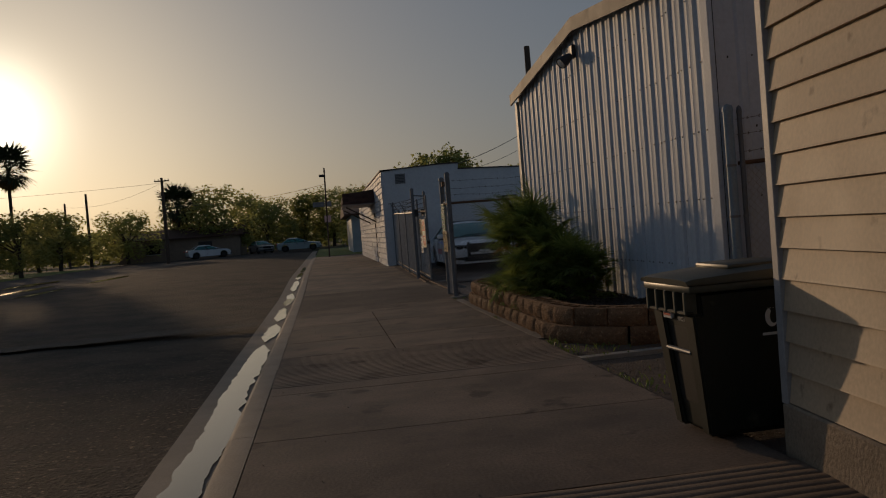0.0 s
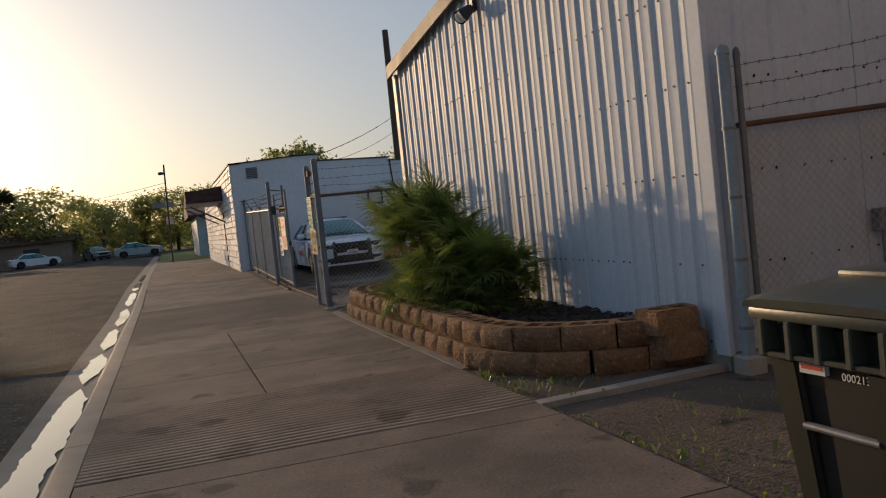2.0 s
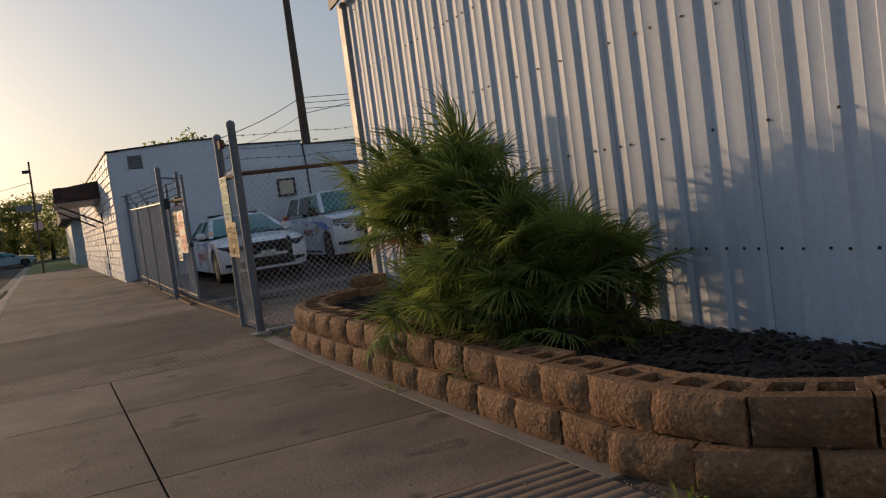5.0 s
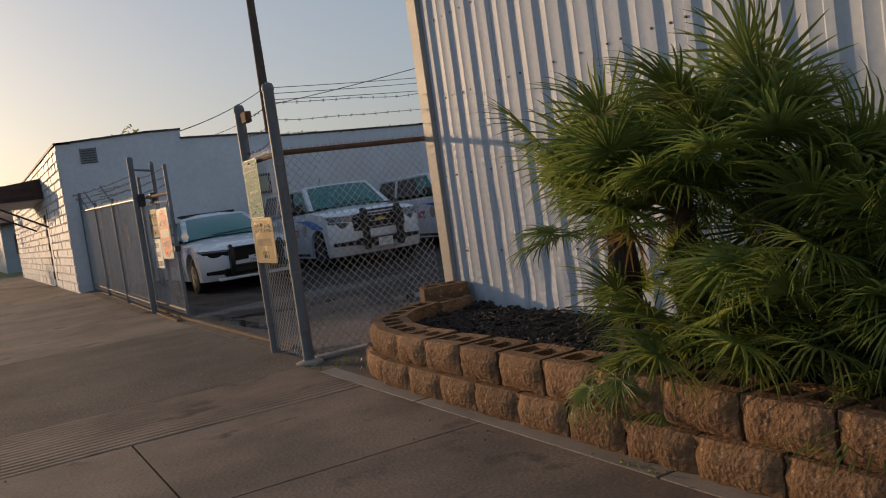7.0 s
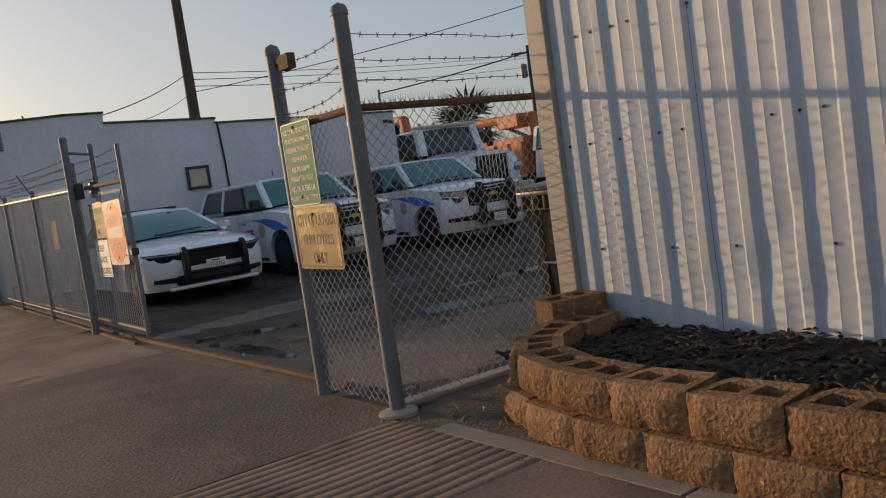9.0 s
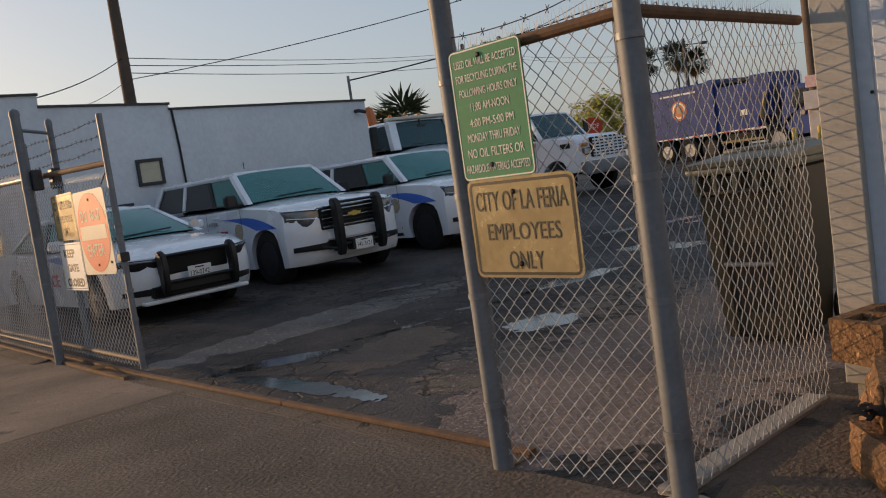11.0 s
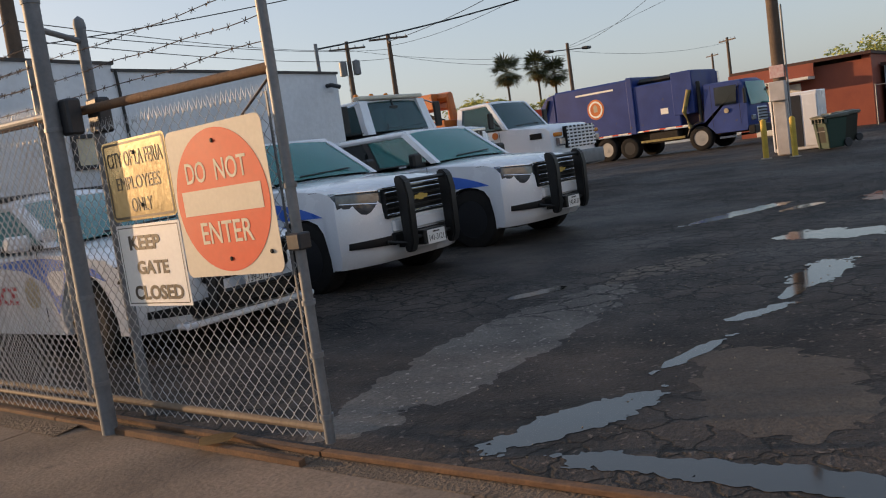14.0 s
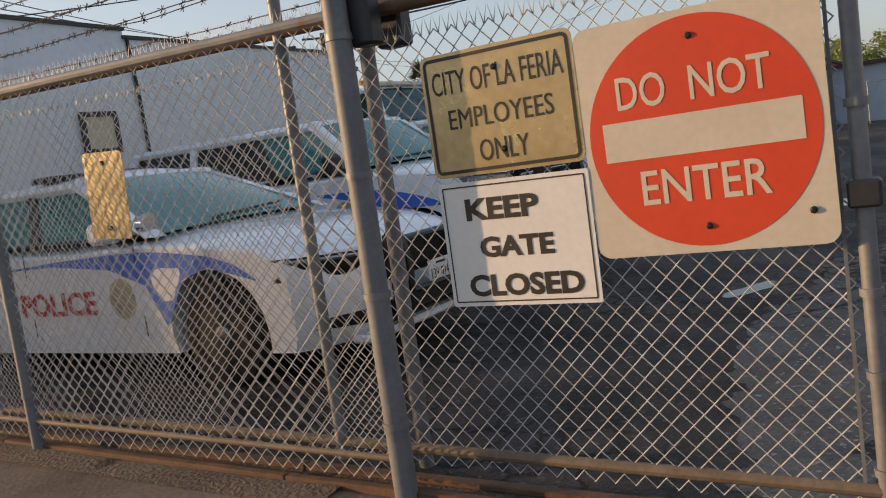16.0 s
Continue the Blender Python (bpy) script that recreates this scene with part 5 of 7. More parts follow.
LAMP_DARK = mat("smoked_lamp", (0.16, 0.17, 0.18), 0.12, 0.3, (0.06, 0.065, 0.07), 12, 40, 0.4, 0, coat=1.0)
TAN_TRIM = mat("truck_cream_paint", (0.66, 0.60, 0.48), 0.35, 0, (0.5, 0.44, 0.35), 2, 30, 0.3, 0.03, coat=0.4)
ORANGE = mat("orange_machine_paint", (0.62, 0.17, 0.025), 0.5, 0, (0.42, 0.10, 0.02), 2, 40, 0.4, 0.1, 0.004, spots=((0.14, 0.06, 0.03), 5, 0.63))
TRUCK_BLUE = mat("truck_blue_paint", (0.018, 0.045, 0.21), 0.45, 0, (0.013, 0.032, 0.15), 1.5, 40, 0.3, 0.03, coat=0.1, spec=0.3, spots=((0.05, 0.05, 0.08), 4, 0.66))
AXLE = mat("chassis_black", (0.03, 0.028, 0.026), 0.85, 0.0, (0.05, 0.04, 0.03), 5, 60, 0.5, 0.3, spec=0.15)
HYDRAULIC = mat("grimy_yellow_steel", (0.32, 0.26, 0.08), 0.6, 0.1, (0.12, 0.09, 0.04), 6, 40, 0.5, 0.2)
YELLOW = mat("bollard_yellow", (0.62, 0.42, 0.05), 0.55, 0, (0.45, 0.29, 0.04), 4, 50, 0.4, 0.1)
AMBER = mat("amber_lens", (0.6, 0.2, 0.02), 0.2, 0, None, 5, 40, 0.1, 0)


def arch(cx, r, sill, n=12):
    """Points of a wheel arch over an axle at height r*0.85, from its front foot to its rear one."""
    cz = r * 0.86
    a0 = math.asin(max(-1, min(1, (sill - cz) / r)))
    return [(cx + r * math.cos(a0 + (math.pi - 2 * a0) * i / n), cz + r * math.sin(a0 + (math.pi - 2 * a0) * i / n)) for i in range(n + 1)]


def wheel(parent, x, y, r, w, style, spin=0):
    s = 1 if y > 0 else -1
    t = part("wheel", lathe([(r * .6, -.001), (r * .62, -w / 2), (r * .70, -w / 2 - .004), (r * .93, -w / 2 + .01), (r, -w / 2 + .04), (r, w / 2 - .04), (r * .93, w / 2 - .01), (r * .70, w / 2 + .004), (r * .62, w / 2), (r * .6, 0)], 28, "y"), TYRE, parent)
    t.matrix_basis = pose(x, y, r)
    mt = RIM_ALLOY if style == "truck" else RIM_BLACK
    if style == "truck":
        prof = [(r * .62, s * w * .45), (r * .56, s * w * .3), (r * .3, s * w * .12), (r * .26, s * w * .42), (r * .12, s * w * .46), (.005, s * w * .46)]
    else:
        prof = [(r * .63, s * w * .48), (r * .58, s * w * .40), (r * .54, s * w * .22), (r * .22, s * w * .32), (r * .12, s * w * .38), (.005, s * w * .40)]
    rim = part("rim", lathe(prof, 24, "y"), mt, t)
    n = 10 if style == "truck" else 8
    bm = bmesh.new()
    for k in range(n):
        a = 2 * math.pi * k / n
        if style == "truck":
            c = Vector((r * .2 * math.cos(a), s * w * .44, r * .2 * math.sin(a)))
            tube(bm, c, c + Vector((0, s * .025, 0)), .018, 6)
        else:
            c0, c1 = Vector((r * .2 * math.cos(a), s * w * .33, r * .2 * math.sin(a))), Vector((r * .56 * math.cos(a), s * w * .36, r * .56 * math.sin(a)))
            tube(bm, c0, c1, .028, 6, .022)
    fixings = part("spokes" if style != "truck" else "lug_nuts", bm, mt, t)
    if style == "truck":
        tagged(fixings, kind="stuff")
    if style == "steel":
        part("hub_cap", lathe([(r * .24, s * w * .38), (r * .2, s * w * .5), (.01, s * w * .53)], 16, "y"), CHROME, t)
    return t


def body_shell(outline, W, front=0.22, rear=0.14, x_front=-0.9, x_rear=-4.2, crown=0.05, z_crown=0.9, belt=1.1):
    """A side outline pushed across the car, with rounded plan corners, barrel sides and a crowned bonnet."""
    st = [-1, -.985, -.95, -.86, -.6, -.25, .25, .6, .86, .95, .985, 1]
    bm = bmesh.new()
    rings = []
    L = min(x for x, z in outline)
    cx, cz = L / 2, 0.7
    for s in st:
        ring = []
        a = abs(s)
        for x, z in outline:
            fx = max(0.0, min(1.0, (x - x_front) / -x_front))
            rx = max(0.0, min(1.0, (x_rear - x) / (x_rear - L)))
            k = a ** 4
            x2 = x - front * k * fx + rear * k * rx
            z2 = z - crown * a ** 3 * (1 if z > z_crown else 0)
            edge = {1: .018, .985: .006}.get(a, 0.0)
            if z > 0.85 and edge:
                z2 -= edge
            y2 = s * W / 2 * (1 - 0.030 * max(0.0, z - 0.75) / 0.4 - 0.03 * max(0.0, 0.55 - z) / 0.3)
            ring.append(bm.verts.new((x2, y2, z2)))
        rings.append(ring)
    n = len(outline)
    for p, q in zip(rings, rings[1:]):
        for i in range(n):
            bm.faces.new((p[i], p[(i + 1) % n], q[(i + 1) % n], q[i]))
    bm.faces.new(rings[0])
    bm.faces.new(rings[-1][::-1])
    return bm


def face_patch(s, y0, y1, lo, hi, depth, sweep, half, proud=0.008, base=0.0, n=9):
    """A lamp or vent let into the rounded nose: between y0 and y1, from lo(u) to hi(u), following the plan curve."""
    bm = bmesh.new()
    rows = []
    for i in range(n + 1):
        u = i / n
        y = y0 + (y1 - y0) * u
        x = base + proud - sweep * (y / half) ** 4
        rows.append([bm.verts.new((x - dx, s * y, z)) for dx, z in ((depth, lo(u)), (0.004, lo(u)), (0, lo(u) + .012), (0, hi(u) - .012), (0.004, hi(u)), (depth, hi(u)))])
    for p, q in zip(rows, rows[1:]):
        for k in range(6):
            bm.faces.new((p[k], p[(k + 1) % 6], q[(k + 1) % 6], q[k]))
    bm.faces.new(rows[0][::-1]), bm.faces.new(rows[-1])
    return bm


def beam(bm, a, b, w, d):
    """A square pillar from a to b, w along the car and d across."""
    a, b = Vector(a), Vector(b)
    r = [[bm.verts.new(p + Vector((sx * w / 2, sy * d / 2, 0))) for sx, sy in ((-1, -1), (1, -1), (1, 1), (-1, 1))] for p in (a, b)]
    for i in range(4):
        bm.faces.new((r[0][i], r[0][(i + 1) % 4], r[1][(i + 1) % 4], r[1][i]))
    bm.faces.new(r[0][::-1]), bm.faces.new(r[1])
    return bm


def pane(corners, bulge, thick=0.006, n=6):
    """A gently curved sheet of glass through four corners (a, b along the foot, d, c along the head)."""
    a, b, c, d = (Vector(p) for p in corners)
    nor = (b - a).cross(d - a).normalized()
    bm = bmesh.new()
    grid = []
    for lay in (0, 1):
        rows = []
        for j in range(n + 1):
            v = j / n
            rows.append([bm.verts.new(a.lerp(b, i / n).lerp(d.lerp(c, i / n), v) + nor * (bulge * (1 - (2 * i / n - 1) ** 2) * (1 - 0.5 * (2 * v - 1) ** 2) - lay * thick)) for i in range(n + 1)])
        for p, q in zip(rows, rows[1:]):
            for i in range(n):
                bm.faces.new((p[i], p[i + 1], q[i + 1], q[i]))
        grid.append(rows)
    g0, g1 = grid
    loop0 = g0[0] + [r[-1] for r in g0[1:]] + g0[-1][-2::-1] + [r[0] for r in g0[-2:0:-1]]
    loop1 = g1[0] + [r[-1] for r in g1[1:]] + g1[-1][-2::-1] + [r[0] for r in g1[-2:0:-1]]
    for i in range(len(loop0)):
        bm.faces.new((loop0[i], loop0[(i + 1) % len(loop0)], loop1[(i + 1) % len(loop1)], loop1[i]))
    return bm


def cabin(car, paint, bf, br, zb, tf, tr, zt, wb, wt, pillars, dark_from=None, screen=None, crown=0.11):
    """Roof, pillars, glass and seats. bf/br: foot of the front and rear glass; tf/tr: their heads; pillars: x at the belt."""
    def side_pt(x_b, v, s):
        u = (x_b - bf) / (br - bf)
        xt = tf + (tr - tf) * u
        return Vector((x_b + (xt - x_b) * v, s * (wb + (wt - wb) * v) / 2, zb + (zt - zb) * v))
    bm = bmesh.new()
    nx, ny = 10, 8
    for lay in (0, 1):
        rows = []
        for i in range(nx + 1):
            u = i / nx
            rows.append([bm.verts.new((tf + 0.03 - 0.06 * lay * 0 + (tr - tf - 0.06) * u, (2 * j / ny - 1) * (wt / 2 + .012), zt + crown * (1 - (2 * u - 1) ** 4) ** .5 * (1 - abs(2 * j / ny - 1) ** 3 * 0.85) - 0.035 * lay - 0.004)) for j in range(ny + 1)])
        for p, q in zip(rows, rows[1:]):
            for j in range(ny):
                bm.faces.new((p[j], p[j + 1], q[j + 1], q[j]))
    part("roof", bm, paint, car, sharp=50)
    for s in (-1, 1):
        bm = bmesh.new()
        beam(bm, side_pt(bf, -.04, s), side_pt(bf, 1.02, s), .12, .085)
        part("front_pillar", bm, paint, car)
        bm = bmesh.new()
        beam(bm, side_pt(br, -.04, s), side_pt(br, 1.02, s), .16, .07)
        part("rear_pillar", bm, paint, car)
        part("roof_rail", tubed(side_pt(bf, 1, s), side_pt(br, 1, s), .048, 8), paint, car)
        xs = [bf - 0.02] + list(pillars) + [br + 0.05]
        for i, x in enumerate(pillars):
            part("pillar", beam(bmesh.new(), side_pt(x, -.03, s), side_pt(x, 1.0, s), .10, .05), BLACK_PLASTIC if i == 0 else paint, car)
        for i, (x0, x1) in enumerate(zip(xs, xs[1:])):
            cn = [side_pt(x0, 0.02, s), side_pt(x1, 0.02, s), side_pt(x1, .97, s), side_pt(x0, .97, s)]
            if s > 0:
                cn = [cn[1], cn[0], cn[3], cn[2]]
            part("side_window", pane(cn, 0.006, n=2), DARK_GLASS if (dark_from is not None and i >= dark_from) else (screen or AUTO_GLASS), car)
        part("belt_trim", tubed(side_pt(bf, 0.0, s) + Vector((0, s * .02, .005)), side_pt(br, 0.0, s) + Vector((0, s * .02, .005)), .012, 6), BLACK_PLASTIC, car)
    part("roof_header", tubed(side_pt(bf, 1.02, -1), side_pt(bf, 1.02, 1), .045, 8), paint, car)
    part("wiper", chain([side_pt(bf, 0.04, -1) + Vector((.05, .5, .03)), side_pt(bf, .07, 1) + Vector((.03, -.35, .05))], .009, 4), BLACK_PLASTIC, car)
    a, b, c, d = side_pt(bf, 0, -1), side_pt(bf, 0, 1), side_pt(bf, 1, 1), side_pt(bf, 1, -1)
    part("windscreen", pane([a + Vector((.03, .03, 0)), b + Vector((.03, -.03, 0)), c + Vector((.02, -.03, .01)), d + Vector((.02, .03, .01))], 0.05), screen or AUTO_GLASS, car, "teal tinted windscreen")
    a, b, c, d = side_pt(br, 0, 1), side_pt(br, 0, -1), side_pt(br, 1, -1), side_pt(br, 1, 1)
    part("rear_window", pane([a, b, c, d], 0.03), DARK_GLASS, car)
    part("dashboard", boxed(bf - 0.55, -wb / 2 + .08, zb - 0.25, bf - 0.1, wb / 2 - .08, zb + 0.01, bevel=.03), CABIN, car)
    part("rear_view_mirror", boxed(tf + .10, -.12, zt - .16, tf + .13, .12, zt - .09, bevel=.01), BLACK_PLASTIC, car)
    for s in (-1, 1):
        seat = part("seat", taper_box(bmesh.new(), (bf - 1.35, s * .38 - .24, bf - 1.05, s * .38 + .24), (bf - 1.5, s * .38 - .2, bf - 1.36, s * .38 + .2), zb - 0.5, zb + 0.22, .03), CABIN, car)
        part("headrest", boxed(bf - 1.54, s * .38 - .12, zb + .24, bf - 1.44, s * .38 + .12, zb + .42, bevel=.03), CABIN, seat)
    sw = part("steering_wheel", chain([(0, .17 * math.cos(a * .524), .17 * math.sin(a * .524)) for a in range(13)], .014, 6), CABIN, car)
    sw.matrix_basis = pose(bf - .62, .38, zb + .02, 0, -25, 0)
    part("rear_seat", taper_box(bmesh.new(), (br + .55, -.6, br + .8, .6), (br + .45, -.55, br + .6, .55), zb - .5, zb + .12, .03), CABIN, car)


def swoosh(car, pts_top, pts_low, y, mt, name="decal"):
    """A flat curved graphic on the car's side, a hair proud of the paint."""
    for s in (-1, 1):
        bm = bmesh.new()
        t = [bm.verts.new((x, s * y(z), z)) for x, z in pts_top]
        l = [bm.verts.new((x, s * y(z), z)) for x, z in pts_low]
        for i in range(len(t) - 1):
            bm.faces.new((t[i], t[i + 1], l[i + 1], l[i]))
        part(name, bm, mt, car)


def side_text(car, text, x, z, w, h, mt, y, bold=0.0):
    for s in (-1, 1):
        me = text_mesh(text, w, h, bold=bold)
        me.transform(Matrix(((s * -1, 0, 0, x), (0, 0, s, s * y), (0, 1, 0, z), (0, 0, 0, 1))) if s < 0 else Matrix(((-1, 0, 0, x), (0, 0, 1, y), (0, 1, 0, z), (0, 0, 0, 1))))
        part("lettering", me, mt, car)


def number_plate(car, x, z, number):
    p = part("number_plate", boxed(x - .004, -.155, z - .078, x, .155, z + .078, bevel=.002), SIGN_KEEP, car, "white number plate")
    me = text_mesh(number, .25, .065)
    me.transform(Matrix(((0, 0, 1, x + .0006), (1, 0, 0, 0), (0, 1, 0, z - .012), (0, 0, 0, 1))))
    part("lettering", me, SIGN_BLACK, p)
    part("state_band", boxed(x, -.06, z + .045, x + .001, .06, z + .06), SIGN_BLACK, p)


def push_bar(car, x, z0, z1, half, spread, mt=BLACK_PLASTIC):
    """Front guard: two stout uprights, cross tubes and short mounts."""
    for s in (-1, 1):
        bm = bmesh.new()
        prof = [(x - .03, z0), (x + .05, z0 - .01), (x + .10, z0 + .10), (x + .115, z1 - .20), (x + .085, z1 - .05), (x + .02, z1 + .01), (x - .05, z1 + .005), (x - .06, z1 - .05), (x - .01, z1 - .16), (x - .02, z0 + .1)]
        prism(bm, prof, s * spread - half, s * spread + half, "y")
        bmesh.ops.bevel(bm, geom=list(bm.edges), offset=.016, segments=2, affect='EDGES')
        part("guard_upright", bm, mt, car)
        part("guard_mount", boxed(x - .25, s * spread - .02, z0 + .05, x + .01, s * spread + .02, z0 + .11), mt, car)
    for z in (z0 + .14, z1 - .06):
        part("guard_bar", tubed((x + .03, -spread, z), (x + .03, spread, z), .022, 8), mt, car)


def suv(label, m, unit, number):
    c = thing("police_suv", label, "car", m, "patrol cars in the yard")
    L, W, r = 5.18, 2.04, 0.415
    fa, ra, sill = -0.86, -3.81, 0.26
    out = [(-.12, .27), (-.03, .36), (0, .52), (0, .78), (-.03, 1.0), (-.07, 1.09), (-.16, 1.14), (-.5, 1.19), (-1.0, 1.235), (-1.42, 1.26), (-2.4, 1.235), (-4.9, 1.235), (-5.1, 1.2), (-5.16, .9), (-5.18, .6), (-5.12, .38)]
    out += [(-4.9, sill)] + arch(ra, .47, sill)[::-1] + arch(fa, .47, sill)[::-1] + [(-.33, sill + .02)]
    part("body", body_shell(out, W, .30, .14, -.53, -4.44, .06, 1.05), CAR_WHITE, c, sharp=32)
    part("underbody", boxed(-4.95, -.76, .24, -.3, .76, .8), AXLE, c)
    part("floor_pan", boxed(-4.9, -.9, .78, -1.5, .9, .84), CABIN, c)
    for y in (-.868, .868):
        wheel(c, fa, y, r, .27, "black"), wheel(c, ra, y, r, .27, "black")
    cabin(c, CAR_WHITE, -1.47, -4.98, 1.265, -2.06, -4.72, 1.72, 1.74, 1.48, (-2.55, -3.72), 1, None, .085)
    # face
    part("grille", boxed(-.06, -.56, .74, .012, .56, 1.06, bevel=.015), GRILLE, c)
    for i in range(5):
        part("grille_bar", boxed(-.02, -.55, .77 + .058 * i, .028, .55, .792 + .058 * i, bevel=.006), CHROME if i % 2 == 0 else BLACK_PLASTIC, c)
    part("grille_surround", boxed(-.04, -.60, 1.055, .02, .60, 1.082, bevel=.008), CHROME, c)
    part("badge", prism(bmesh.new(), [(-.12, -.02), (-.10, .02), (-.04, .02), (-.03, .035), (.04, .035), (.05, .02), (.12, .02), (.10, -.02), (.04, -.02), (.03, -.035), (-.04, -.035), (-.05, -.02)], .03, .045, "x"), mat("badge_gold", (.65, .45, .12), .3, .6, None, 5, 40, .1, 0), c).matrix_basis = pose(0, 0, .92)
    for s in (-1, 1):
        lamp = part("headlight", face_patch(s, .55, .99, lambda u: .745 + .12 * u, lambda u: 1.035 + .025 * u, .12, .30, 1.02, .012, -.035), LAMP_DARK, c, "clear headlight with chrome reflector")
        part("lamp_brow", face_patch(s, .58, .995, lambda u: 1.038 + .025 * u, lambda u: 1.064 + .025 * u, .1, .30, 1.02, .02, -.035), CHROME, lamp)
        part("lamp_divider", face_patch(s, .60, .97, lambda u: .905 + .045 * u, lambda u: .925 + .045 * u, .1, .30, 1.02, .016, -.035), CHROME, lamp)
        part("fog_intake", face_patch(s, .44, .95, lambda u: .455 + .02 * u, lambda u: .56 - .015 * u, .1, .30, 1.02, .01, 0.0), GRILLE, c)
        mr = part("wing_mirror", boxed(-1.72, s * 1.06 - .10, 1.22, -1.60, s * 1.06 + .10, 1.42, bevel=.03), BLACK_PLASTIC, c)
        part("mirror_arm", boxed(-1.70, s * .93 - .05, 1.22, -1.64, s * .93 + .06, 1.27), BLACK_PLASTIC, mr)
        for x in (-2.35, -3.45):
            part("door_handle", boxed(x - .11, s * 1.0 - .012, 1.075, x + .11, s * 1.0 + .022, 1.105, bevel=.008), CAR_WHITE, c)
        for x in (-1.52, -2.66, -3.70):
            part("door_seam", boxed(x - .004, s * 1.0 - .01, .42, x + .004, s * 1.004 + .004 * s, 1.2), GRILLE, c)
        part("sill_trim", boxed(-3.4, s * .985 - .02, .30, -1.52, s * .985 + .02, .36, bevel=.008), BLACK_PLASTIC, c)
        part("tail_light", boxed(-5.17, s * .86 - .07, .95, -5.02, s * .86 + .09, 1.3, bevel=.02), SIGN_RED, c)
    part("lower_intake", boxed(-.06, -.5, .45, .012, .5, .58, bevel=.02), GRILLE, c)
    part("skid_panel", boxed(-.06, -.48, .58, .018, .48, .72, bevel=.02), CAR_WHITE, c)
    ysd = lambda z: 1.02 * (1 - 0.030 * max(0.0, z - 0.75) / 0.4) + .003
    xs = [-.5 - .06 * k for k in range(31)]
    tt = [(x, 1.055 - .2 * max(0.0, x + 1.5) ** 2) for x in xs]
    ll = [(x, min(z, max(1.05 - .2 * min(1.0, (x + 2.3) / 1.2) ** 2, .377 + math.sqrt(max(0.0, .47 ** 2 - (x - fa) ** 2))))) for x, z in tt]
    swoosh(c, tt, ll, ysd, CAR_BLUE, "blue_decal")
    side_text(c, "POLICE", -2.38, .80, .82, .16, DECAL_RED, 1.022, .035)
    side_text(c, "LA FERIA", -2.45, 1.0, .36, .06, SIGN_BLACK, 1.02)
    side_text(c, unit, -.62, 1.10, .13, .04, SIGN_BLACK, .985)
    for s in (-1, 1):
        part("door_seal", prism(bmesh.new(), [(-1.62 + .12 * math.cos(a * .3927), .84 + .13 * math.sin(a * .3927)) for a in range(16)], s * 1.012, s * 1.022, "y"), DECAL_TAN, c, "round tan seal decal")
    push_bar(c, .10, .36, 1.17, .058, .37)
    for s in (-1, 1):
        part("guard_wing", chain([(.12, s * .40, .45), (.0, s * .6, .5)], .02, 6), BLACK_PLASTIC, c)
    number_plate(c, .185, .47, number)
    part("plate_holder", boxed(.02, -.2, .40, .176, .2, .56, bevel=.012), BLACK_PLASTIC, c)
    part("antenna", tubed((-3.0, 0, 1.86), (-3.0, 0, 1.97), .008, 6), BLACK_PLASTIC, c)
    return c


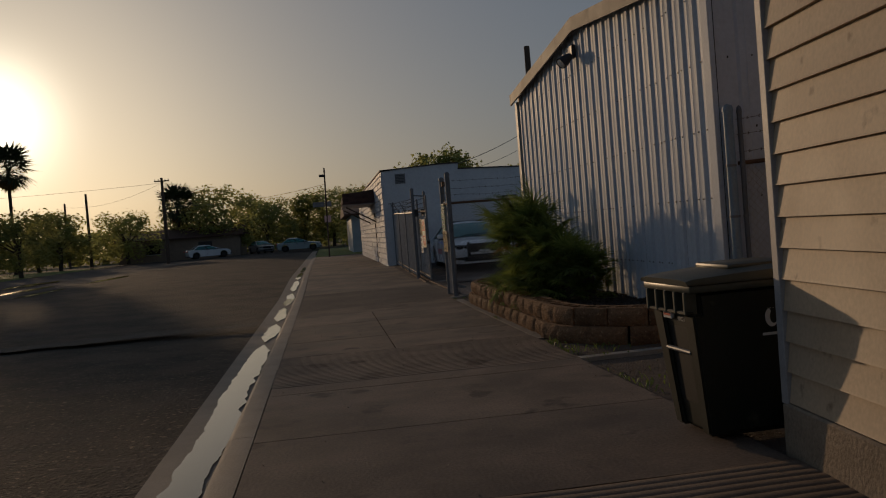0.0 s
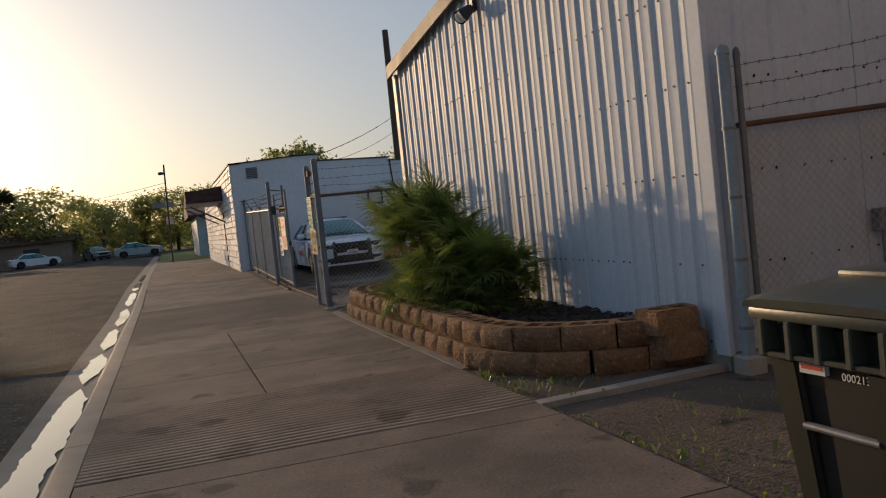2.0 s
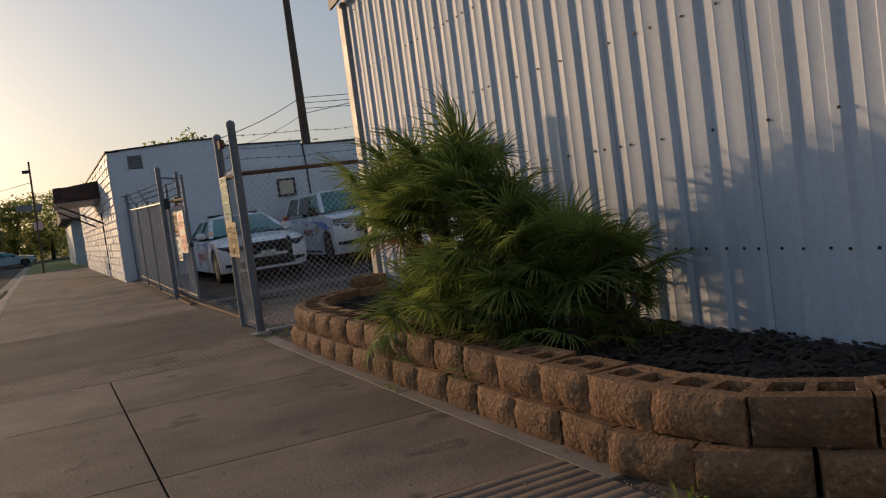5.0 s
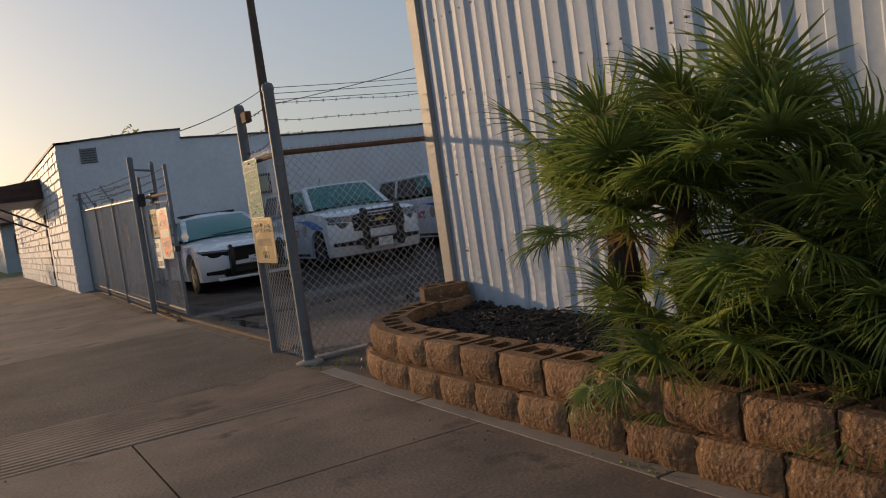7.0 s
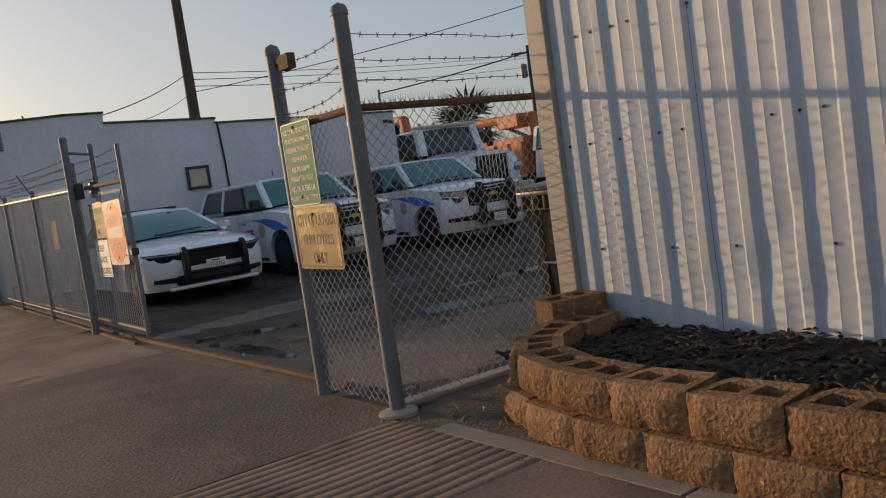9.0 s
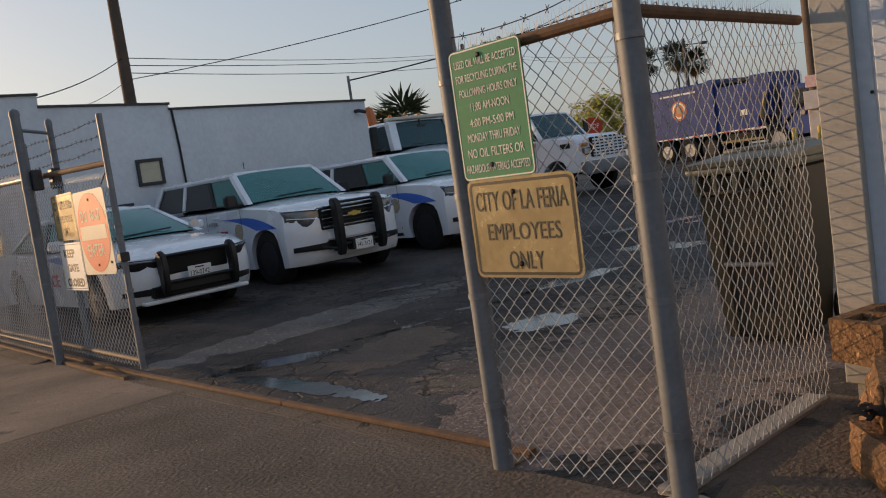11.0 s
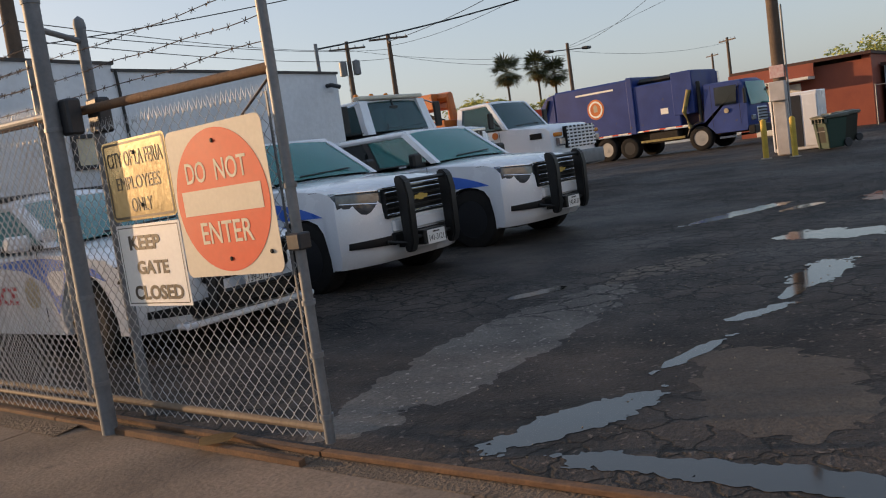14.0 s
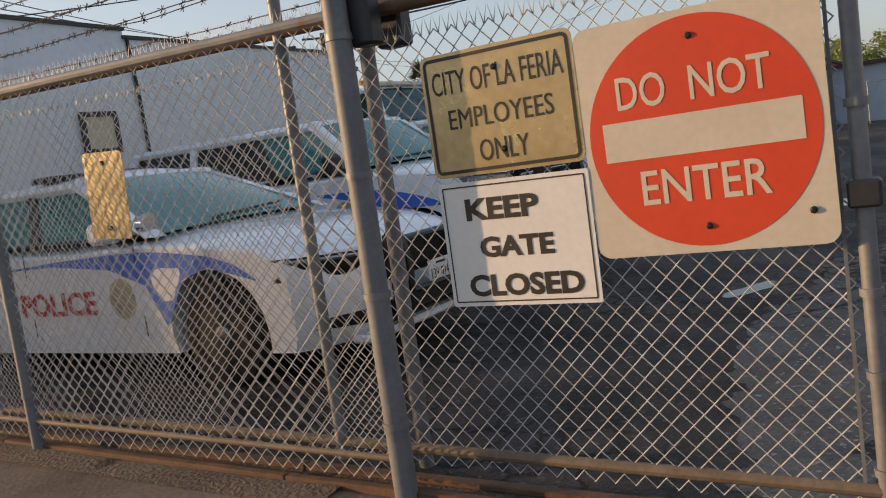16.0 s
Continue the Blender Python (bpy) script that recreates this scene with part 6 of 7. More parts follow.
def sedan(name, label, m, paint, police=True, rims="steel", group=""):
    c = thing(name, label, "car", m, group)
    L, W, r = 5.04, 1.90, 0.345
    fa, ra, sill = -0.97, -4.02, 0.24
    out = [(-.12, .24), (-.02, .34), (0, .48), (-.02, .66), (-.08, .80), (-.2, .86), (-.6, .94), (-1.2, 1.0), (-1.55, 1.02), (-2.4, 1.0), (-4.05, 1.04), (-4.35, 1.06), (-4.9, 1.04), (-5.0, .95), (-5.04, .6), (-4.95, .34)]
    out += [(-4.7, sill)] + arch(ra, .42, sill)[::-1] + arch(fa, .42, sill)[::-1] + [(-.42, sill)]
    part("body", body_shell(out, W, .34, .2, -.56, -4.46, .06, .82), paint, c, sharp=32)
    part("underbody", boxed(-4.7, -.7, .2, -.3, .7, .62), AXLE, c)
    part("floor_pan", boxed(-4.4, -.82, .58, -1.5, .82, .64), CABIN, c)
    for y in (-.805, .805):
        wheel(c, fa, y, r, .23, rims), wheel(c, ra, y, r, .23, rims)
    cabin(c, paint, -1.52, -4.30, 1.02, -2.45, -3.72, 1.405, 1.70, 1.26, (-2.75,), None)
    for s in (-1, 1):
        lamp = part("headlight", face_patch(s, .44, .94, lambda u: .635 + .03 * u, lambda u: .775 + .028 * u, .12, .34, .95, .012, -.045), GRILLE, c, "slim dark headlight")
        part("lamp_line", face_patch(s, .46, .93, lambda u: .745 + .02 * u, lambda u: .765 + .024 * u, .1, .34, .95, .018, -.045), LAMP_GLASS, lamp)
        part("fog_intake", face_patch(s, .52, .86, lambda u: .34 + .02 * u, lambda u: .43 - .01 * u, .1, .34, .95, .012, -.02), GRILLE, c)
        mr = part("wing_mirror", boxed(-1.86, s * 1.0 - .11, 1.0, -1.72, s * 1.0 + .09, 1.14, bevel=.03), paint, c)
        part("mirror_arm", boxed(-1.84, s * .88 - .05, .99, -1.76, s * .88 + .05, 1.03), BLACK_PLASTIC, mr)
        for x in (-2.6, -3.65):
            part("door_handle", boxed(x - .11, s * .93 - .012, .86, x + .11, s * .93 + .022, .89, bevel=.008), paint, c)
        for x in (-1.62, -2.82, -3.85):
            part("door_seam", boxed(x - .004, s * .935 - .01, .36, x + .004, s * .937 + .004 * s, .97), GRILLE, c)
        part("tail_light", boxed(-5.03, s * .6 - .3, .82, -4.9, s * .6 + .3, .95, bevel=.02), SIGN_RED, c)
        part("spot_lamp", lathe([(.02, 0), (.06, .04), (.07, .12), (.06, .12)], 12, "z"), CHROME, c).matrix_basis = pose(-1.66, s * .84, 1.10, 0, 90, 0) if police else pose(-2.2, s * .3, .9)
    part("grille", boxed(-.10, -.46, .56, .004, .46, .80, bevel=.02), GRILLE, c)
    part("lower_intake", boxed(-.10, -.58, .30, .004, .58, .44, bevel=.02), GRILLE, c)
    part("chin", boxed(-.14, -.7, .235, .012, .7, .285, bevel=.015), paint, c)
    if police:
        ysd = lambda z: .95 * (1 - 0.030 * max(0.0, z - 0.75) / 0.4) + .003
        tt = [(-.58, .70), (-.75, .80), (-.97, .86), (-1.2, .89), (-1.40, .91), (-1.55, .92), (-1.9, .92), (-2.5, .90), (-3.2, .86)]
        ll = [(-.58, .69), (-.75, .735), (-.97, .79), (-1.2, .725), (-1.40, .42), (-1.55, .70), (-1.9, .82), (-2.5, .87), (-3.2, .855)]
        swoosh(c, tt, ll, ysd, CAR_BLUE, "blue_decal")
        side_text(c, "POLICE", -2.5, .60, .85, .17, DECAL_RED, .953, .035)
        for s in (-1, 1):
            part("door_seal", prism(bmesh.new(), [(-1.80 + .13 * math.cos(a * .3927), .62 + .14 * math.sin(a * .3927)) for a in range(16)], s * .945, s * .953, "y"), DECAL_TAN, c, "round tan seal decal")
        push_bar(c, .09, .34, .86, .04, .46)
        part("guard_panel", boxed(.05, -.44, .36, .075, .44, .48, bevel=.01), BLACK_PLASTIC, c)
        number_plate(c, .125, .55, "139-0742")
        lb = part("light_bar", boxed(-3.12, -.58, 1.475, -2.86, .58, 1.525, bevel=.02, seg=2), BLACK_PLASTIC, c, "slim dark roof light bar")
        part("light_bar_lens", boxed(-3.10, -.55, 1.48, -2.845, .55, 1.512, bevel=.012), DARK_GLASS, lb)
        for s in (-1, 1):
            part("light_bar_foot", boxed(-3.02, s * .5 - .03, 1.40, -2.94, s * .5 + .03, 1.48), BLACK_PLASTIC, lb)
    return c


def car_at(x, y, heading, z=None):
    return pose(x, y, gz(y + 2) if z is None else z, 0, 0, heading)


sedan("police_sedan", "white police sedan with blue and red side decals", car_at(4.6, 24.5, -90, .04), CAR_WHITE, group="patrol cars in the yard")
suv("white police suv with blue swoosh and black push bar", car_at(7.3, 24.75, -91, .04), "P223", "141-3121")
suv("white police suv with blue swoosh and black push bar", car_at(10.4, 24.7, -91, .04), "P224", "142-0121")


def small_truck():
    """White cab-chassis truck with a long bonnet and an orange body behind it."""
    t = thing("works_truck", "white public works truck with orange machinery behind", "truck", pose(19.75, 29.2, gz(30), 0, 0, -92))
    W = 2.2
    out = [(-.1, .62), (0, .75), (0, 1.05), (-.04, 1.52), (-.2, 1.62), (-1.45, 1.72), (-1.6, 1.72), (-3.1, 1.72), (-3.15, .8), (-1.62, .72)] + arch(-1.05, .56, .7)[::-1] + [(-.35, .62)]
    part("body", body_shell(out, W, .25, .03, -.9, -2.9, .05, 1.5), CAR_WHITE, t, sharp=32)
    cabin(t, CAR_WHITE, -1.62, -3.12, 1.70, -2.15, -3.08, 2.40, 2.0, 1.72, (), None, TRUCK_GLASS)
    part("chassis", boxed(-7.4, -.5, .55, -.4, .5, .85), AXLE, t)
    part("bumper", boxed(-.2, -1.06, .52, .06, 1.06, .90, bevel=.05, seg=3), GALV, t)
    part("grille", boxed(-.1, -.72, 1.0, .02, .72, 1.55, bevel=.02), GRILLE, t)
    for i in range(6):
        part("grille_bar", boxed(-.02, -.7, 1.03 + i * .085, .04, .7, 1.075 + i * .085, bevel=.008), CAR_WHITE, t)
    for i in range(7):
        part("grille_post", boxed(-.02, -.62 + i * .2, 1.0, .036, -.58 + i * .2, 1.55), CAR_WHITE, t)
    for s in (-1, 1):
        part("headlight", boxed(-.16, s * .88 - .13, 1.08, .0, s * .88 + .13, 1.28, bevel=.03), LAMP_GLASS, t)
        part("turn_lamp", boxed(-.2, s * .92 - .1, 1.32, -.03, s * .92 + .1, 1.42, bevel=.02), AMBER, t)
        part("side_vent", boxed(-.85, s * 1.07 - .012, 1.32, -.5, s * 1.07 + .012, 1.46, bevel=.006), GRILLE, t)
        mr = part("wing_mirror", boxed(-1.85, s * 1.32 - .10, 1.75, -1.78, s * 1.32 + .10, 2.15, bevel=.02), BLACK_PLASTIC, t)
        part("mirror_arm", tubed((-1.82, s * 1.0, 1.8), (-1.82, s * 1.3, 1.95), .014, 6), BLACK_PLASTIC, mr)
        part("step", boxed(-2.9, s * 1.0 - .1, .5, -1.75, s * 1.0 + .1, .6, bevel=.01), BLACK_PLASTIC, t)
        for x in (-1.75, -2.85):
            part("door_seam", boxed(x - .005, s * 1.09 - .012, .85, x + .005, s * 1.095 + .004 * s, 1.7), GRILLE, t)
        wheel(t, -1.05, s * .92, .48, .28, "truck"), wheel(t, -5.3, s * .85, .48, .5, "truck")
        part("door_seal", prism(bmesh.new(), [(-1.9 + .09 * math.cos(a * .3927), 1.55 + .09 * math.sin(a * .3927)) for a in range(16)], s * 1.07, s * 1.094, "y"), ORANGE, t)
    for k, (tx, w) in enumerate((("CITY", .3), ("OF", .13), ("LA FERIA", .5), ("PUBLIC", .42), ("WORKS", .42))):
        side_text(t, tx, -2.35, 1.55 - .105 * k - (.05 if k > 2 else 0), w, .075, SIGN_BLACK, 1.092)
    for y in (-.5, -.25, 0, .25, .5):
        part("marker_lamp", boxed(-2.45, y - .04, 2.44, -2.33, y + .04, 2.50, bevel=.01), AMBER, t)
    part("boom", chain([(-3.7, -.4, 1.9), (-3.75, -.4, 2.85), (-7.4, -.3, 2.95)], .15, 8), ORANGE, t, "orange folded boom")
    part("boom_box", boxed(-5.2, -.75, 2.55, -4.1, .2, 3.0, bevel=.03), ORANGE, t)
    part("boom_ram", tubed((-3.9, -.6, 2.2), (-5.4, -.5, 2.75), .06, 8), AXLE, t)
    bed = part("body_box", boxed(-7.3, -1.15, .95, -3.45, 1.15, 2.2, bevel=.02), ORANGE, t, "rusty orange machinery body")
    for i in range(6):
        part("body_rib", boxed(-7.2 + i * .72, -1.2, .95, -7.12 + i * .72, 1.2, 2.02), ORANGE, bed)
    return t


def grapple_truck():
    """Taller white truck with a square grille and an orange loader arm, half hidden by the patrol cars."""
    t = thing("loader_truck", "white truck with an orange folding loader arm", "truck", pose(13.75, 28.5, gz(30), 0, 0, -94))
    out = [(-.1, .7), (0, .85), (0, 1.6), (-.1, 1.72), (-1.5, 1.86), (-1.7, 1.86), (-3.2, 1.86), (-3.2, .9), (-1.75, .8)] + arch(-1.15, .58, .78)[::-1] + [(-.4, .7)]
    part("body", body_shell(out, 2.25, .35, .03, -1.0, -3.0, .16, 1.55), CAR_WHITE, t, sharp=32)
    cabin(t, CAR_WHITE, -1.75, -3.18, 1.88, -2.0, -3.15, 2.50, 2.0, 1.86, (-2.5,), None, TRUCK_GLASS)
    for sd in (-1, 1):
        part("screen_post", beam(bmesh.new(), (-1.78, sd * .92, 1.84), (-1.98, sd * .86, 2.54), .16, .22), CAR_WHITE, t)
    part("screen_divider", beam(bmesh.new(), (-1.72, 0, 1.84), (-1.94, 0, 2.54), .03, .035), BLACK_PLASTIC, t)
    part("chassis", boxed(-8.4, -.5, .6, -.4, .5, .95), AXLE, t)
    part("bumper", boxed(-.1, -1.18, .5, .08, 1.18, .85, bevel=.02), CHROME, t)
    part("grille", boxed(-.1, -.5, .95, .02, .5, 1.62, bevel=.04), GRILLE, t)
    part("grille_frame", boxed(-.08, -.56, 1.60, .035, .56, 1.68, bevel=.02), CHROME, t)
    for i in range(9):
        part("grille_bar", boxed(-.02, -.46 + i * .11, .98, .03, -.44 + i * .11, 1.6), CHROME, t)
    for s in (-1, 1):
        part("headlight", lathe([(.12, 0), (.13, .04), (.1, .07), (.02, .08)], 16, "z"), LAMP_GLASS, t).matrix_basis = pose(-.1, s * .82, 1.25, 0, 90, 0)
        mr = part("wing_mirror", boxed(-1.95, s * 1.4 - .1, 1.9, -1.88, s * 1.4 + .1, 2.45, bevel=.02), BLACK_PLASTIC, t)
        part("mirror_arm", tubed((-1.92, s * 1.0, 2.5), (-1.92, s * 1.38, 2.4), .016, 6), CHROME, mr)
        wheel(t, -1.15, s * .95, .5, .28, "truck"), wheel(t, -6.2, s * .9, .5, .5, "truck"), wheel(t, -7.4, s * .9, .5, .5, "truck")
    part("roof_visor", boxed(-2.1, -.95, 2.56, -1.88, .95, 2.64, bevel=.02), TAN_TRIM, t)
    for y in (-.45, 0, .45):
        part("beacon", lathe([(.05, 0), (.055, .06), (.03, .09)], 10, "z"), AMBER, t).matrix_basis = pose(-2.5, y, 2.66)
    part("turret", lathe([(.5, .95), (.5, 1.4), (.3, 1.6), (.3, 2.4)], 16, "z"), ORANGE, t).matrix_basis = pose(-3.9, 0, 0)
    arm = part("loader_arm", chain([(-3.9, 0, 2.3), (-4.2, .1, 3.0), (-7.9, .3, 3.15)], .17, 8), ORANGE, t, "orange loader arm")
    part("second_arm", chain([(-7.9, .3, 3.1), (-5.2, .55, 2.4), (-5.0, .55, 1.6)], .13, 8), ORANGE, arm)
    part("ram", tubed((-4.1, .2, 2.5), (-6.0, .25, 2.95), .06, 8), CHROME, arm)
    part("grapple", taper_box(bmesh.new(), (-5.3, .2, -4.7, .9), (-5.15, .4, -4.85, .7), 1.2, 1.7, .04), RUST, arm)
    part("side_board", boxed(-8.4, -1.2, 1.0, -4.5, -1.12, 2.3, bevel=.01), ORANGE, t)
    part("side_board", boxed(-8.4, 1.12, 1.0, -4.5, 1.2, 2.3, bevel=.01), ORANGE, t)
    part("bed_floor", boxed(-8.4, -1.2, .95, -4.5, 1.2, 1.02), RUST, t)
    part("operator_seat", boxed(-4.3, -.8, 2.0, -3.8, -.3, 2.9, bevel=.05), CABIN, t)
    return t


def refuse_truck():
    """Blue rear-loading refuse truck, nose towards -y; local x runs forward, its right side is seen."""
    t = thing("refuse_truck", "dark blue refuse truck with round city seal", "truck", pose(36.4, 29.5, 0.18, 0, 0, -95))
    cab = part("cab", body_shell([(-.05, .62), (0, .75), (-.02, 1.55), (-.22, 2.62), (-.35, 2.72), (-1.95, 2.75), (-2.0, 1.1), (-2.0, .9)] + arch(-2.15, .62, .9, 8)[::-1][:6] + [(-1.5, .62)], 2.45, .14, .02, -.8, -1.7, .05, 2.5), TRUCK_BLUE, t, sharp=35)
    part("windscreen", pane([(-.02, -1.02, 1.62), (-.02, 1.02, 1.62), (-.2, .98, 2.56), (-.2, -.98, 2.56)], .05), AUTO_GLASS, cab)
    part("grille", boxed(-.06, -.5, .85, .03, .5, 1.5, bevel=.03), CHROME, cab)
    for i in range(5):
        part("grille_bar", boxed(.02, -.46, .9 + i * .12, .045, .46, .95 + i * .12), GRILLE, cab)
    part("bumper", boxed(-.15, -1.22, .45, .14, 1.22, .8, bevel=.04), BLACK_PLASTIC, t)
    for s in (-1, 1):
        part("cab_window", pane([(-.55, s * 1.212, 1.75), (-1.45, s * 1.212, 1.75), (-1.45, s * 1.2, 2.5), (-.5, s * 1.2, 2.5)][::s], .004, n=2), DARK_GLASS, cab)
        for x in (-.42, -1.6):
            part("door_seam", boxed(x - .008, s * 1.205 - .015, .9, x + .008, s * 1.215 + .008 * s, 2.6), GRILLE, cab)
        part("headlight", boxed(-.1, s * .85 - .16, .98, .02, s * .85 + .16, 1.2, bevel=.03), LAMP_GLASS, cab)
        mr = part("wing_mirror", boxed(-.1, s * 1.5 - .1, 1.7, -.02, s * 1.5 + .1, 2.3, bevel=.02), BLACK_PLASTIC, t)
        part("mirror_arm", tubed((-.2, s * 1.15, 2.4), (-.06, s * 1.5, 2.25), .018, 6), BLACK_PLASTIC, mr)
        part("step", boxed(-1.4, s * 1.1 - .1, .38, -.75, s * 1.1 + .1, .48, bevel=.01), CHROME, t)
        part("cab_seal", prism(bmesh.new(), [(-1.0 + .1 * math.cos(a * .3927), 1.5 + .1 * math.sin(a * .3927)) for a in range(16)], s * 1.19, s * 1.217, "y"), DECAL_TAN, cab)
        for x in (-2.2,):
            wheel(t, x, s * 1.08, .52, .3, "truck")
        for x in (-6.75, -8.05, -5.6):
            wheel(t, x, s * 1.0, .52 if x < -6 else .46, .5, "truck" if x < -6 else "black")
        part("mud_guard", chain([(x, s * 1.1, z + .02) for x, z in arch(-2.2, .62, .6, 10)], .05, 6), BLACK_PLASTIC, t)
        part("fuel_tank", boxed(-4.6, s * .95 - .25, .55, -3.2, s * .95 + .25, 1.0, bevel=.06), AXLE, t)
        part("reflector_strip", boxed(-9.6, s * 1.255 - .008, 1.10, -2.6, s * 1.255 + .008, 1.16), PRINT_WHITE, t)
        for i in range(9):
            part("red_reflector", boxed(-9.5 + i * .78, s * 1.262 - .006, 1.102, -9.2 + i * .78, s * 1.262 + .006, 1.158), SIGN_RED, t)
    part("chassis", boxed(-9.2, -.5, .55, -.6, .5, 1.05), AXLE, t)
    part("body_rear", boxed(-9.3, -1.25, 1.1, -5.3, 1.25, 3.5, bevel=.07), TRUCK_BLUE, t)
    part("body_front", boxed(-5.18, -1.22, 1.1, -3.0, 1.22, 3.15, bevel=.05), TRUCK_BLUE, t)
    part("body_collar", boxed(-5.42, -1.30, 1.05, -5.12, 1.30, 3.56, bevel=.03), TRUCK_BLUE, t)
    part("hopper", boxed(-3.3, -1.24, 1.6, -2.35, 1.24, 3.42, bevel=.03), TRUCK_BLUE, t)
    part("hopper_cover", boxed(-5.1, -.9, 3.15, -3.4, .9, 3.42, bevel=.12), BLACK_PLASTIC, t)
    bm = bmesh.new()
    prism(bm, [(-9.3, 1.0), (-9.3, 3.45), (-9.75, 3.35), (-10.55, 2.5), (-10.6, 1.7), (-10.1, 1.0)], -1.22, 1.22, "y")
    bmesh.ops.bevel(bm, geom=list(bm.edges), offset=.05, segments=2, affect='EDGES')
    tg = part("tailgate", bm, TRUCK_BLUE, t)
    for s in (-1, 1):
        part("tailgate_ram", tubed((-9.6, s * 1.28, 3.2), (-10.3, s * 1.28, 1.6), .06, 8), AXLE, tg)
        seal = part("city_seal", prism(bmesh.new(), [(-7.1 + .44 * math.cos(a * .19635), 2.42 + .46 * math.sin(a * .19635)) for a in range(32)], s * 1.245, s * 1.258, "y"), ORANGE, t, "round orange and white seal")
        part("seal_ring", prism(bmesh.new(), [(-7.1 + .36 * math.cos(a * .19635), 2.42 + .38 * math.sin(a * .19635)) for a in range(32)], s * 1.25, s * 1.262, "y"), PRINT_WHITE, seal)
        part("seal_middle", prism(bmesh.new(), [(-7.1 + .28 * math.cos(a * .19635), 2.42 + .30 * math.sin(a * .19635)) for a in range(32)], s * 1.255, s * 1.266, "y"), ORANGE, seal)
        part("seal_arch", prism(bmesh.new(), [(-7.1 - .1, 2.3), (-7.1 + .1, 2.3), (-7.1 + .1, 2.55), (-7.1, 2.65), (-7.1 - .1, 2.55)], s * 1.26, s * 1.27, "y"), DECAL_TAN, seal)
        part("printed_line", boxed(-8.1, s * 1.252 - .008, 3.12, -6.1, s * 1.252 + .008, 3.2), PRINT_WHITE, t)
        part("printed_patch", boxed(-3.9, s * 1.225 - .008, 1.75, -3.55, s * 1.225 + .008, 2.0), PRINT_WHITE, t)
    part("lift_arm", chain([(-2.5, -1.3, 2.6), (-2.75, -1.4, 1.7), (-2.55, -1.35, 1.0)], .1, 8), HYDRAULIC, t, "grimy yellow side lift arm")
    part("exhaust_stack", tubed((-2.15, .9, 1.2), (-2.15, .9, 3.3), .07, 10), CHROME, t)
    part("air_pipe", tubed((-2.2, -1.0, 1.2), (-2.2, -1.0, 2.9), .09, 10), BLACK_PLASTIC, t)
    part("side_rail", boxed(-5.0, -1.25, .62, -2.9, -1.18, .72), HYDRAULIC, t)
    return t


small_truck()
grapple_truck()
refuse_truck()

# ---- white block building beyond the gate ----
hall = thing("block_building", "white painted block building with dark roof edge", "building", kind="structure")
BY, BX = 30.2, 2.2
prof = [(BX, 0), (12.1, 0), (12.1, 3.22), (7.35, 3.28), (7.35, 3.38), (4.97, 3.45), (4.97, 3.66), (4.2, 3.66), (BX, 3.55)]
bm = bmesh.new()
prism(bm, prof, BY, BY + 0.25, "y")
part("wall_south", bm, WHITE_BLOCK, hall)
rnd = random.Random(3)
bm = bmesh.new()
k = 0
z = 0.0
while z < 3.5:                       # bulging block courses, hand laid, thickly painted
    h = min(0.2, 3.55 - z)
    y = BY - 0.02 - (0.2 if k % 2 else 0)
    while y < 50:
        y0, y1 = max(BY - 0.02, y), min(50, y + 0.4)
        if not (34.6 < (y0 + y1) / 2 < 35.7 and z < 2.15):
            d = rnd.uniform(0, .022)
            a = [bm.verts.new((BX - dx, yy, z + zz)) for yy, zz, dx in ((y0, 0, 0), (y1, 0, 0), (y1, h, 0), (y0, h, 0))]
            b = [bm.verts.new((BX - .022 - d, yy, z + zz)) for yy, zz in ((y0 + .02, .022), (y1 - .02, .022), (y1 - .02, h - .022), (y0 + .02, h - .022))]
            for i in range(4):
                bm.faces.new((a[i], a[(i + 1) % 4], b[(i + 1) % 4], b[i]))
            bm.faces.new(b)
        y += 0.4
    z += 0.2
    k += 1
tagged(part("painted_blocks", bm, WHITE_BLOCK, hall), kind="stuff")
part("wall_west", boxed(BX, BY + .25, 0, BX + .25, 50, 3.55), WHITE_BLOCK, hall)
part("wall_east", boxed(11.85, BY + .25, 0, 12.1, 50, 3.2), WHITE_BLOCK, hall)
part("wall_north", boxed(BX, 50, 0, 12.1, 50.25, 3.2), WHITE_BLOCK, hall)
part("roof", boxed(BX + .2, BY + .2, 3.0, 11.9, 50, 3.15), ROOF_EDGE, hall)
for a, b in zip(prof[2:], prof[3:]):
    if abs(a[0] - b[0]) > .1:
        bm = bmesh.new()
        prism(bm, [(b[0] - .02, b[1]), (a[0] + .02, a[1]), (a[0] + .02, a[1] + .045), (b[0] - .02, b[1] + .045)], BY - .03, BY + .3, "y")
        part("roof_edge", bm, ROOF_EDGE, hall)
part("roof_edge", boxed(BX - .06, BY - .03, 3.55, BX + .3, 50, 3.60), ROOF_EDGE, hall)
vent = thing("wall_vent", "grey louvred wall vent near the roof", "vent", pose(2.85, BY - .004, 3.25))
part("backing", boxed(-.17, -.012, -.17, .17, .0, .17), DARK_STEEL, vent)
for i in range(6):
    part("slat", boxed(-.16, -.03, -.15 + i * .055, .16, -.012, -.115 + i * .055), GALV, vent)
for n4 in ((-.18, -.18, -.15, .18), (.15, -.18, .18, .18)):
    part("frame", boxed(n4[0], -.035, n4[1], n4[2], 0, n4[3]), GALV, vent)
box1 = thing("window_panel", "small window with a dark frame, its pane coloured as if sunlit", "window", pose(6.76, BY - .004, 2.14))
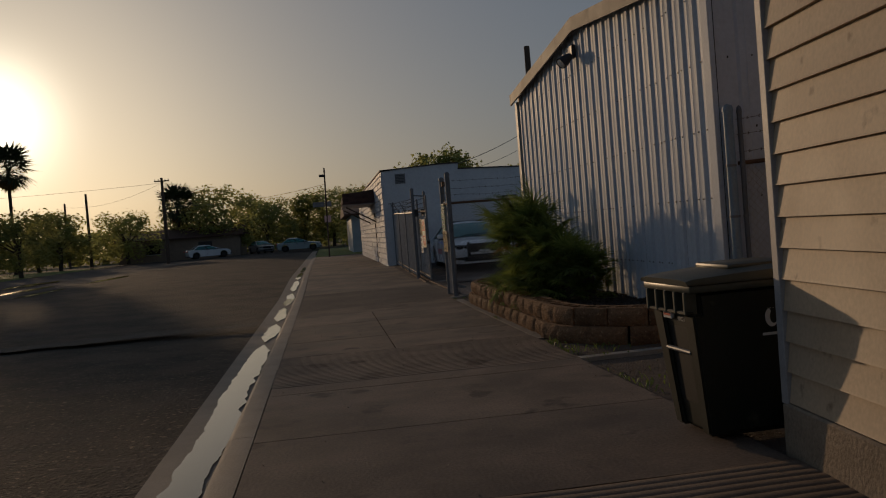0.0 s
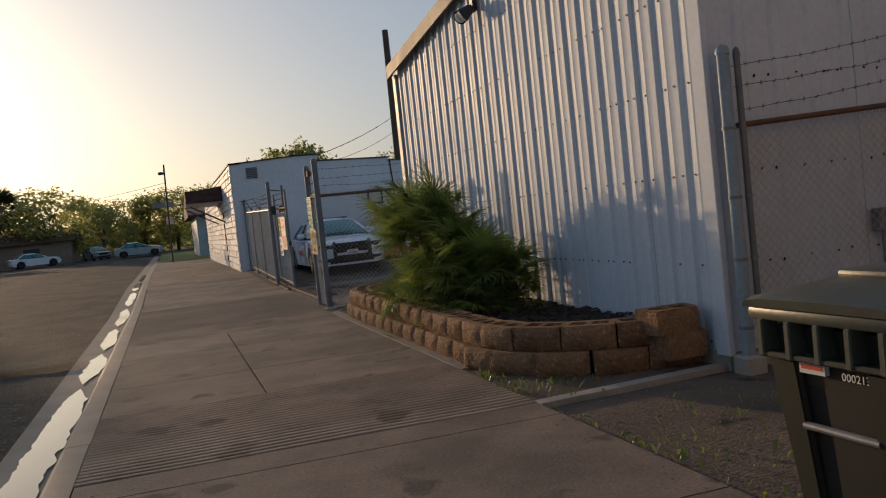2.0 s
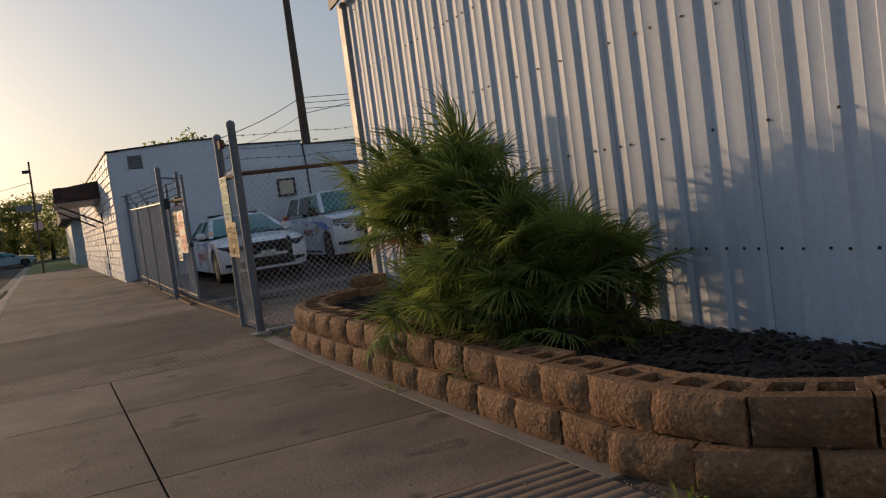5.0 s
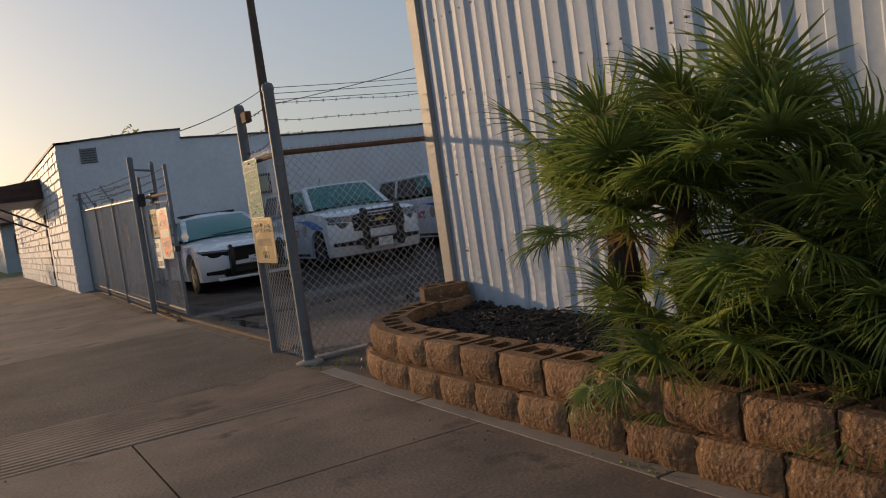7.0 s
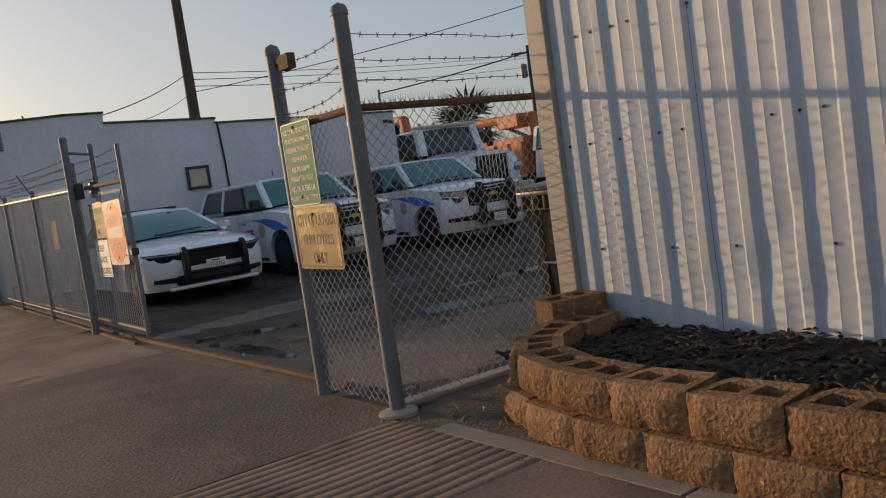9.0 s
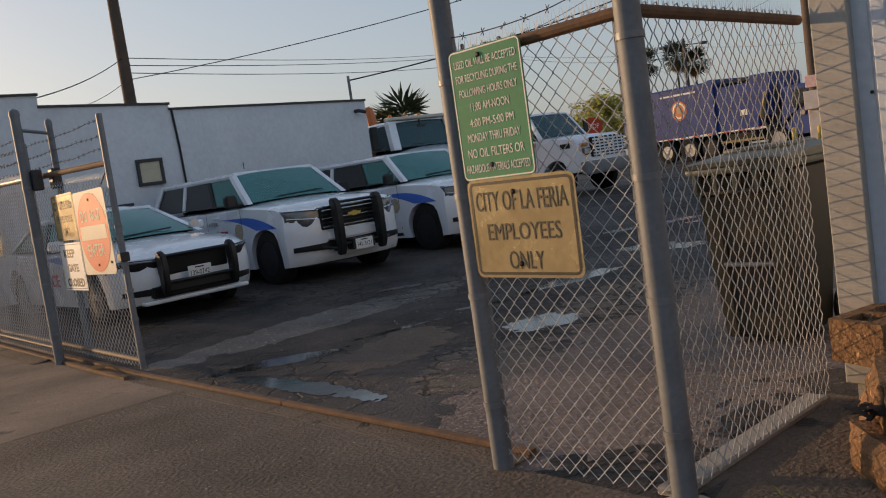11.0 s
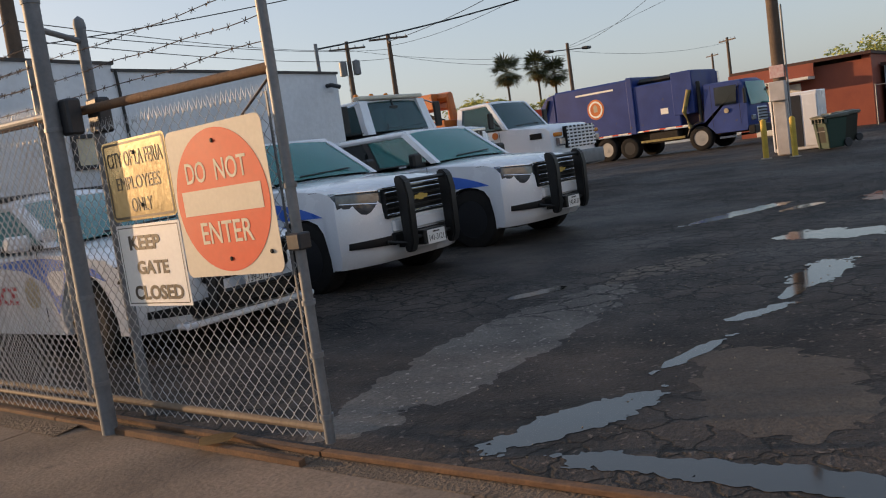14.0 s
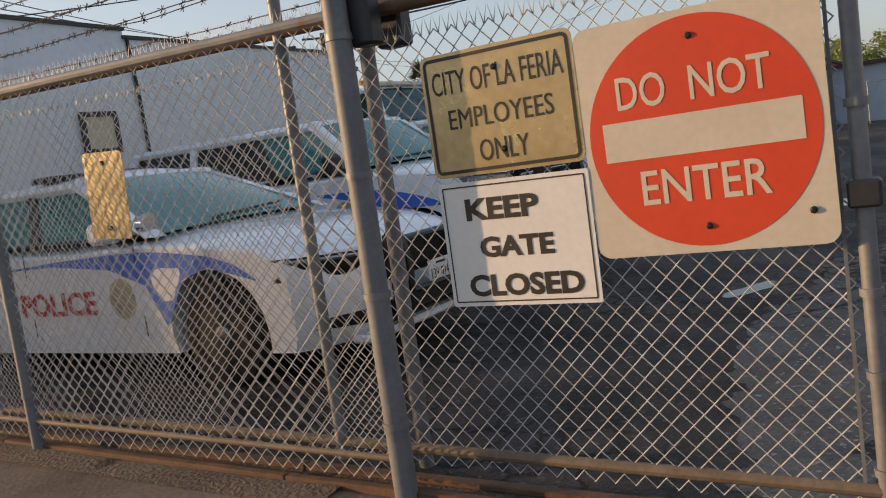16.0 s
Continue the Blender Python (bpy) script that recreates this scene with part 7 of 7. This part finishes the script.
# opaque tan pane: the sun's yellow reflection is put into its colour
part("panel", boxed(-.20, -.03, -.19, .20, -.005, .19), mat("pane_sunlit_tan", (.62, .55, .40), .5, 0, (.5, .43, .3), 4, 40, .3, .1), box1)
for n4 in ((-.26, -.25, .26, -.19), (-.26, .19, .26, .25), (-.26, -.19, -.20, .19), (.20, -.19, .26, .19)):
    part("frame", boxed(n4[0], -.06, n4[1], n4[2], 0, n4[3], bevel=.005), DARK_STEEL, box1)
tagged(part("wall_cable", chain([(7.38, BY - .03, 3.3), (7.42, BY - .03, 2.6), (7.44, BY - .03, 1.6), (7.46, BY - .03, .2)], .022, 6), BLACK_PLASTIC), "black cable running down the white wall", "cable")
tagged(part("wall_camera", chain([(11.8, BY, 3.0), (11.8, BY - .12, 3.0), (11.95, BY - .2, 2.95)], .04, 8), DARK_STEEL), "small dark camera high on the wall", "camera")
tagged(part("wall_pipe", chain([(2.75, BY - .05, .18), (2.75, BY - .05, .45), (2.95, BY - .05, .45)], .025, 8), GALV), "bent grey pipe at the wall foot", "pipe")
door = thing("door_1", "brown wooden door under the awning", "door", kind="structure")
part("door_leaf", boxed(BX + .02, 34.75, .18, BX + .07, 35.6, 2.25), SHINGLE, door)
part("door_handle", boxed(BX - .02, 34.85, 1.1, BX + .02, 34.9, 1.2), CHROME, door)
for y0, y1 in ((34.64, 34.74), (35.61, 35.71)):
    part("door_frame", boxed(BX - .03, y0, .18, BX + .02, y1, 2.35), BARK, door)
awn = thing("awning", "brown shingled awning over the doorway", "awning", kind="structure")
bm = bmesh.new()
prism(bm, [(BX, 2.66), (.86, 2.66), (.94, 3.06), (BX, 3.2)], 34.9, 39.2, "y")
part("awning_body", bm, BARK, awn)
for k in range(4):                    # shingles on the steep front and on the end
    z0 = 2.64 + k * .11
    for j in range(9):
        y0 = 34.88 + j * .482
        bm = bmesh.new()
        prism(bm, [(.845 + .022 * k, z0), (.87 + .022 * k, z0), (.90 + .022 * k, z0 + .125), (.885 + .022 * k, z0 + .125)], y0 + .004, y0 + .478, "y")
        part("shingle", bm, SHINGLE, awn)
    for j in range(5):
        x0 = .87 + j * .265
        bm = bmesh.new()
        prism(bm, [(34.86, z0), (34.89, z0), (34.898, z0 + .125), (34.88, z0 + .125)], x0 + .004, min(BX - .01, x0 + .26), "x")
        part("shingle", bm, SHINGLE, awn)
part("soffit", boxed(.88, 34.9, 2.61, BX, 39.2, 2.656), SIDING_TRIM, awn)
for yy in (35.0, 39.1):
    part("brace", tubed((1.0, yy, 2.53), (BX, yy, 1.85), .03, 6), BARK, awn)


# ---- far houses ----
def far_house(name, label, x0, y0, x1, y1, h, wall, roof, windows=(), rise=1.2):
    g = thing(name, label, "house", kind="structure")
    part("wall", boxed(x0, y0, gz(y0) - .1, x1, y1, h), wall, g)
    my = (y0 + y1) / 2
    bm = bmesh.new()
    prism(bm, [(y0 - .5, h), (my, h + rise), (y1 + .5, h), (y1 + .5, h - .12), (y0 - .5, h - .12)], x0 - .5, x1 + .5, "x")
    part("roof", bm, roof, g)
    for face, u, z, w, hh in windows:
        wnd = part("window", boxed(u - w / 2, y0 - .06, z, u + w / 2, y0 - .02, z + hh) if face == "s" else boxed(x1 + .02, u - w / 2, z, x1 + .06, u + w / 2, z + hh), DARK_GLASS, g)
        part("frame", boxed(u - w / 2 - .08, y0 - .09, z - .08, u + w / 2 + .08, y0 - .03, z) if face == "s" else boxed(x1 + .03, u - w / 2 - .08, z - .08, x1 + .09, u + w / 2 + .08, z), SIDING_TRIM, wnd)
    return g


PALE_BLUE = mat("pale_blue_siding", (0.45, 0.52, 0.58), .6, 0, (.36, .43, .5), 2, 30, .3, .1)
BROWN_WALL = mat("brown_wall", (.30, .22, .16), .8, 0, (.22, .16, .12), 2, 30, .3, .2)
far_house("neighbour_house", "pale blue clad house beyond the white building", 2.0, 60, 12, 72, 2.9, PALE_BLUE, SHINGLE, (("s", 3.0, 1.2, .8, 1.1),), .9)
far_house("bungalow", "low brown bungalow among trees across the street", -50, 78, -38, 88, 2.8, BROWN_WALL, SHINGLE, (("e", 81, 1, 1.2, 1.1), ("e", 85, 1, 1.2, 1.1)))
far_house("bungalow", "low brown bungalow at the street's end", -24, 104, -10, 113, 2.7, BROWN_WALL, SHINGLE, (("s", -20, 1, 1.6, 1.1), ("s", -14, 1, 1.6, 1.1)))
far_house("trailer_home", "small white trailer home across the street", -37, 74, -29.2, 78, 2.3, CAR_WHITE, SIDING_TRIM, (("s", -31, 1.1, 1.0, .8), ("e", 76, 1.1, .9, .8)), .3)

# red-orange workshop across the yard
RED_WALL = mat("red_brown_wall", (.33, .085, .045), .7, 0, (.25, .06, .035), 1.5, 20, .35, .2)
shop = thing("workshop", "red-orange workshop with white roller doors", "building", kind="structure")
part("wall_front", boxed(46, 27.4, 0, 46.3, 33.2, 3.3), RED_WALL, shop)
part("wall_side", boxed(46, 27.0, 0, 60, 27.4, 3.5), RED_WALL, shop)
part("wall_back", boxed(46, 33.2, 0, 60, 33.5, 3.3), RED_WALL, shop)
part("roof", boxed(45.6, 26.9, 3.5, 60, 33.7, 3.65), SHINGLE, shop)
part("fascia", boxed(45.4, 29.5, 2.85, 45.6, 33.7, 3.5), RED_WALL, shop)
part("canopy", boxed(44.6, 29.6, 2.72, 46, 33.2, 2.85), PRINT_WHITE, shop)
for y0 in (30.3,):
    dr = part("roller_door", boxed(45.94, y0, 0.15, 46.0, y0 + 2.4, 2.6), PRINT_WHITE, shop, "white roller door")
    for i in range(8):
        part("door_slat", boxed(45.92, y0 + .03, .2 + i * .3, 45.945, y0 + 2.37, .46 + i * .3), PRINT_WHITE, dr)
annex = thing("annex", "grey-blue shed annex beside the workshop", "building", kind="structure")
part("wall", boxed(48, 19, 0, 60, 26.8, 2.9), PALE_BLUE, annex)
part("roof", boxed(47.7, 18.6, 2.9, 60, 26.9, 3.05), SHINGLE, annex)
yf = thing("far_fence", "chain-link fence at the far edge of the yard", "fence")
for i in range(8):
    part("post", tubed((44.8, 12 + i * 2.1, 0), (44.8, 12 + i * 2.1, 2.0), .03, 6), GALV, yf)
part("top_rail", tubed((44.8, 12, 1.95), (44.8, 26.7, 1.95), .02, 6), GALV, yf)
tagged(part("far_hedge_wall", boxed(61, -20, 0, 61.3, 70, 2.2), PALE_BLUE), "pale boundary wall beyond the yard", "wall", kind="structure")

# bollards, meter pole, bins, cabinet
for x, y in ((24.4, 26.0), (24.3, 25.2)):
    b = thing("bollard", "yellow painted steel bollard in the yard", "bollard", pose(x, y, gz(y)), "bollards by the pole")
    part("pipe", lathe([(.08, -.1), (.08, 1.0), (.075, 1.05), (.04, 1.09), (.005, 1.1)], 14, "z"), YELLOW, b)
    part("footing", lathe([(.16, -.1), (.15, .015), (.08, .02)], 14, "z"), PALE_CONC, b)
wheeled_bin("wheeled_bin", "dark green wheeled bin standing in the yard", pose(26.2, 24.95, gz(25), 0, 0, -35), mat("bin_green", (.015, .05, .035), .5, 0, None, 4, 40, .3, .1), BIN_LID)
wheeled_bin("wheeled_bin", "dark green wheeled bin standing in the yard", pose(29.4, 25.3, gz(25), 0, 0, -40), BIN_PLASTIC, BIN_LID)
cabn = thing("metal_cabinet", "white metal cabinet beside the meter pole", "cabinet", pose(27.8, 25.9, gz(26)))
part("body", boxed(-.5, -.7, 0, .5, .7, 1.75, bevel=.03), CAR_WHITE, cabn)
for i in range(3):
    part("door", boxed(-.53, -.66 + i * .45, .1, -.5, -.26 + i * .45, 1.65, bevel=.01), DARK_STEEL if i else CAR_WHITE, cabn)


def pole(name, x, y, h, r, arms=(), label="tall brown wooden utility pole", m=None):
    p = thing(name, label, "pole", pose(x, y, gz(y)))
    part("shaft", lathe([(r * 1.25, -.3), (r * 1.1, h * .5), (r * .85, h), (.01, h + .03)], 12, "z"), m or WOOD_POLE, p)
    for z, half, ang in arms:
        a = part("cross_arm", boxed(-half, -.06, z - .06, half, .06, z + .06, bevel=.01), WOOD_POLE, p)
        a.matrix_basis = pose(0, 0, 0, 0, 0, ang)
        for u in (-.9, -.45, .45, .9):
            part("insulator", lathe([(.03, 0), (.05, .04), (.03, .09), (.045, .12), (.01, .16)], 8, "z"), PALE_BLUE, a).matrix_basis = pose(u * half, 0, z + .06)
    return p


pole("utility_pole", 9.65, 37.2, 9.0, .15)
pa = pole("utility_pole", 45.4, 60, 10.3, .16, ((9.8, 1.3, -40),))
for s in (-.45, .45):
    part("transformer", lathe([(.05, 7.9), (.27, 7.95), (.27, 8.9), (.05, 9.0)], 14, "z"), GALV, pa).matrix_basis = pose(s * .8, s * -.7, 0)
pole("utility_pole", 44.0, 55, 9.8, .16, ((9.5, 1.3, -40), (9.2, .5, 50)))
lp = pole("yard_light_pole", 60, 50.5, 8.7, .14, (), "wooden pole with two flat area lights")
part("lamp_arm", tubed((-1.2, 1.0, 8.2), (1.2, -1.0, 8.2), .04, 6), DARK_STEEL, lp)
for s in (-1, 1):
    part("lamp_head", boxed(s * 1.2 - .35, -s * 1.0 - .25, 8.1, s * 1.2 + .35, -s * 1.0 + .25, 8.3, bevel=.04), DARK_STEEL, lp)
mp = pole("meter_pole", 25.5, 25.75, 9.5, .15, (), "brown wooden pole with grey meter boxes and conduit")
part("conduit_sleeve", boxed(-.2, -.18, 0, .16, .2, 2.0, bevel=.03), SIDING_TRIM, mp)
part("meter_box", boxed(-.36, -.22, 1.55, -.15, .22, 2.1, bevel=.02), SIDING_TRIM, mp)
part("red_notice", boxed(-.20, -.2, 2.2, -.17, .2, 2.55, bevel=.01), SIGN_PINK, mp)
part("conduit", tubed((-.12, -.25, 0), (-.12, -.25, 4.2), .03, 8), GALV, mp)
pole("utility_pole", -15, 85, 8.2, .15, ((7.9, .7, 0),))
pole("utility_pole", -26, 100, 8.2, .15)
pole("utility_pole", -34, 120, 8.5, .15)
pole("utility_pole", 90, 48, 9.5, .16, ((9.2, 1.2, 60),))
pole("utility_pole", 120, 60, 10.5, .16, ((10.2, 1.2, 60),))
mast = thing("lattice_mast", "slim grey lattice radio mast behind the trucks", "mast", pose(52, 66, -.05))
for k in range(3):
    a = 2.094 * k
    part("leg", tubed((.35 * math.cos(a), .35 * math.sin(a), 0), (.2 * math.cos(a), .2 * math.sin(a), 9.2), .03, 5), GALV, mast)
bm = bmesh.new()
for i in range(18):
    for k in range(3):
        a, b = 2.094 * k, 2.094 * (k + 1)
        tube(bm, (.3 * math.cos(a), .3 * math.sin(a), i * .5), (.3 * math.cos(b), .3 * math.sin(b), i * .5 + .5), .015, 3, caps=False)
part("lattice", bm, GALV, mast)
ss = thing("stop_sign", "red octagonal stop sign on a thin post", "sign", pose(24.2, 33.0, .18, 0, 0, -50))
part("post", tubed((0, .03, 0), (0, .03, 2.2), .025, 6), GALV, ss)
part("plate", prism(bmesh.new(), [(.34 * math.cos(radians(22.5 + 45 * i)), 2.0 + .34 * math.sin(radians(22.5 + 45 * i))) for i in range(8)], -.01, 0, "y"), SIGN_RED, ss)
me = text_mesh("STOP", .42, .16)
me.transform(Matrix(((1, 0, 0, 0), (0, 0, -1, -.011), (0, 1, 0, 2.0), (0, 0, 0, 1))))
part("lettering", me, PRINT_WHITE, ss)
sp = thing("street_sign_pole", "tall thin pole with street signs at the corner", "sign", pose(.25, 52, .2))
part("post", tubed((0, 0, 0), (.1, 0, 5.4), .045, 8), WOOD_POLE, sp)
part("sign_plate", boxed(-.75, -.03, 3.05, -.05, 0, 3.35), GALV, sp)
part("sign_plate", boxed(.0, -.03, 3.05, .38, 0, 3.35), GALV, sp)
part("red_plate", boxed(-.12, -.03, 2.1, .28, 0, 2.5), SIGN_PINK, sp)
part("lamp", boxed(-.25, -.1, 4.85, .05, .1, 5.0, bevel=.03), DARK_STEEL, sp)
tagged(part("floodlight_pole", chain([(11.97, 30.5, 3.1), (11.97, 30.5, 3.85)], .035, 6), GALV), "thin grey pipe standing on the roof corner", "pipe")


def wire(a, b, sag, r=.012, label="thin black overhead power cable", grp="overhead cables"):
    a, b = Vector(a), Vector(b)
    pts = [a.lerp(b, i / 24) + Vector((0, 0, -sag * 4 * (i / 24) * (1 - i / 24))) for i in range(25)]
    tagged(part("power_cable", chain(pts, r, 4), BLACK_PLASTIC), label, "cable", grp)


wire((9.65, 37.2, 5.6), (4.9, 30.3, 3.62), .12)
wire((9.65, 37.2, 5.6), (45.4, 60, 9.9), .25)
wire((9.65, 37.2, 5.2), (44, 55, 8.4), .35)
wire((9.65, 37.2, 5.0), (5.6, 31.5, 3.5), .15, .008)
wire((44, 55, 9.5), (25.5, 25.75, 9.3), .7, .018)
wire((44, 55, 9.2), (25.5, 25.75, 8.6), .9)
wire((12.0, 30.5, 3.75), (25.5, 25.75, 7.3), .45, .016)
wire((9.65, 37.2, 5.0), (25.5, 25.75, 8.2), .5)
wire((9.65, 37.2, 5.4), (44, 55, 9.0), .3)

wire((44, 55, 8.6), (60, 50.5, 7.6), .5)
wire((45.4, 60, 9.9), (60, 50.5, 8.0), .5)
wire((60, 50.5, 8.5), (25.5, 25.75, 7.6), .8)
wire((60, 50.5, 8.3), (90, 48, 9.2), .6)
wire((25.5, 25.75, 8.9), (45, -10, 9.0), .8)
wire((25.5, 25.75, 8.0), (60, 5, 9.0), .8)
wire((25.5, 25.75, 7.2), (60, 5, 8.2), .9)
wire((25.5, 25.75, 9.2), (2.0, -8, 8.5), .5)
wire((60, 50.5, 8.6), (52, 20, 14), .3)
wire((-15, 85, 7.9), (-2, 150, 9), .8)
wire((-15, 85, 7.9), (-34, 120, 8.2), .8)
wire((-15, 85, 7.9), (-70, 75, 8.5), 1.0)
wire((.3, 52, 4.6), (-15, 85, 5.8), .5)


# ---- trees ----
def tree_meshes(seed, h, r):
    """Trunk with forked limbs and a crown of many small leaf sprays with gaps."""
    rnd = random.Random(seed)
    bm = bmesh.new()
    tube(bm, (0, 0, -.2), (rnd.uniform(-.2, .2), rnd.uniform(-.2, .2), h * .42), .19, 8, .12)
    clumps = []
    for i in range(9):
        a, el = rnd.uniform(0, 6.28), rnd.uniform(.25, 1.2)
        p0 = Vector((0, 0, h * rnd.uniform(.28, .42)))
        p1 = p0 + Vector((math.cos(a) * math.cos(el) * r * .75, math.sin(a) * math.cos(el) * r * .75, math.sin(el) * h * .42))
        tube(bm, p0, p1, .08, 5, .03)
        clumps.append((p1, rnd.uniform(.5, .8)))
    trunk = finish(bm, "trunk", 50)
    trunk.materials.append(BARK)
    verts, faces = [], []
    for i in range(74):
        a, u = rnd.uniform(0, 6.28), rnd.random() ** .5
        zc = h * (.16 + .76 * rnd.random())
        w = r * max(.25, 1 - ((zc / h - .5) / .5) ** 2) ** .5
        clumps.append((Vector((math.cos(a) * u * w, math.sin(a) * u * w, zc)), rnd.uniform(.35, .75)))
    for c, cr in clumps:
        for k in range(66):
            d = Vector((rnd.gauss(0, 1), rnd.gauss(0, 1), rnd.gauss(0, .75)))
            d = d.normalized() * cr * rnd.random() ** .4 * r * .42
            p = c + d
            s = rnd.uniform(.09, .21)
            e1 = Vector((rnd.gauss(0, 1), rnd.gauss(0, 1), rnd.gauss(0, .6))).normalized() * s
            e2 = Vector((rnd.gauss(0, 1), rnd.gauss(0, 1), rnd.gauss(0, 1))).normalized() * s * .6
            b0 = len(verts)
            verts += [p - e1, p + e2, p + e1, p - e2]
            faces.append((b0, b0 + 1, b0 + 2, b0 + 3))
    me = bpy.data.meshes.new("crown")
    me.from_pydata([tuple(v) for v in verts], [], faces)
    me.materials.append(TREE_LEAF)
    return trunk, me


KINDS = [tree_meshes(s, 6.5, rr) for s, rr in ((1, 3.4), (2, 3.0), (3, 3.9), (4, 2.6))]


def tree(x, y, h, spread=1.0, kind=0, label="broad dark green tree with uneven crown"):
    t = thing("tree", label, "tree", Matrix.Translation((x, y, gz(y) - .05)) @ Matrix.Rotation(x * 1.7 + y, 4, 'Z') @ Matrix.Diagonal((h / 6.5 * spread, h / 6.5 * spread, h / 6.5, 1)), "street trees")
    tr, cr = KINDS[kind % 4]
    part("trunk", tr, None, t)
    part("crown", cr, None, t)


for k, (x, y, h, s) in enumerate((
        (-12.5, 108, 8.6, 1.15), (-17, 112, 7.8, 1.1), (-7.5, 116, 7.2, 1.0), (-2.5, 122, 8.0, 1.1), (1.5, 128, 8.6, 1.1), (6, 120, 8.2, 1.1), (-22, 100, 6.0, 1.2), (-27, 92, 6.4, 1.3),
        (-31, 98, 6.0, 1.2), (-36, 88, 5.4, 1.3), (-23.5, 70, 5.2, 1.2), (-27.5, 74, 5.0, 1.2), (-42, 80, 6.0, 1.3), (-46, 95, 7, 1.2), (-52, 84, 6, 1.2), (-60, 90, 7, 1.2), (-9.5, 124, 7.5, 1.1), (11, 118, 8, 1.2),
        (4.2, 78, 5.8, .9), (8.0, 56, 6.8, 0.95), (9.6, 57.5, 5.9, .8), (6.3, 57, 5.7, .8), (16, 62, 6.0, .9),
        (78, 72, 7.4, 1.4), (86, 76, 7.4, 1.4), (94, 72, 7.0, 1.3), (84, 33, 6.8, 1.2), (92, 31, 7.4, 1.4), (88, 25, 7.0, 1.3), (72, 38, 4.6, 1.1), (80, 42, 4.8, 1.1), (96, 40, 6.0, 1.2), (76, 30, 5, 1), (100, 15, 7, 1.3), (66, 66, 5, 1.2), (30, 80, 5.2, 1.2))):
    tree(x, y, h, s, k)


def woods(name, label, a, b, h, n, seed):
    """A far belt of woods: one mesh of many leaf sprays along a line."""
    rnd = random.Random(seed)
    verts, faces = [], []
    for i in range(n):
        u = rnd.random()
        top = h * (.72 + .4 * noise.noise((u * 14, seed, 0)) + .2 * noise.noise((u * 60, seed, 1)))
        p = Vector((*a, 0)).lerp(Vector((*b, 0)), u) + Vector((rnd.uniform(-5, 5), rnd.uniform(-5, 5), -.1 + top * rnd.random() ** .7))
        s = rnd.uniform(.3, .75)
        e1 = Vector((rnd.gauss(0, 1), rnd.gauss(0, 1), rnd.gauss(0, .7))).normalized() * s
        e2 = Vector((rnd.gauss(0, 1), rnd.gauss(0, 1), rnd.gauss(0, 1))).normalized() * s * .7
        k = len(verts)
        verts += [tuple(p - e1), tuple(p + e2), tuple(p + e1), tuple(p - e2)]
        faces.append((k, k + 1, k + 2, k + 3))
    me = bpy.data.meshes.new(name)
    me.from_pydata(verts, [], faces)
    me.materials.append(TREE_LEAF)
    tagged(part(name, me, None), label, "woods", kind="stuff")


woods("far_woods", "distant belt of dark trees at the street's end", (-120, 128), (60, 150), 6.4, 15000, 1)
woods("far_woods", "distant belt of trees beyond the yard", (135, 150), (150, -40), 7.5, 14000, 2)
woods("far_woods", "trees and shrubs across the street", (-75, -20), (-62, 110), 6.0, 12000, 3)


def fan_palm_tree(x, y, h, seed):
    t = thing("palm_tree", "tall thin fan palm with a shaggy crown", "palm", pose(x, y, gz(y)), "tall palms")
    part("trunk", lathe([(.30, -.3), (.22, 1.5), (.17, h * .6), (.19, h - .6), (.1, h)], 10, "z"), BARK, t)
    rnd = random.Random(seed)
    for nm, mt, lo, hi, n, sc in (("crown", PALM_GREEN, -50, 75, 60, 3.1), ("dead_skirt", LEAF_DRY, -85, -50, 26, 1.9)):
        bm = bmesh.new()
        for i in range(n):
            az, el = rnd.uniform(0, 360), rnd.uniform(lo, hi)
            m = Matrix.Translation((0, 0, h - (.0 if nm == "crown" else .5))) @ Euler((0, radians(-el), radians(az))).to_matrix().to_4x4() @ Matrix.Scale(sc * rnd.uniform(.85, 1.1), 4)
            st = len(bm.verts)
            for k in range(9):
                a = radians(-100 + 200 * k / 8)
                hub, tip = Vector((.5, 0, 0)), Vector((.5 + .55 * math.cos(a), .55 * math.sin(a), -.12))
                sd = Vector((-math.sin(a), math.cos(a), 0)) * .035
                md = hub.lerp(tip, .5)
                bm.faces.new([bm.verts.new(m @ q) for q in (hub, md + sd, tip, md - sd)])
            tube(bm, m @ Vector((0, 0, 0)), m @ Vector((.5, 0, 0)), .03, 3, caps=False)
        part(nm, bm, mt, t)


fan_palm_tree(123.5, 90, 13.9, 1)
fan_palm_tree(114.0, 90, 13.2, 2)
fan_palm_tree(127.2, 89, 12.9, 3)
fan_palm_tree(-32.3, 95, 11.0, 4)
fan_palm_tree(-17.5, 108, 6.6, 5)
fan_palm_tree(39.5, 61, 4.6, 6)

# far parked cars on the cross street
sedan("parked_car", "silver-blue saloon car on the cross street", pose(-0.3, 96.5, .14, 0, 0, 0), CAR_SILVER, False, "alloy")
sedan("parked_car", "grey saloon car parked at the far kerb", pose(-6.6, 101, .14, 0, 0, -70), mat("car_grey_paint", (.2, .2, .2), .3, .3, None, 2, 60, .15, 0, coat=.7), False, "alloy")
sedan("parked_car", "white saloon car parked at the far kerb", pose(-10.6, 99, .14, 0, 0, 20), CAR_WHITE, False, "alloy")
